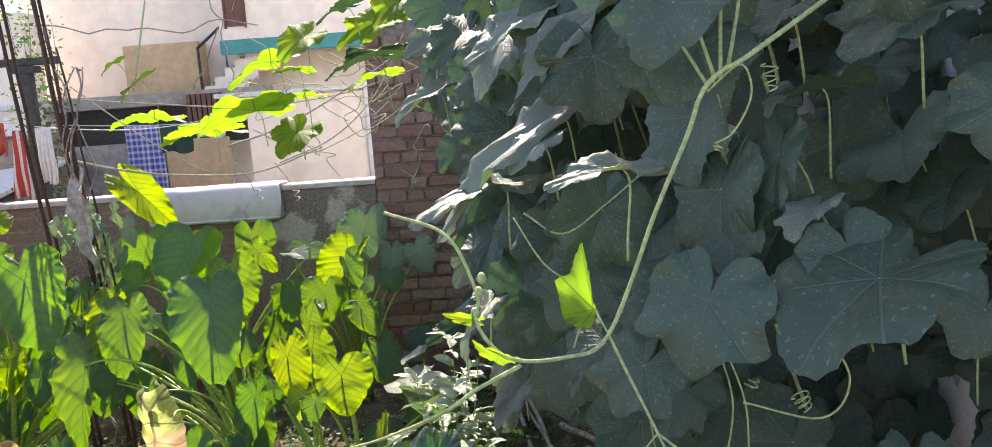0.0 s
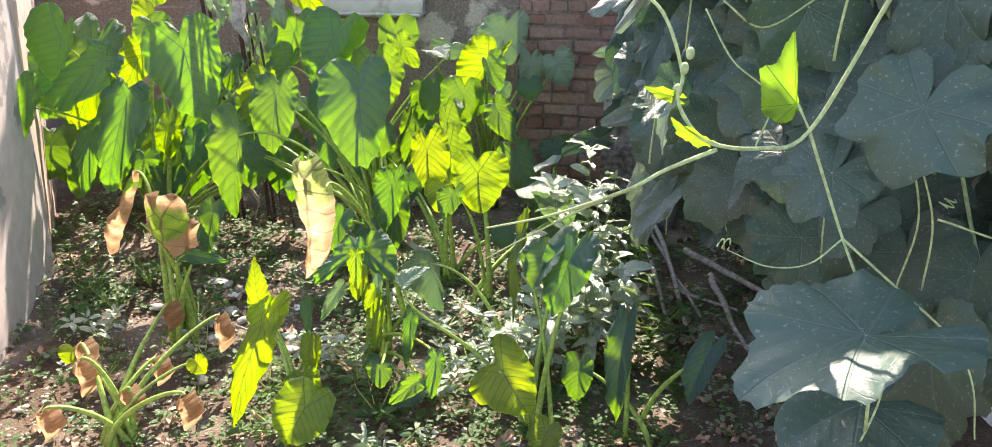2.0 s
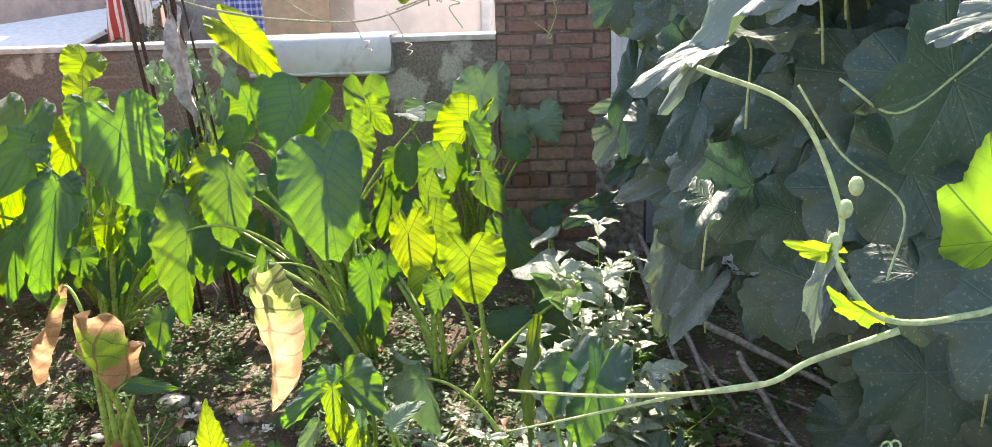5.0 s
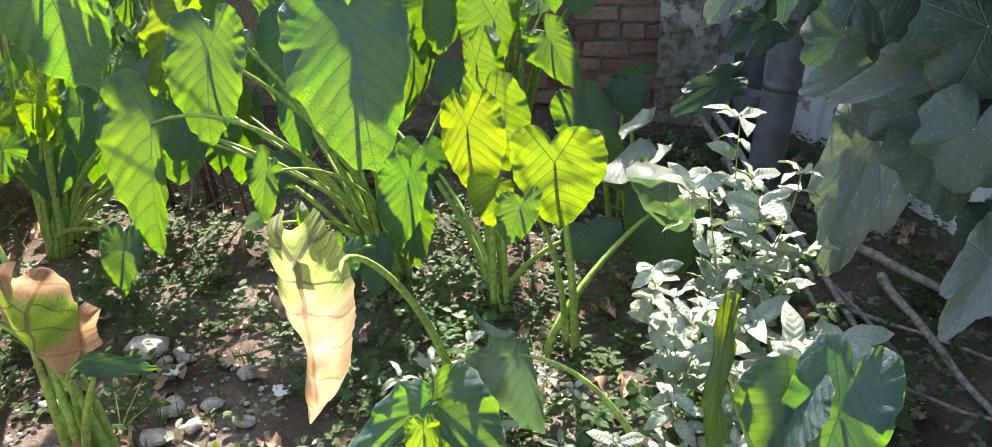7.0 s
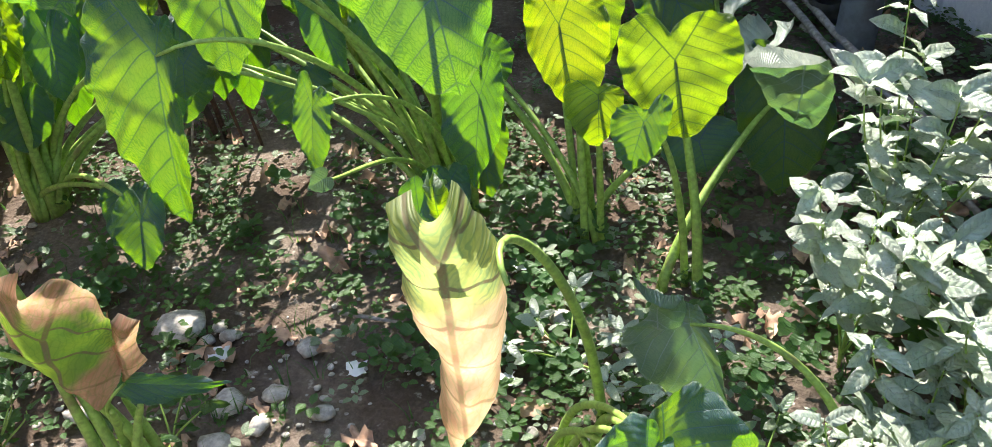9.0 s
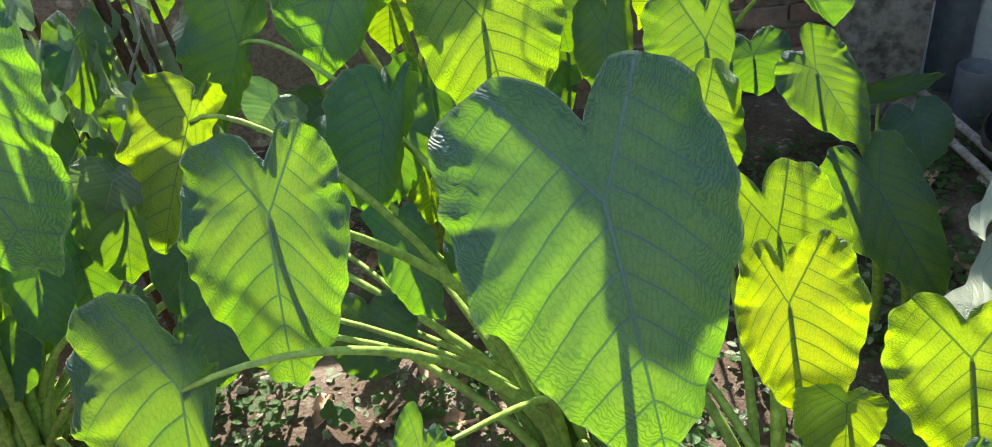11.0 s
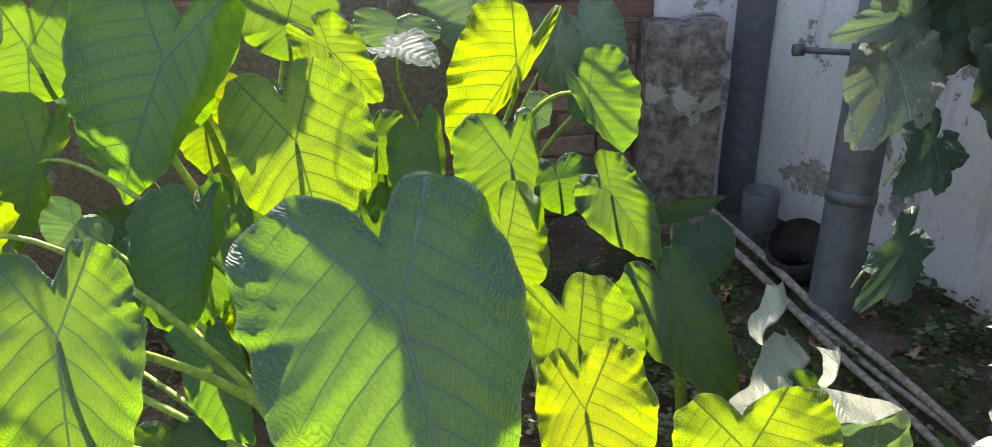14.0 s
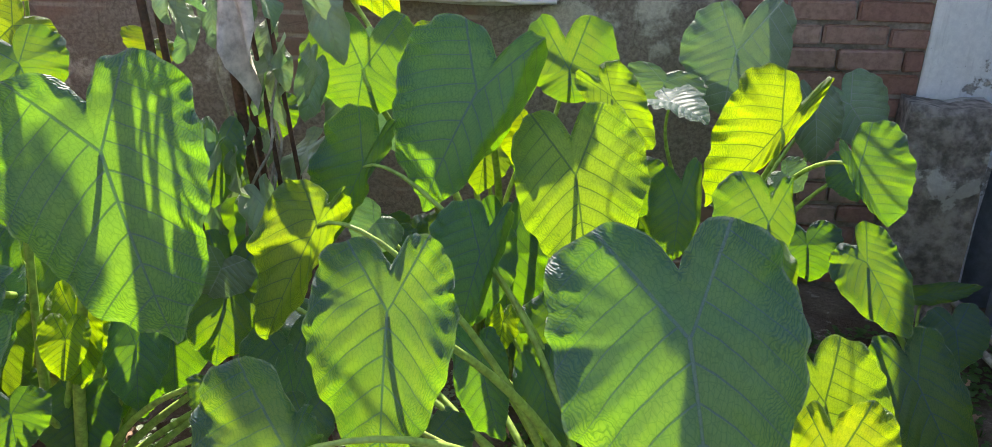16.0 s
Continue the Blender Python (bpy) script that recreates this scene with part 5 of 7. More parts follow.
vleaf(vine_mid, (-0.082, 3.500, 1.176), (-0.037, 3.400, 1.026), 0.208)
vleaf(vine_mid, (0.273, 3.300, 0.607), (0.201, 3.200, 0.514), 0.241)
vleaf(vine_mid, (-0.006, 3.500, 0.981), (-0.228, 3.400, 0.939), 0.162, mat=PUMPKIN_MID, fold=.4)
vleaf(vine_mid, (-0.139, 4.400, 0.992), (-0.283, 4.300, 0.838), 0.225, mat=PUMPKIN_MID)
vleaf(vine_mid, (-0.060, 4.500, 1.070), (-0.295, 4.400, 1.055), 0.151, mat=PUMPKIN_MID)
vleaf(vine_mid, (-0.259, 4.100, 0.702), (-0.426, 4.000, 0.644), 0.122)
vleaf(vine_mid, (-0.084, 4.300, 0.843), (-0.239, 4.200, 0.787), 0.171)
vleaf(vine_mid, (0.060, 3.650, 0.711), (-0.041, 3.500, 0.393), 0.157, mat=PUMPKIN_MID)
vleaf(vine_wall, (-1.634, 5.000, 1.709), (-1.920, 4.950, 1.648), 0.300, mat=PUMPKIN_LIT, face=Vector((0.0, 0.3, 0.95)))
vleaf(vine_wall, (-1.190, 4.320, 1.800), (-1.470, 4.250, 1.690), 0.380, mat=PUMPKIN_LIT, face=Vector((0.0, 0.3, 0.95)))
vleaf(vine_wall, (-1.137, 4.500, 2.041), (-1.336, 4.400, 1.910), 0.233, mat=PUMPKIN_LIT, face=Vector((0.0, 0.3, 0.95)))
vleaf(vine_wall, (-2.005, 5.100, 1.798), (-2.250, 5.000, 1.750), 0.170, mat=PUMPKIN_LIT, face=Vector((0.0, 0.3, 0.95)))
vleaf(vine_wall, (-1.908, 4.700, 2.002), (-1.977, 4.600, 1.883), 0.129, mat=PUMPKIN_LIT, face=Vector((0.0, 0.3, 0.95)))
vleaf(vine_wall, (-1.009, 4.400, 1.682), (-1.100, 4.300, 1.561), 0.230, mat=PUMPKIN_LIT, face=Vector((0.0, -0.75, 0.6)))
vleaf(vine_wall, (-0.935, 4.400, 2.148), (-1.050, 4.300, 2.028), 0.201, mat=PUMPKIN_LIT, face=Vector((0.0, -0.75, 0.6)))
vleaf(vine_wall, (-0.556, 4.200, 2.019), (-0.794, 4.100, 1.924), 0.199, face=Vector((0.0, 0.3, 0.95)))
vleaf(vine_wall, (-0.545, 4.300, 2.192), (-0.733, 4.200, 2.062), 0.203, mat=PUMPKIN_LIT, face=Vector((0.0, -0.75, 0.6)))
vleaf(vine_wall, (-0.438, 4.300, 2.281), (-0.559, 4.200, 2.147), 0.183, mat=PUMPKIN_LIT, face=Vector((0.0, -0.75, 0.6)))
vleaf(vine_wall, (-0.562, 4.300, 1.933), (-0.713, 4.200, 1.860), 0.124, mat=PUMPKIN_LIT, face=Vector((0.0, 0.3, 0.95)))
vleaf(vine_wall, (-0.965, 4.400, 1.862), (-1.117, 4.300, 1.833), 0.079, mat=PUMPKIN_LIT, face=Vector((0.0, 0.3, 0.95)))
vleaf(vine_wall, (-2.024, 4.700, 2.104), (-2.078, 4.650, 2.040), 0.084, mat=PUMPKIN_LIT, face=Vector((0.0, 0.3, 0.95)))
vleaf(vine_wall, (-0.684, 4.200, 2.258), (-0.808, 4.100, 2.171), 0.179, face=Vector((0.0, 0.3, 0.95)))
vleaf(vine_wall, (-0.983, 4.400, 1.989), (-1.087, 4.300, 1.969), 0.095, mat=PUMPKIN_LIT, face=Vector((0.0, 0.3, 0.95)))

# main hanging stem, its side shoots and tendrils
STEMS = (
    ((0.70, 1.66, 1.98), (0.435, 1.493, 1.837), (0.387, 1.493, 1.813), (0.35, 1.493, 1.777), (0.324, 1.493, 1.71), (0.262, 1.474, 1.587), (0.171, 1.5, 1.362), (0.085, 1.46, 1.338), (-0.01, 1.41, 1.36), (-0.058, 1.41, 1.42), (-0.055, 1.42, 1.47), (-0.10, 1.44, 1.57), (-0.20, 1.43, 1.618)),
    ((0.01, 1.41, 1.345), (-0.07, 1.43, 1.30), (-0.132, 1.45, 1.256), (-0.28, 1.66, 1.13), (-0.447, 1.9, 1.008)),
    ((-0.115, 1.45, 1.262), (-0.2, 1.55, 1.19), (-0.33, 1.72, 1.06), (-0.454, 1.9, 0.927)),
    ((0.171, 1.5, 1.362), (0.205, 1.5, 1.28), (0.251, 1.5, 1.171), (0.30, 1.44, 1.05), (0.32, 1.38, 0.95), (0.281, 1.35, 0.82)),
    ((0.251, 1.5, 1.171), (0.33, 1.46, 1.11), (0.43, 1.42, 1.03), (0.475, 1.41, 0.95), (0.493, 1.4, 0.85)),
    ((0.251, 1.5, 1.171), (0.20, 1.5, 1.12), (0.13, 1.5, 1.11), (0.056, 1.5, 1.137)),
    ((0.153, 1.53, 1.401), (0.16, 1.51, 1.385), (0.172, 1.5, 1.362)),
    ((0.40, 1.60, 1.80), (0.37, 1.62, 1.92), (0.35, 1.66, 2.1)),
    ((0.41, 1.60, 1.80), (0.42, 1.62, 1.94), (0.44, 1.66, 2.1)),
    ((0.39, 1.62, 1.79), (0.33, 1.64, 1.9), (0.28, 1.7, 2.0), (0.20, 1.75, 1.95)),
    ((0.43, 1.62, 1.82), (0.46, 1.64, 1.95), (0.50, 1.7, 2.15)),
)
RADII = (0.005, 0.004, 0.0028, 0.0032, 0.0026, 0.0018, 0.0028, 0.004, 0.004, 0.0035, 0.004)
for line, r in zip(STEMS, RADII):
    pts = smooth_line(line, 7)
    tube("vine_stem", pts, [r * (1.0 - 0.45 * i / len(pts)) for i in range(len(pts))], VINE, vine_near, 7)
for s, d, k, r, ln in (((0.056, 1.5, 1.137), (-0.5, 0, 0.2), 2, 0.012, 0.02), ((0.48, 1.56, 1.82), (0.1, 0.0, -1), 3, 0.016, 0.05), ((0.392, 1.57, 1.685), (-0.3, 0, -0.6), 2, 0.01, 0.012), ((0.50, 1.5, 1.22), (0.3, -0.1, -0.5), 3, 0.018, 0.03), ((0.46, 1.62, 1.2), (0.2, 0, 0.4), 2, 0.014, 0.02)):
    tube("tendril", curl(s, d, k, r, ln), 0.0015, VINE, vine_near, 5)
for line in (((0.383, 1.59, 1.778), (0.437, 1.57, 1.822), (0.457, 1.57, 1.786), (0.45, 1.57, 1.746), (0.421, 1.57, 1.701), (0.392, 1.57, 1.685)), ((0.30, 1.9, 1.6), (0.22, 1.85, 1.55), (0.12, 1.8, 1.5), (0.04, 1.8, 1.55)), ((0.55, 1.5, 1.35), (0.60, 1.5, 1.25), (0.55, 1.5, 1.18), (0.42, 1.55, 1.2)), ((0.02, 1.95, 1.52), (0.08, 1.9, 1.42), (0.16, 1.85, 1.35), (0.13, 1.8, 1.25)), ((0.42, 1.7, 1.0), (0.44, 1.7, 1.15), (0.40, 1.7, 1.3)), ((0.47, 1.7, 1.0), (0.46, 1.68, 1.15), (0.42, 1.7, 1.28))):
    tube("tendril", smooth_line(line, 7), 0.0022, VINE, vine_near, 5)
# small buds on the shoot's end
for q in ((-0.052, 1.415, 1.475), (-0.06, 1.415, 1.44), (-0.045, 1.41, 1.50)):
    bm = bmesh.new()
    bmesh.ops.create_icosphere(bm, subdivisions=2, radius=0.0075)
    for v in bm.verts:
        v.co = Vector(q) - vine_near.location + Vector((v.co.x, v.co.y, v.co.z * 1.4))
    part("flower_bud", bm, VINE, vine_near, "pale hairy bud", True)


def hanging_leaves():
    """The mass of the vine: leaves shingled over the side wall, thinning to the bottom and to the free edge."""
    rng = random.Random(11)
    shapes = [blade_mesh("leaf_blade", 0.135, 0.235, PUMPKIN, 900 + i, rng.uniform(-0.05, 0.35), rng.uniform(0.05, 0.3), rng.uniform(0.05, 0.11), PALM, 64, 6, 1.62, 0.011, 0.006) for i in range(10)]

    def edge(y):
        return float(np.interp(y, (1.3, 1.7, 2.3, 2.9, 3.5, 4.2, 4.6), (0.36, 0.24, 0.06, -0.02, -0.06, -0.02, 0.12)))

    def wall_x(y):
        return 0.28 + 0.3375 * (5.8 - y)

    made = 0
    while made < 470:
        y = rng.uniform(1.45, 4.65)
        lo = float(np.interp(y, (1.4, 1.8, 2.0, 3.0, 3.6, 4.3, 4.7), (0.45, 0.35, 0.25, 0.3, 0.68, 0.8, 0.95)))
        z = rng.uniform(lo, 3.3)
        wx, e = wall_x(y) - 0.06, edge(y)
        x = e + (wx - e) * rng.random() ** 1.7
        if x < 0.35 and z > 2.25 and (y > 2.15 or x < 0.22):
            continue
        if y > 3.1 and z < 0.85 + 0.35 * min(1.0, max(0.0, (x - 0.25) / 0.4)):
            continue
        if 1.9 < y < 3.1 and x < 0.45 and z < 0.85:
            continue
        if y < 1.9 and x < 0.55 and z < 1.55 and rng.random() < 0.8:
            continue
        if y > 3.6 and z < 1.0 and x < 0.1 and rng.random() < 0.6:
            continue
        if made % 12 == 5:
            x, y, z = rng.uniform(-0.2, 0.12), rng.uniform(3.5, 4.4), rng.uniform(1.5, 2.2)
        made += 1
        p = vine_near if y < 2.0 else vine_mid
        ob = new("leaf_blade", rng.choice(shapes))
        n = Vector((-0.35 + rng.uniform(-0.5, 0.4), -1, 0.35 + rng.uniform(-0.5, 0.6))).normalized()
        down = Vector((rng.uniform(-0.8, 0.5), -0.15, -1)).normalized()
        set_blade(ob, p, (x, y, z), Vector((x, y, z)) + down * 0.135, rng.uniform(-25, 25), n, rng.uniform(0.75, 1.3))
        if made % 2 == 0:
            A = Vector((x, y, z))
            tube("leaf_stalk", bezier(A - n * 0.16 + Vector((0.03, 0.02, -0.14)), A - n * 0.1 + Vector((0, 0, 0.02)), A - n * 0.04 - down * 0.03, A, 7), 0.0022, VINE, p, 5)
    # Unseen grid of leaves added high up to shade the broad near leaf.
    for i in range(12):
        A = Vector((-0.2 + 0.14 * (i % 4), 2.86 + 0.04 * (i // 4), 2.68 + 0.065 * (i // 4)))
        ob = new("leaf_blade", shapes[i % 10])
        set_blade(ob, vine_mid, A, A + Vector((rng.uniform(-0.06, 0.06), 0.04, -0.07)), rng.uniform(-20, 20), Vector((0.0, 0.6, 0.75)), rng.uniform(0.8, 0.95))
    for i in range(190):
        y = rng.uniform(1.3, 3.3)
        x, z = wall_x(y) - rng.uniform(0.05, 0.22), rng.uniform(0.15, 2.8)
        ob = new("leaf_blade", rng.choice(shapes))
        n = Vector((-0.7 + rng.uniform(-0.4, 0.4), -1, 0.3 + rng.uniform(-0.4, 0.5))).normalized()
        down = Vector((rng.uniform(-0.7, 0.7), -0.1, -1)).normalized()
        set_blade(ob, vine_near if y < 2.0 else vine_mid, (x, y, z), Vector((x, y, z)) + down * 0.135, rng.uniform(-20, 20), n, rng.uniform(0.9, 1.4))
    for i in range(70):
        y = rng.uniform(3.0, 4.25)
        x, z = wall_x(y) - rng.uniform(0.05, 0.32), rng.uniform(0.42, 1.25)
        ob = new("leaf_blade", rng.choice(shapes))
        n = Vector((-0.7 + rng.uniform(-0.4, 0.4), -1, 0.3 + rng.uniform(-0.4, 0.5))).normalized()
        down = Vector((rng.uniform(-0.7, 0.7), -0.1, -1)).normalized()
        set_blade(ob, vine_mid, (x, y, z), Vector((x, y, z)) + down * 0.135, rng.uniform(-20, 20), n, rng.uniform(0.8, 1.2))
    for i in range(16):
        y = rng.uniform(1.8, 4.3)
        x = (edge(y) + wall_x(y)) * 0.5 + rng.uniform(-0.1, 0.15)
        z = rng.uniform(2.2, 2.9)
        line = [(x, y, z)]
        for _ in range(5):
            z -= rng.uniform(0.2, 0.45)
            x += rng.uniform(-0.12, 0.12)
            y += rng.uniform(-0.12, 0.12)
            line.append((min(x, wall_x(y) - 0.04), y, max(0.25, z)))
        tube("vine_stem", smooth_line(line, 5), 0.0055, VINE, vine_mid, 6)


hanging_leaves()


def added_shade_strand():
    """An unseen upper strand of the wall vine, added over the bed's left end to shade the clump below."""
    rng = random.Random(5)
    shapes = [blade_mesh("leaf_blade", 0.135, 0.235, PUMPKIN, 960 + i, 0.15, 0.2, 0.08, PALM, 64, 6, 1.62, 0.011, 0.006) for i in range(4)]
    line = smooth_line([(-1.95, 4.75, 1.98), (-2.0, 5.3, 2.7), (-2.1, 5.65, 3.0), (-2.6, 5.75, 2.95), (-3.2, 5.8, 3.05), (-3.5, 5.8, 3.0)], 6)
    tube("vine_stem", line, 0.005, VINE, vine_wall, 6)
    # Leaves placed above the view to block sun, with a gap by the rods.
    for i in range(36):
        c = line[rng.randint(12, len(line) - 1)]
        if -2.66 < c[0] < -2.2:
            continue
        A = Vector(c) + Vector((rng.uniform(-0.12, 0.12), rng.uniform(-0.1, 0.1), rng.uniform(-0.2, 0.24)))
        n = Vector((rng.uniform(-0.3, 0.3), 0.6 + rng.uniform(-0.3, 0.3), 0.75)).normalized()
        ob = new("leaf_blade", shapes[i % 4])
        set_blade(ob, vine_wall, A, A + Vector((rng.uniform(-0.1, 0.1), 0.05, -0.11)), rng.uniform(-20, 20), n, rng.uniform(0.7, 1.15))
        tube("leaf_stalk", bezier(Vector(c), Vector(c).lerp(A, 0.3) + Vector((0, 0, 0.03)), Vector(c).lerp(A, 0.8) + Vector((0, 0, 0.02)), A, 6), 0.0022, VINE, vine_wall, 5)


added_shade_strand()

# stems and dry tendrils of the vine over the garden wall
for line, r in ((((-2.5, 4.9, 1.62), (-2.2, 5.0, 1.52), (-1.9, 5.1, 1.46), (-1.5, 5.3, 1.43), (-1.1, 5.4, 1.55)), 0.008),
                (((-2.3, 4.75, 2.0), (-2.0, 4.9, 1.7), (-1.75, 5.0, 1.5), (-1.6, 5.1, 1.42)), 0.005),
                (((-2.4, 4.7, 1.95), (-1.9, 4.8, 1.88), (-1.4, 4.9, 1.83), (-0.9, 5.0, 1.86), (-0.4, 5.2, 2.0)), 0.005),
                (((-1.5, 4.8, 1.62), (-1.2, 4.8, 1.7), (-0.9, 4.9, 1.85), (-0.5, 5.0, 2.1), (-0.2, 5.0, 2.4)), 0.006),
                (((-1.25, 4.9, 1.5), (-0.95, 5.0, 1.62), (-0.7, 5.1, 1.85), (-0.5, 5.1, 2.2)), 0.005),
                (((-1.0, 4.9, 1.9), (-0.8, 5.0, 1.75), (-0.75, 5.0, 1.65), (-0.5, 5.2, 1.8)), 0.004),
                (((-1.35, 4.8, 1.7), (-1.1, 4.9, 1.55), (-0.9, 5.0, 1.6), (-0.65, 5.1, 1.72)), 0.004)):
    pts = smooth_line(line, 7)
    tube("vine_stem", pts, [r * (1 - 0.4 * i / len(pts)) for i in range(len(pts))], DRYSTEM, vine_wall, 6)
_r = random.Random(21)
for i in range(26):
    s = Vector((_r.uniform(-1.5, -0.35), _r.uniform(4.8, 5.3), _r.uniform(1.5, 2.15)))
    line = [s]
    for _ in range(4):
        s = s + Vector((_r.uniform(-0.12, 0.16), _r.uniform(-0.05, 0.05), _r.uniform(-0.12, 0.08)))
        line.append(s)
    tube("tendril", smooth_line(line, 5), 0.0028, DRYSTEM if i % 2 else VINE, vine_wall, 5)
for s, d, k, r, ln in (((-1.62, 5.62, 1.30), (0.4, 0, -1), 2, 0.02, 0.1), ((-1.36, 5.6, 1.28), (0.2, 0, -1), 2, 0.022, 0.08)):
    tube("tendril", smooth_line([Vector(s) + Vector((-0.1, 0, 0.18)), Vector(s) + Vector((-0.03, 0, 0.08)), s], 5) + curl(s, d, k, r, ln)[1:], 0.0035, DRYSTEM, vine_wall, 5, "dry curled tendril")


# ---- leaning iron rods ----
def rod(x0, y0, x1, y1, h, r):
    a = Vector((x0, y0, -0.05))
    pts = [a.lerp(Vector((x1, y1, h)), i / 24) + Vector((noise.noise((i * 0.3, x0 * 9, 0)) * 0.006, noise.noise((i * 0.3, x0 * 9, 5)) * 0.006, 0)) for i in range(25)]
    ob = tube("iron_rod", pts, [r * (1 + 0.06 * (i % 2)) for i in range(25)], STEEL, None, 8)
    tagged(ob, "rusty ribbed iron rod standing in the garden bed", "iron rod", "rods of one bundle")


for x, y, lean, h, r in ((-2.36, 4.60, -0.22, 2.7, 0.010), (-2.345, 4.64, -0.22, 2.75, 0.009), (-2.165, 4.60, -0.22, 2.8, 0.012), (-2.145, 4.63, -0.21, 2.6, 0.009)):
    rod(x, y, x + lean, y, h, r)
for x, dx, h in ((-2.06, -0.26, 2.3), (-2.0, -0.27, 2.2)):
    rod(x, 4.55, x + dx, 4.6, h, 0.0055)
climber = anchor("dry_climber", (-2.2, 4.58, 0), "dry pale climbing weed wound round the iron rods", "weed")
_r = random.Random(4)
for i in range(5):
    w0 = _r.uniform(0, 6)
    pts = [Vector((-2.22 + 0.06 * math.cos(w0 + k * 0.5) + _r.uniform(-0.02, 0.02), 4.58 + 0.06 * math.sin(w0 + k * 0.5), 0.02 + 0.09 * k)) for k in range(24)]
    tube("climber_stem", smooth_line(pts, 3), 0.004, TWIG, climber, 5)
for i in range(34):
    A = Vector((-2.22 + _r.uniform(-0.2, 0.22), 4.52 + _r.uniform(-0.08, 0.1), _r.uniform(0.75, 1.35)))
    B = A + Vector((_r.uniform(-0.6, 0.6), -0.3, -1)).normalized() * _r.uniform(0.05, 0.13)
    me = blade_mesh("climber_leaf", (B - A).length, (B - A).length * 0.75, GREY if i % 3 == 0 else GLINT, 3000 + i, _r.uniform(0, 0.9), 0.3, 0.12, HEART, 28, 4)
    ob = new("climber_leaf", me)
    set_blade(ob, climber, A, B, _r.uniform(-60, 60))
hung = blade_mesh("hanging_husk", 0.34, 0.1, HUSK, 77, 0.9, 0.05, 0.1, HEART, 32, 6)
ob = new("hanging_husk", hung)
set_blade(ob, climber, (-2.21, 4.5, 1.36), (-2.17, 4.5, 1.03), 20)


# ---- pipes and stub in the corner ----
def hollow_pipe(name, a, b, r, label, category, wall=0.006, sides=28):
    a, b = Vector(a), Vector(b)
    p = anchor(name, a, label, category)
    d = b - a
    prof = ((r, 0), (r, 0.02), (r, 0.5), (r, 0.985), (r - 0.002, 1.0), (r - wall, 1.0), (r - wall, 0.3))
    x = d.orthogonal().normalized()
    y = d.normalized().cross(x)
    verts, faces = [], []
    for q, f in prof:
        for j in range(sides):
            w = 2 * math.pi * j / sides
            verts.append(d * f + (x * math.cos(w) + y * math.sin(w)) * q)
    for i in range(len(prof) - 1):
        for j in range(sides):
            k = (j + 1) % sides
            faces.append((i * sides + j, i * sides + k, (i + 1) * sides + k, (i + 1) * sides + j))
    part_mesh("pipe_body", mesh_of("pipe_body", verts, faces, PVC), p)
    for f in (0.35, 0.75):
        c = d * f
        ring_v, ring_f = tube_data([c - d.normalized() * 0.018, c + d.normalized() * 0.018], r + 0.004, sides)
        if d.length > 1.0:
            part_mesh("pipe_collar", mesh_of("pipe_collar", ring_v, ring_f, PVC), p)
    return p


hollow_pipe("drain_pipe", (0.227, 5.796, -0.030), (0.237, 5.796, 3.200), 0.078, "upright dark grey drain pipe in the wall corner", "pipe")
hollow_pipe("leaning_pipe", (0.112, 4.839, -0.030), (0.247, 5.028, 1.250), 0.072, "thick grey plastic pipe leaning by the white wall", "pipe")
hollow_pipe("pipe_stub", (0.167, 5.456, -0.030), (0.167, 5.456, 0.190), 0.068, "short open black pipe stub standing on the soil", "pipe")
b0, b1 = Vector((0.16, 5.32, 0.76)), Vector((0.48, 5.24, 0.74))
hk = anchor("wall_peg", b0, "small grey metal peg sticking out of the white wall", "peg")
tube("peg_shaft", [b0, b0.lerp(b1, 0.5), b1], 0.011, PVC, hk, 10)
tube("peg_head", [b0 - Vector((0.02, 0, 0)), b0 + Vector((0.012, -0.004, 0))], 0.02, PVC, hk, 14)

# broken dark pot beside the stub
pot = anchor("broken_pot", (0.14, 5.12, 0.0), "broken black clay pot lying beside the pipe stub", "pot")
verts, faces, NP = [], [], 22
for s in (0, 1):
    for j, (rad, z) in enumerate(((0.065, 0.0), (0.085, 0.06), (0.098, 0.13), (0.102, 0.19))):
        for i in range(NP):
            w = 2 * math.pi * i / NP
            cut = 1.0 if j < 2 else 0.45 + 0.55 * (0.5 + 0.5 * math.sin(w + 1.0))
            q = rad - 0.008 * s
            verts.append((q * math.cos(w), q * math.sin(w), 0.012 * s + (z - 0.06) * cut + 0.06 if j > 1 else z + 0.012 * s))
for s in (0, 1):
    for j in range(3):
        for i in range(NP):
            a, c = s * 4 * NP + j * NP, (i + 1) % NP
            faces.append((a + i, a + c, a + NP + c, a + NP + i))
faces += [(3 * NP + i, 3 * NP + (i + 1) % NP, 7 * NP + (i + 1) % NP, 7 * NP + i) for i in range(NP)]
faces += [tuple(range(NP)), tuple(4 * NP + i for i in range(NP))]
shard = part_mesh("pot_wall", mesh_of("pot_wall", verts, faces, POT), pot)
shard.rotation_euler = (radians(8), radians(-6), 0)

# ---- dead sticks on the ground ----
def stick(a, b, r, label="dry grey fallen stick lying on the soil", bend=0.03):
    a, b = Vector(a), Vector(b)
    n = 14
    pts = [a.lerp(b, i / n) + Vector((noise.noise((i * 0.25, a.x * 7, a.y)) * bend, noise.noise((i * 0.25, a.y * 7, 3)) * bend, noise.noise((i * 0.3, a.x, 8)) * bend * 0.4)) for i in range(n + 1)]
    ob = tube("stick", pts, [r * (1.1 - 0.45 * i / n) for i in range(n + 1)], TWIG, None, 8)
    tagged(ob, label, "stick", "sticks below the vine")


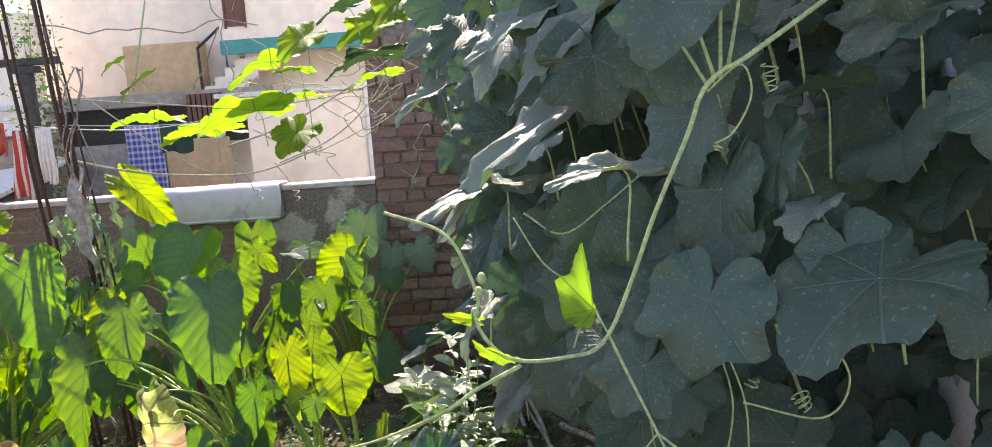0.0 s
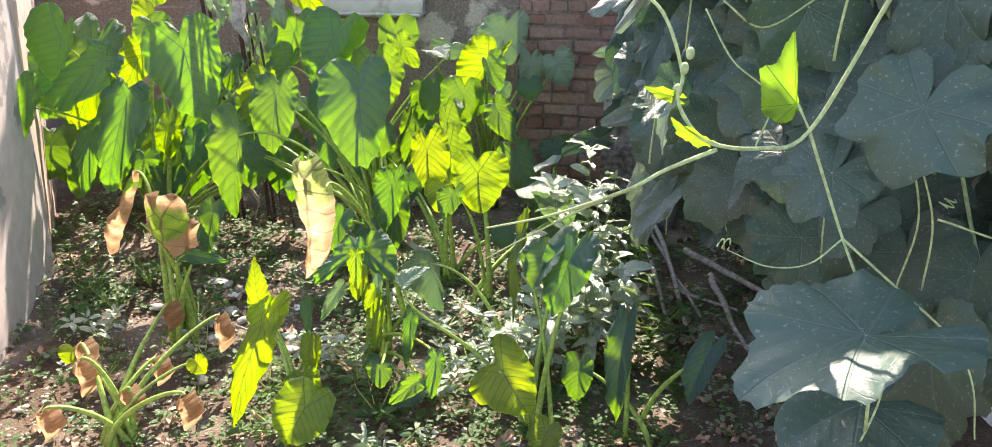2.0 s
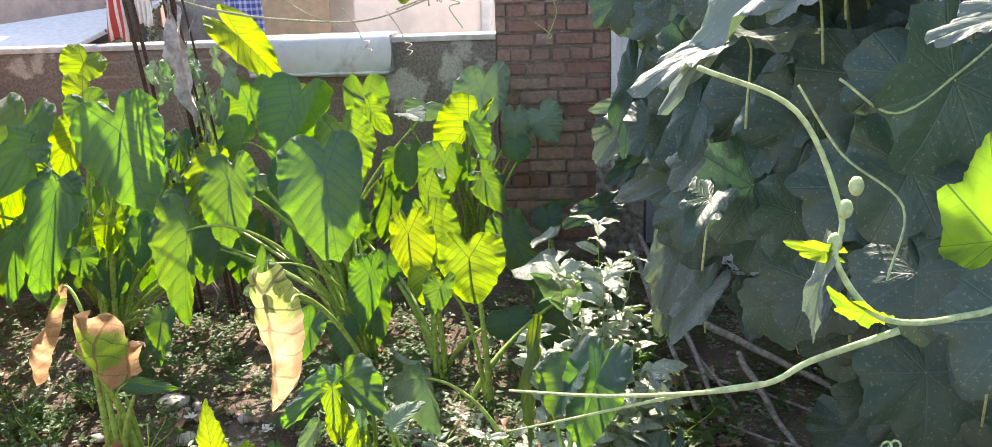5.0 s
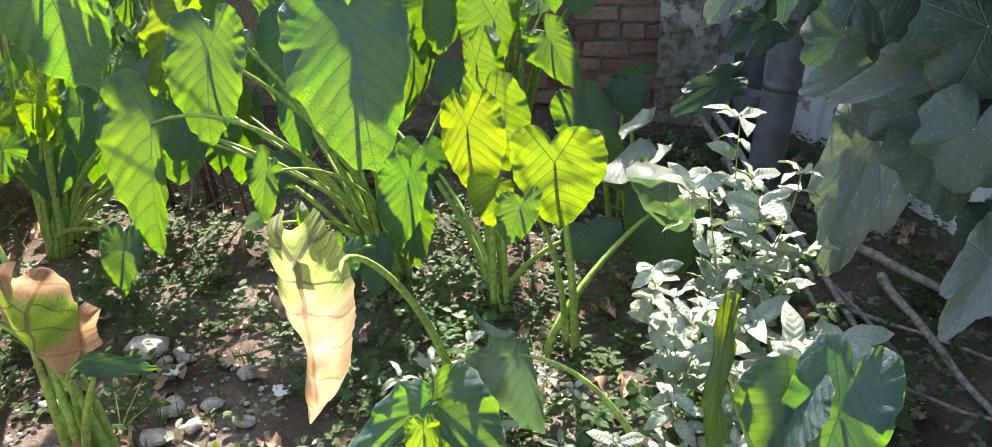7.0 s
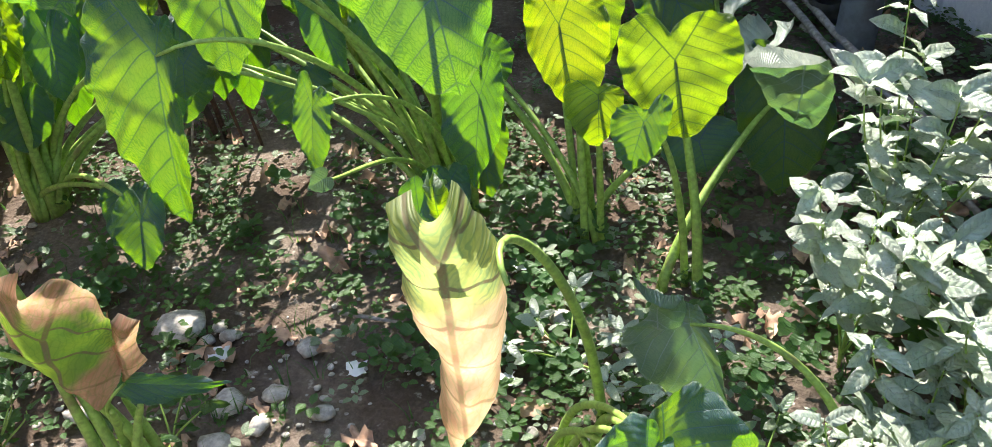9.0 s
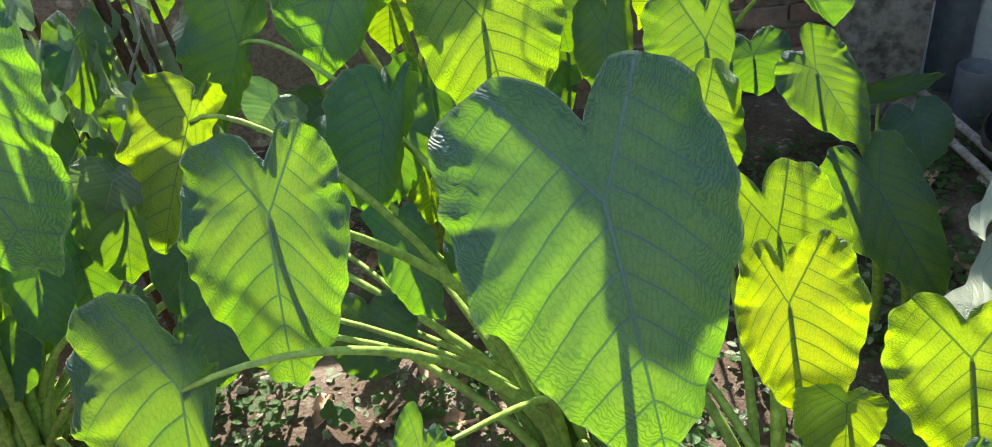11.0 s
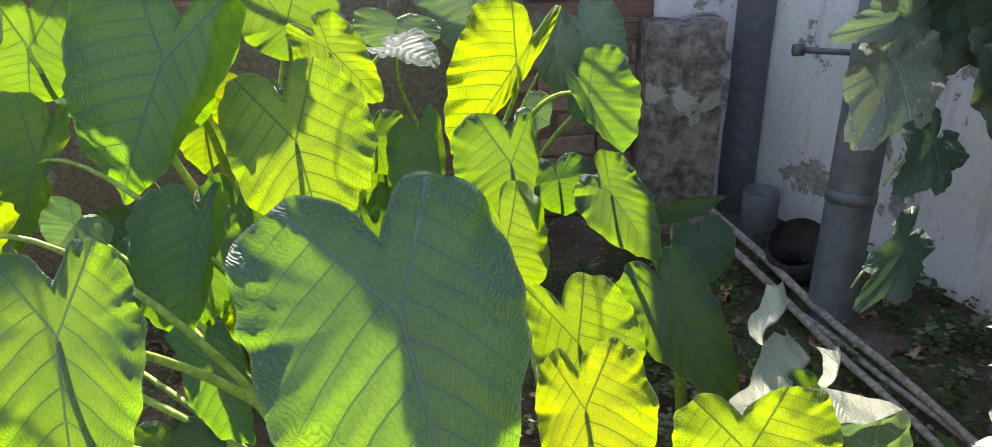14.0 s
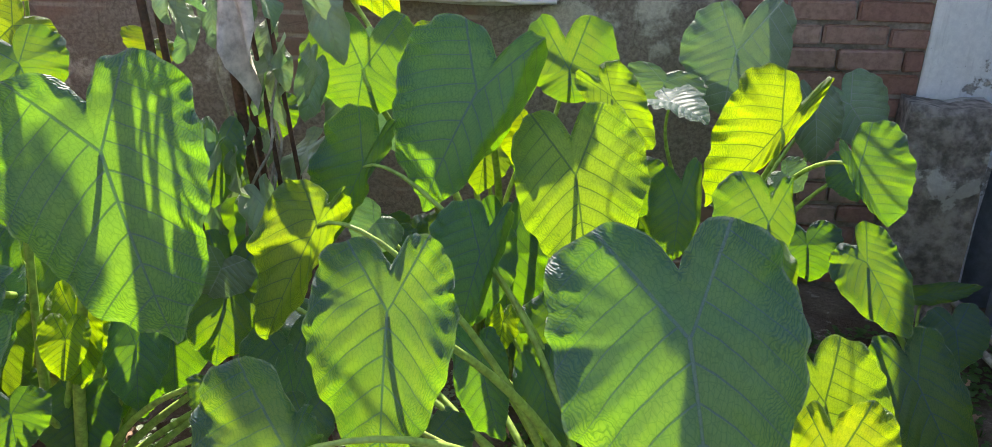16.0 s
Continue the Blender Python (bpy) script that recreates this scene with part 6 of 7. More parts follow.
for a, b, r in (((0.0, 5.6, 0.10), (0.2, 3.5, 0.03), 0.015), ((-0.06, 5.4, 0.09), (0.12, 3.45, 0.025), 0.014), ((-0.02, 5.0, 0.05), (0.26, 3.6, 0.03), 0.011),
                ((0.22, 4.25, 0.10), (0.68, 3.70, 0.05), 0.017), ((0.33, 4.03, 0.06), (0.42, 3.3, 0.03), 0.015), ((0.1, 3.9, 0.04), (0.75, 3.45, 0.03), 0.007), ((0.2, 3.5, 0.03), (0.55, 3.2, 0.05), 0.006)):
    stick(a, b, r)
stick((-1.62, 3.62, 0.02), (-1.42, 3.55, 0.025), 0.006, "pale broken twig lying on the soil", 0.004)
stick((-1.75, 3.2, 0.02), (-1.55, 3.1, 0.02), 0.005, "pale broken twig lying on the soil", 0.004)

# ---- wire mesh against the side wall ----
mesh_panel = anchor("wire_mesh", (0.85, 3.85, 0.0), "rusty welded wire mesh leaning on the side wall", "wire mesh")
_d = (SIDE_B - SIDE_A).normalized()
for i in range(12):
    q = Vector((0.80, 3.95, 0)) + _d * (0.05 * i)
    tube("mesh_wire", [q, q + Vector((0.05, 0.02, 0.62))], 0.0014, STEEL, mesh_panel, 4)
for j in range(11):
    q = Vector((0.80, 3.95, 0.03)) + Vector((0.05, 0.02, 0.62)) * (j / 10.5)
    tube("mesh_wire", [q, q + _d * 0.56], 0.0014, STEEL, mesh_panel, 4)


for i in range(5):
    q = Vector((0.86, 3.98, 0)) + _d * (0.115 * i)
    bm = box((-0.048, -0.009, 0.0), (0.048, 0.009, 0.66 + 0.03 * (i % 3)), 0.003)
    ob = part("plank", bm, TWIG, None)
    ob.matrix_world = Matrix.Translation(q) @ pose(0, 0, 0, 0, 4, math.degrees(math.atan2(_d.y, _d.x)))
    tagged(ob, "old grey-brown wooden plank leaning behind wire mesh", "plank", "planks by the side wall")


# ---- weeds with sun glint in their pale leaf colour ----
def weed(at, height, stems, seed, spread=0.16, size=0.055, mat=None, label="bushy weed on soil, glossy pointed leaves coloured pale for sun glint"):
    rng = random.Random(seed)
    p = anchor("weed", at, label, "weed", "weeds in the garden bed")
    shapes = [blade_mesh("weed_leaf", 1.0, 0.46, mat or WEED_GLINT, seed * 31 + i, rng.uniform(0.1, 0.6), rng.uniform(0.1, 0.4), 0.05, ((0, 1.0), (10, 0.86), (24, 0.66), (45, 0.44), (75, 0.28), (110, 0.2), (150, 0.14), (180, 0.1)), 22, 4, 0.62, quilt=0.0, ruffle=0.0) for i in range(4)]
    o = Vector(at)
    for s in range(stems):
        w = 2 * math.pi * s / stems + rng.uniform(-0.4, 0.4)
        h = height * rng.uniform(0.55, 1.0)
        top = o + Vector((math.cos(w) * spread * rng.uniform(0.5, 1.2), math.sin(w) * spread * rng.uniform(0.5, 1.2), h))
        pts = bezier(o + Vector((0, 0, -0.01)), o + Vector((0, 0, h * 0.4)), top - Vector((0, 0, h * 0.3)), top, 12)
        tube("weed_stem", pts, [0.0035 - 0.002 * i / 12 for i in range(13)], STALK, p, 5)
        for i in range(4, 13) if height > 0.25 else range(4, 13, 2):
            for k in range((1 + i % 2) if i < 12 else 4):
                a = i * 1.6 + k * (math.pi if i < 12 else math.pi / 2) + rng.uniform(-0.4, 0.4)
                out = Vector((math.cos(a), math.sin(a), rng.uniform(-0.5, 0.6))).normalized()
                ln = size * rng.uniform(0.6, 1.35)
                ob = new("weed_leaf", rng.choice(shapes))
                A = pts[i] + out * 0.012
                set_blade(ob, p, A, A + out * ln, rng.uniform(-45, 45), Vector((0, -0.2, 1)), ln)


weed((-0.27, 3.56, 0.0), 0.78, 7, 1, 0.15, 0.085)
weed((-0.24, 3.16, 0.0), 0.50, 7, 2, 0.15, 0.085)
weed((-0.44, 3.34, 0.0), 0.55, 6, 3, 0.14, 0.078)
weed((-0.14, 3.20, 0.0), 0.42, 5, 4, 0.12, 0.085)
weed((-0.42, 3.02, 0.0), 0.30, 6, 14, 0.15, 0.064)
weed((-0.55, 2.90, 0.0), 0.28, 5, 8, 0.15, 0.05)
weed((-0.85, 3.30, 0.0), 0.16, 5, 12, 0.15, 0.04)
weed((-1.05, 3.40, 0.0), 0.12, 5, 13, 0.15, 0.04)
weed((-1.28, 2.92, 0.0), 0.16, 5, 5, 0.1, 0.05)
weed((-2.25, 3.0, 0.0), 0.15, 5, 6, 0.1, 0.045)
weed((-0.75, 2.75, 0.0), 0.2, 5, 7, 0.12, 0.045)
weed((-0.10, 3.85, 0.0), 0.3, 5, 9, 0.16, 0.07, COVER, "low shaded green weed beside the sticks")
weed((0.02, 3.4, 0.0), 0.22, 5, 10, 0.18, 0.06, COVER, "low shaded green weed beside the sticks")


for _i, (_x, _y) in enumerate(((-2.55, 3.41), (-2.34, 3.24), (-2.77, 3.61), (-2.37, 3.59))):
    weed((_x, _y, 0.0), 0.16, 9, 40 + _i, 0.1, 0.026, COVER, "low feathery green weed on the soil")
for _i, (_x, _y) in enumerate(((-2.05, 2.65), (-1.75, 2.9), (-1.4, 2.7), (-1.1, 2.85), (-0.95, 2.6), (-0.7, 3.05), (-1.95, 3.25), (-0.85, 2.35), (-1.25, 2.45))):
    weed((_x, _y, 0.0), 0.13, 6, 60 + _i, 0.12, 0.036, GLINT if _i % 2 else COVER, "low leafy weed with pale glints in its leaf colour on the soil" if _i % 2 else "low leafy green weed on the soil")


# ---- loose ground cover ----
def scatter_cover(seed, count, material, label, sparse):
    rng = random.Random(seed)
    verts, faces, uvs = [], [], []
    for _ in range(count):
        x, y = rng.uniform(-3.4, 0.75), rng.uniform(1.7, 5.4)
        if noise.noise((x * 1.3, y * 1.3, seed + 3)) < sparse and rng.random() < 0.8:
            continue
        if x < -1.45 and y < 3.3 and rng.random() < 0.65:
            continue
        sz = rng.uniform(0.012, 0.036)
        base = Vector((x, y, 0.0))
        h = rng.uniform(0.01, 0.06)
        for k in range(rng.randint(3, 7)):
            a = rng.uniform(0, 6.28)
            d = Vector((math.cos(a), math.sin(a), rng.uniform(-0.1, 0.5))).normalized()
            s = d.cross(Vector((0, 0, 1))).normalized()
            n = s.cross(d)
            o = base + Vector((0, 0, h * rng.uniform(0.4, 1.2))) + d * sz * 0.3
            i = len(verts)
            for l, w, z in ((0, 0, 0), (0.35, 0.3, 0.06), (0.35, -0.3, 0.06), (0.72, 0.24, 0.05), (0.72, -0.24, 0.05), (1.0, 0, -0.08), (0.4, 0, -0.02), (0.75, 0, -0.03)):
                verts.append(o + d * sz * l + s * sz * w + n * sz * z)
                uvs.append((w, l))
            faces += [(i, i + 6, i + 1), (i, i + 2, i + 6), (i + 1, i + 6, i + 7, i + 3), (i + 6, i + 2, i + 4, i + 7), (i + 3, i + 7, i + 5), (i + 7, i + 4, i + 5)]
    ob = new("ground_weeds", mesh_of("ground_weeds", verts, faces, material, True, uvs))
    tagged(ob, label, "weeds", kind="stuff")


scatter_cover(8, 7500, COVER, "low creeping green weeds covering the soil", -0.12)
scatter_cover(9, 2600, GLINT, "small glossy weeds dotted over the soil, glint in their pale colour", 0.08)


def scatter_clover():
    """Round-leaved seedlings in loose patches between the taro stalks."""
    rng = random.Random(44)
    verts, faces, uvs = [], [], []
    for _ in range(1500):
        x, y = rng.uniform(-2.6, 0.0), rng.uniform(2.9, 4.3)
        if noise.noise((x * 2.2, y * 2.2, 17)) < (0.16 if y > 3.35 else 0.34):
            continue
        for k in range(rng.randint(2, 4)):
            r = rng.uniform(0.009, 0.019)
            a = rng.uniform(0, 6.28)
            c = Vector((x + math.cos(a) * 0.02, y + math.sin(a) * 0.02, rng.uniform(0.02, 0.07)))
            n = Vector((rng.uniform(-0.5, 0.5), rng.uniform(-0.7, 0.3), 1)).normalized()
            e = n.orthogonal().normalized()
            f = n.cross(e)
            i = len(verts)
            verts.append(c - n * r * 0.2)
            uvs.append((0, 0.3))
            for j in range(9):
                w = 2 * math.pi * j / 9
                q = r * (1.0 if j else 0.7)
                verts.append(c + (e * math.cos(w) + f * math.sin(w)) * q)
                uvs.append((0.3 * math.sin(w), 0.5 - 0.5 * math.cos(w)))
            faces += [(i, i + 1 + j, i + 1 + (j + 1) % 9) for j in range(9)]
    tagged(new("seedlings", mesh_of("seedlings", verts, faces, COVER, True, uvs)), "round-leaved green seedlings in loose patches on the soil", "seedlings", kind="stuff")


scatter_clover()


def scatter_blades():
    rng = random.Random(18)
    verts, faces, uvs = [], [], []
    for _ in range(900):
        x, y = rng.uniform(-3.3, 0.6), rng.uniform(1.8, 4.9)
        for k in range(rng.randint(2, 5)):
            a = rng.uniform(0, 6.28)
            out = Vector((math.cos(a), math.sin(a), 0))
            s = Vector((-out.y, out.x, 0)) * rng.uniform(0.0015, 0.003)
            h = rng.uniform(0.03, 0.10)
            i = len(verts)
            for f in (0, 0.4, 0.75, 1.0):
                c = Vector((x, y, 0)) + out * (h * 0.7 * f * f + 0.01) + Vector((0, 0, h * (f - 0.35 * f * f)))
                verts += [c + s * (1 - f * 0.9), c - s * (1 - f * 0.9)]
                uvs += [(0.1, f), (-0.1, f)]
            faces += [(i, i + 1, i + 3, i + 2), (i + 2, i + 3, i + 5, i + 4), (i + 4, i + 5, i + 7, i + 6)]
    tagged(new("grass", mesh_of("grass", verts, faces, COVER, True, uvs)), "short sparse grass blades on the soil", "grass", kind="stuff")


scatter_blades()


def pebble_data(c, r, rng):
    bm = bmesh.new()
    bmesh.ops.create_icosphere(bm, subdivisions=2, radius=1.0)
    q = Vector((rng.uniform(0, 99), rng.uniform(0, 99), 0))
    sc = Vector((r * rng.uniform(0.75, 1.35), r * rng.uniform(0.75, 1.25), r * rng.uniform(0.4, 0.65)))
    vs = [Vector(c) + Vector([v.co[i] * sc[i] * (1 + 0.3 * noise.noise(v.co * 1.4 + q) + 0.1 * noise.noise(v.co * 3.5 + q)) for i in range(3)]) for v in bm.verts]
    fs = [tuple(v.index for v in f.verts) for f in bm.faces]
    bm.free()
    return vs, fs


def scatter_pebbles():
    rng = random.Random(3)
    verts, faces = [], []
    for k in range(2100):
        x, y = (rng.uniform(-3.2, 0.7), rng.uniform(1.8, 4.9)) if k < 900 else (rng.uniform(-2.5, 0.1), rng.uniform(2.2, 3.6))
        r = (0.004 + 0.014 * rng.random() ** 3) if k < 900 else (0.003 + 0.007 * rng.random() ** 2)
        v, f = pebble_data((x, y, r * 0.2 - 0.006), r, rng)
        k = len(verts)
        verts += v
        faces += [tuple(i + k for i in t) for t in f]
    tagged(new("pebbles", mesh_of("pebbles", verts, faces, STONE)), "small grey and brown pebbles in the soil", "pebbles", kind="stuff")
    for x, y, r in ((-2.03, 3.62, 0.055), (-1.85, 3.35, 0.035), (-1.95, 3.1, 0.03), (-1.62, 3.3, 0.028), (-2.2, 3.35, 0.03), (-1.05, 3.55, 0.03), (-1.38, 3.9, 0.035), (-0.9, 3.4, 0.025), (-1.7, 2.75, 0.035), (-1.45, 3.05, 0.03)):
        v, f = pebble_data((0, 0, 0), r, rng)
        ob = new("stone", mesh_of("stone", v, f, STONE))
        ob.location = (x, y, r * 0.25)
        tagged(ob, "rounded dusty grey stone half sunk in soil", "stone", "stones in the bed")


scatter_pebbles()


def fragments():
    rng = random.Random(31)
    for x, y in ((0.08, 3.32), (0.09, 3.01), (-0.23, 3.91)):
        v, f = pebble_data((0, 0, 0), 0.028, rng)
        v = [Vector((max(-0.024, min(0.024, q.x)), max(-0.02, min(0.02, q.y)), max(-0.014, min(0.014, q.z)))) for q in v]
        ob = new("brick_fragment", mesh_of("brick_fragment", v, f, BRICK, False))
        ob.location = (x, y, 0.008)
        ob.rotation_euler = (0.2, 0.1, x * 9)
        tagged(ob, "broken orange brick fragment lying on the soil", "brick fragment", "fragments on the soil")
    for x, y in ((-2.04, 3.65), (-1.95, 3.57), (-1.90, 3.58), (-1.85, 3.23), (-1.74, 3.37), (-2.52, 3.52), (-1.81, 3.09), (-1.76, 3.28), (-1.68, 3.52), (-1.93, 3.62)):
        v, f = pebble_data((0, 0, 0), rng.uniform(0.016, 0.034), rng)
        ob = new("stone", mesh_of("stone", v, f, STONE))
        ob.location = (x, y, 0.006)
        tagged(ob, "rounded dusty grey stone half sunk in soil", "stone", "stones in the bed")


fragments()


def scatter_litter():
    rng = random.Random(6)
    shapes = [blade_mesh("dead_leaf", 0.07, 0.05, LITTER, 5000 + i, rng.uniform(0.2, 0.9), rng.uniform(0, 0.4), 0.2, HEART, 22, 4, fray=0.2) for i in range(5)]
    heap = anchor("leaf_litter", (-1.0, 3.0, 0.0), "brown dead leaves scattered over the soil", "leaf litter")
    heap["kind"] = "stuff"
    for _ in range(270):
        x, y = rng.uniform(-3.1, 0.6), rng.uniform(1.9, 5.2)
        ob = new("dead_leaf", rng.choice(shapes))
        ob.parent = heap
        ob.matrix_local = Matrix.Translation(Vector((x, y, rng.uniform(0.004, 0.02))) - heap.location) @ pose(0, 0, 0, rng.uniform(-30, 30), rng.uniform(-30, 30), rng.uniform(0, 360)) @ Matrix.Scale(rng.uniform(0.5, 1.3), 4)


scatter_litter()


def white_scraps():
    rng = random.Random(16)
    for x, y in ((-1.55, 3.42), (-1.2, 3.35), (-0.6, 2.9), (-1.9, 3.5), (-1.15, 3.75), (-0.25, 3.05)):
        bm = bmesh.new()
        bmesh.ops.create_grid(bm, x_segments=5, y_segments=5, size=0.022)
        for v in bm.verts:
            v.co += Vector((rng.uniform(-0.005, 0.005), rng.uniform(-0.005, 0.005), rng.uniform(0, 0.014)))
        ob = part("paper_scrap", bm, TAG, None, smooth=True)
        ob.location = (x, y, 0.015)
        tagged(ob, "crumpled white paper scrap on the soil", "paper scrap", "scraps on the soil")


white_scraps()


# ---- the yard and house beyond the wall ----
def block(name, lo, hi, material, label, category="wall", kind="structure", bevel=0.01):
    ob = part(name, box(lo, hi, bevel), material, None)
    return tagged(ob, label, category, kind=kind)


house = anchor("house", (-1.5, 10.2, 0), "cream painted house with an outside stair", "house")


def hpart(name, lo, hi, material, label="", bevel=0.008, parent=None):
    bm = box(lo, hi, bevel)
    for v in bm.verts:
        v.co -= house.location
    return part(name, bm, material, parent or house, label)


hpart("wall", (-5.4, 10.2, 0), (3.5, 10.5, 4.7), HOUSE)
hpart("upper_wall", (-2.95, 9.6, 2.45), (1.5, 10.19, 4.6), HOUSE, "projecting upper storey wall")
hpart("painted_band", (-2.955, 9.58, 2.42), (1.5, 9.598, 2.58), TEAL, "teal painted band")
win = hpart("window", (-2.86, 9.585, 2.72), (-2.66, 9.598, 3.3), BROWN, "brown framed window")
hpart("window_frame", (-2.88, 9.572, 2.70), (-2.86, 9.6, 3.32), BROWN, "", 0.002, win)
hpart("window_frame", (-2.66, 9.572, 2.70), (-2.64, 9.6, 3.32), BROWN, "", 0.002, win)
for i in range(9):
    hpart("step", (-3.35 + 0.11 * i, 9.75, 1.9 + 0.085 * i), (-3.22 + 0.11 * i, 10.18, 1.985 + 0.085 * i), CONCRETE, "", 0.004)
for i in range(8):
    hpart("stair_wall", (-3.33 + 0.12 * i, 9.70, 1.70 + 0.09 * i), (-3.21 + 0.12 * i, 9.748, 2.02 + 0.09 * i), HOUSE, "cream stair side", 0.004)
for x, z in ((-3.26, 2.05), (-2.95, 2.3)):
    hpart("rail_post", (x, 9.72, z), (x + 0.025, 9.745, z + 0.48), IRON, "dark iron rail post", 0.003)
tube("hand_rail", [(-3.26, 9.735, 2.52), (-2.93, 9.735, 2.78)], 0.016, IRON, house, 8)
hpart("shed_wall", (-4.6, 9.3, 0), (-3.2, 9.45, 1.55), CONCRETE, "grey lower yard wall")
hpart("shed_lintel", (-4.9, 9.2, 1.93), (-2.4, 9.5, 2.06), CONCRETE, "grey concrete lintel")
# Dark slab stands in for the shade below the lintel.
hpart("recess", (-4.9, 9.6, 1.5), (-2.4, 9.7, 1.95), IRON, "dark slab for the shade in the recess under the lintel")
for i in range(7):
    hpart("slat", (-3.92 + 0.05 * i, 9.22, 0.5), (-3.885 + 0.05 * i, 9.26, 1.5), BROWN, "brown door slat", 0.002)
for i in range(7):
    hpart("slat", (-3.24 + 0.055 * i, 9.15, 1.70), (-3.20 + 0.055 * i, 9.19, 2.02), BROWN, "brown railing slat", 0.002)
hpart("board", (-3.5, 9.1, 0.4), (-2.82, 9.13, 1.56), BOARD, "tan board panel")
hpart("tan_wall", (-4.15, 9.9, 2.05), (-3.3, 10.19, 2.62), BOARD, "tan painted wall block")

annex = anchor("annex_wall", (-1.5, 7.5, 0), "low cream outbuilding wall with a white corner post", "outbuilding")
for nm, lo, hi, m in (("wall", (-2.15, 7.5, 0), (-1.13, 7.7, 1.92), HOUSE), ("corner_post", (-1.128, 7.47, 0), (-1.06, 7.72, 1.98), TAG), ("cap", (-2.4, 7.44, 1.925), (-1.13, 7.74, 1.965), TAG)):
    bm = box(lo, hi, 0.006)
    for v in bm.verts:
        v.co -= annex.location
    part(nm, bm, m, annex)

left_house = anchor("side_building", (-6.2, 9.2, 0), "weathered cream side building with a stained parapet", "building")
for nm, lo, hi, m, lb in (("wall", (-9.5, 9.2, 0), (-4.75, 9.5, 1.72), BROWNWALL, "shaded brownish lower wall"), ("parapet", (-9.5, 9.0, 1.72), (-4.75, 9.5, 1.98), STREAKED, "stained ledge"),
                      ("ledge", (-9.5, 8.92, 1.98), (-4.7, 9.5, 2.03), TAG, "white painted ledge"), ("upper_wall", (-9.5, 9.15, 2.03), (-4.85, 9.5, 2.98), HOUSE, "")):
    bm = box(lo, hi, 0.008)
    for v in bm.verts:
        v.co -= left_house.location
    part(nm, bm, m, left_house, lb)


def roof_slab():
    bm = box((-6.6, 7.2, 1.16), (-4.35, 8.85, 1.2), 0.006)
    for v in bm.verts:
        v.co.z += 0.16 * (v.co.y - 7.2) * (v.co.x + 6.6) / 2.2
    ob = part("white_roof_sheet", bm, TAG, None)
    tagged(ob, "sunlit white sheet laid over a low shed roof", "roof sheet")
    block("shed_wall", (-6.5, 7.3, 0), (-4.4, 8.8, 1.162), CONCRETE, "low grey shed wall behind the garden wall", "shed", "structure")


roof_slab()

# iron posts behind the wall
frame_thing = anchor("gate_frame", (-3.5, 6.6, 0), "dark iron post and beam frame behind the garden wall", "metal frame")
for nm, lo, hi in (("post", (-3.55, 6.57, 0), (-3.47, 6.64, 2.25)), ("beam", (-5.2, 6.58, 2.255), (-3.25, 6.63, 2.31)), ("plate", (-3.6, 6.55, 2.2), (-3.42, 6.66, 2.25))):
    bm = box(lo, hi, 0.004)
    for v in bm.verts:
        v.co -= frame_thing.location
    part(nm, bm, IRON, frame_thing)


def hung_cloth(x, y, top, w, h, material, label, folds=5, amp=0.02, taper=0.0, slope=0.0):
    """A cloth that hangs from a line, with soft folds."""
    p = anchor("hanging_cloth", (x, y, top), label, "laundry", "laundry on the line")
    verts, faces, nx, nz = [], [], 26, 12
    for j in range(nz + 1):
        for i in range(nx + 1):
            f = i / nx - 0.5
            g = j / nz
            verts.append((f * w * (1 - taper * g), amp * math.sin(folds * 6.28 * f + x) * 1.3 * g + 0.01 * g * math.sin(9 * g + 4 * f), -h * g + 0.015 * math.sin(7 * f + x) * g + slope * f * w))
    for j in range(nz):
        for i in range(nx):
            q = j * (nx + 1) + i
            faces.append((q, q + 1, q + nx + 2, q + nx + 1))
    ob = part_mesh("cloth", mesh_of("cloth", verts, faces, material), p)
    md = ob.modifiers.new("thickness", "SOLIDIFY")
    md.thickness = 0.003


hung_cloth(-3.25, 7.98, 1.7425, 0.34, 0.75, CHECK, "blue and white checked cloth hanging on a line", slope=-0.044)
hung_cloth(-2.95, 7.976, 1.734, 0.30, 0.26, DARKGREEN, "dark green cloth hanging on a line", 2)
hung_cloth(-2.62, 7.971, 1.730, 0.26, 0.14, WHITECLOTH, "white cloth hanging on a line", 2, slope=0.009)
hung_cloth(-3.63, 6.6, 1.78, 0.10, 0.52, STRIPE, "red and white striped cloth hanging by the post", 2, 0.015, -1.2)
hung_cloth(-3.41, 6.53, 1.79, 0.12, 0.42, WHITECLOTH, "thin white rag hanging by the post", 4, 0.02)
hung_cloth(-3.78, 6.605, 2.262, 0.025, 0.42, TAG, "thin white cord hanging from the iron beam", 1, 0.004)
hung_cloth(-3.77, 6.612, 1.845, 0.05, 0.24, RED, "small red and green rag hanging on a cord", 1, 0.012, -0.6)
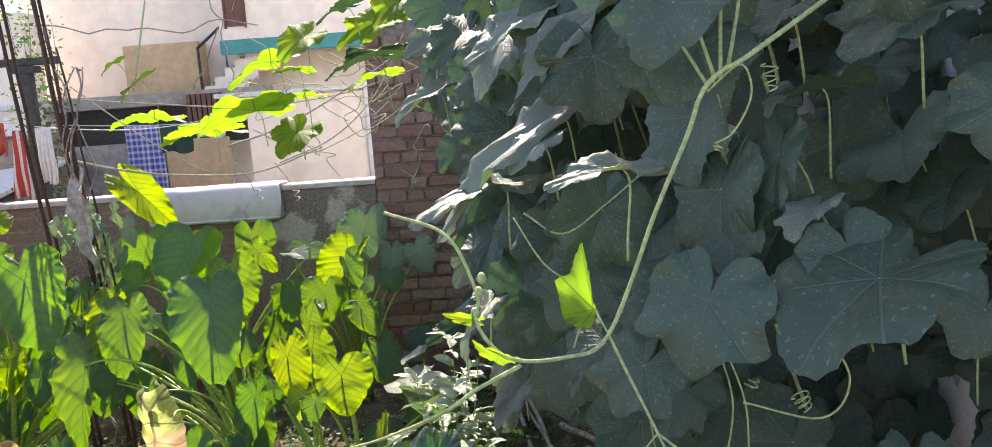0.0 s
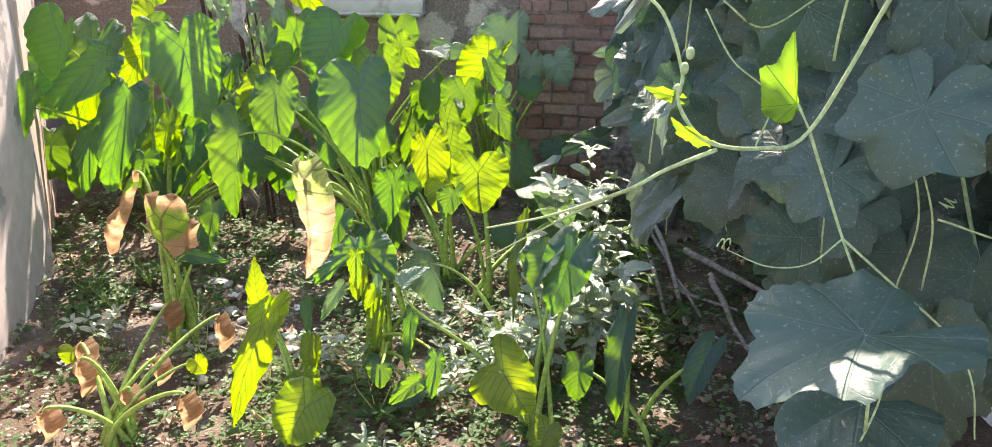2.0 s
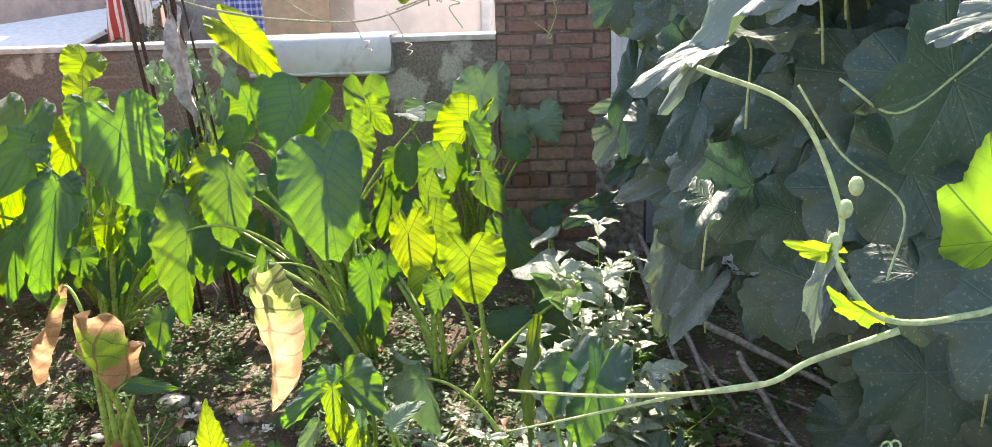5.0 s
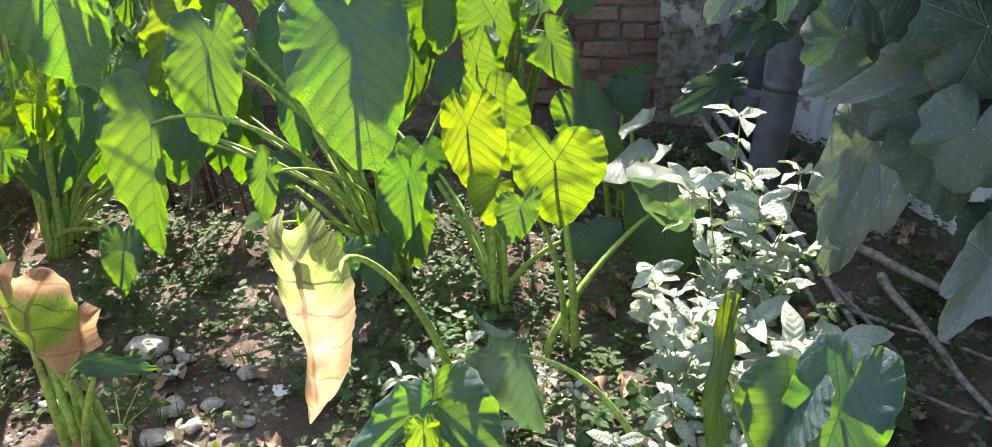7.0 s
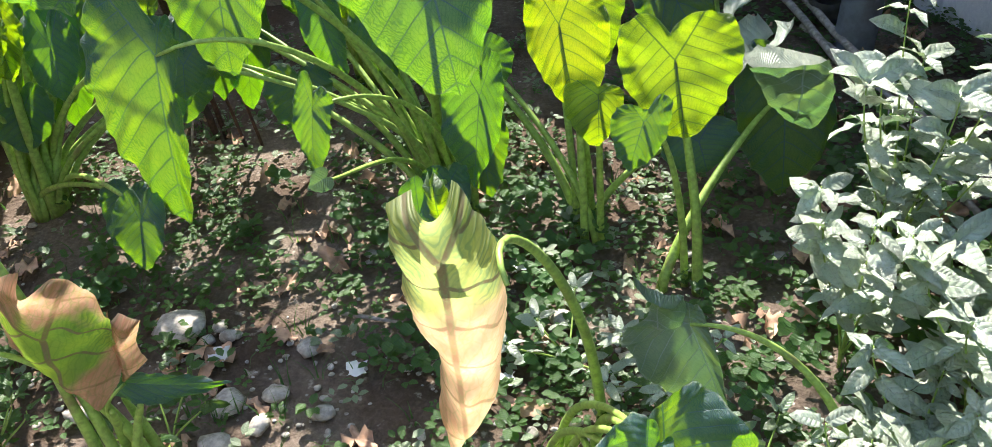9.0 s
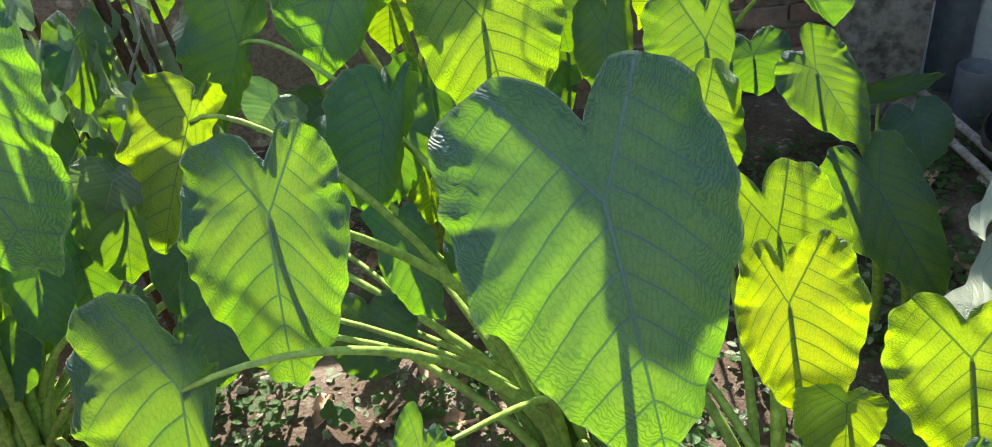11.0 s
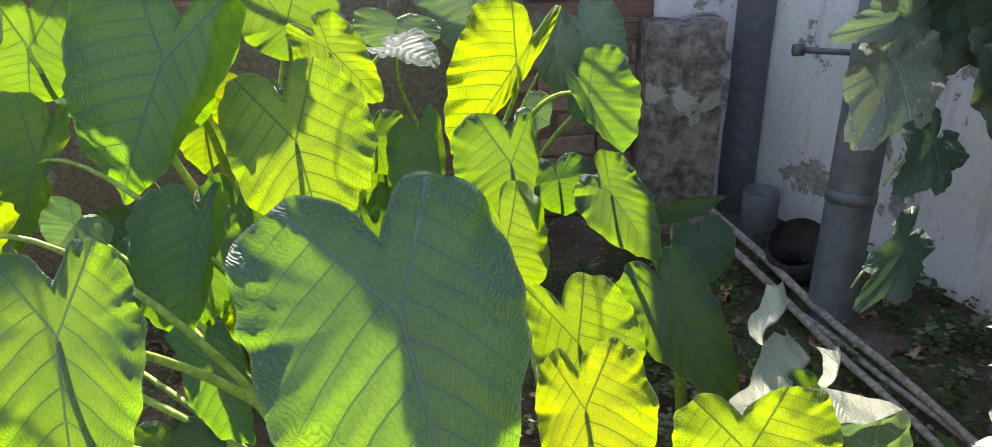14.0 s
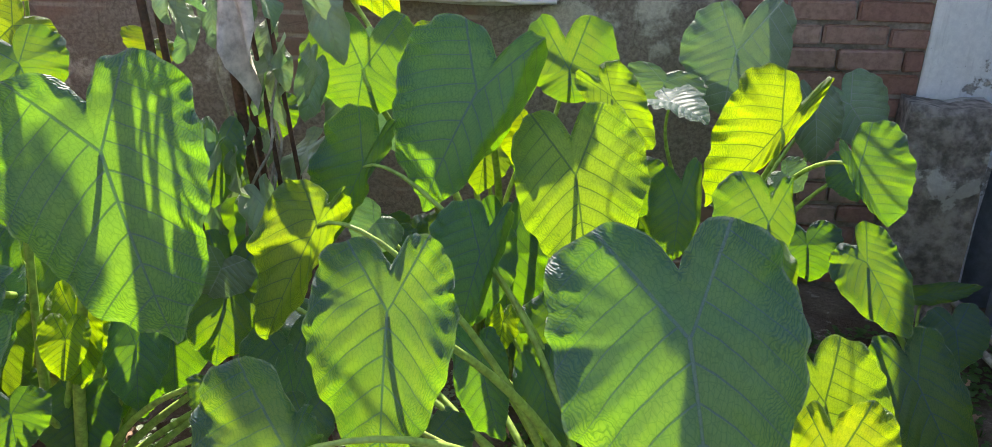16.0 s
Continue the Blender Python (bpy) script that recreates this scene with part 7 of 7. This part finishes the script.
for a, b in (((-4.6, 8.0, 1.86), (-1.2, 7.95, 1.80)), ((-3.45, 6.5, 1.8), (-2.2, 7.9, 1.84))):
    a, b = Vector(a), Vector(b)
    pts = [a.lerp(b, i / 16) - Vector((0, 0, 0.1 * math.sin(math.pi * i / 16))) for i in range(17)]
    if a.x < -4:
        pts = [Vector((-4.85, 9.04, 1.9))] + pts + [Vector((-1.2, 7.69, 1.79))]
    tagged(tube("washing_line", pts, 0.004, TAG, None, 5), "thin pale washing line strung across the yard", "washing line")
for a, b, s in (((-4.5, 8.6, 2.75), (-2.3, 8.6, 2.6), 0.12), ((-3.05, 9.58, 3.2), (-2.2, 7.6, 1.965), -0.1), ((-2.6, 9.55, 3.2), (-3.4, 9.7, 2.0), 0.1)):
    a, b = Vector(a), Vector(b)
    pts = [a.lerp(b, i / 20) + Vector((noise.noise((i * 0.3, a.x, 0)) * s, 0, noise.noise((i * 0.3, a.x, 4)) * s)) for i in range(21)]
    tagged(tube("bare_creeper", pts, 0.007, TWIG, None, 5), "bare leafless creeper stem before the house", "creeper")


def creeper(at, height, width, seed, label):
    """A tall bush of small leaves on thin stems."""
    rng = random.Random(seed)
    p = anchor("bush", at, label, "bush")
    o = Vector(at)
    verts, faces, uvs = [], [], []
    for s in range(7):
        top = o + Vector((rng.uniform(-width, width), rng.uniform(-width, width), height * rng.uniform(0.7, 1)))
        pts = bezier(o, o + Vector((0, 0, height * 0.4)), top - Vector((rng.uniform(-0.1, 0.1), 0, height * 0.3)), top, 18)
        tube("branch", pts, [0.012 - 0.009 * i / 18 for i in range(19)], TWIG, p, 5)
        for i in range(4, 19):
            for _ in range(12):
                c = pts[i] - o + Vector((rng.gauss(0, 0.07), rng.gauss(0, 0.07), rng.gauss(0, 0.06)))
                d = Vector((rng.uniform(-1, 1), rng.uniform(-1, 1), rng.uniform(-1, 0.3))).normalized()
                e = d.orthogonal().normalized()
                ln = rng.uniform(0.03, 0.06)
                k = len(verts)
                verts += [c, c + d * ln * 0.5 + e * ln * 0.25, c + d * ln, c + d * ln * 0.5 - e * ln * 0.25]
                uvs += [(0, 0), (0.25, 0.5), (0, 1), (-0.25, 0.5)]
                faces.append((k, k + 1, k + 2, k + 3))
    part_mesh("foliage", mesh_of("foliage", verts, faces, COVER, False, uvs), p)


creeper((-4.05, 7.6, 0), 3.0, 0.22, 5, "tall thin dark green bush beside the iron frame")
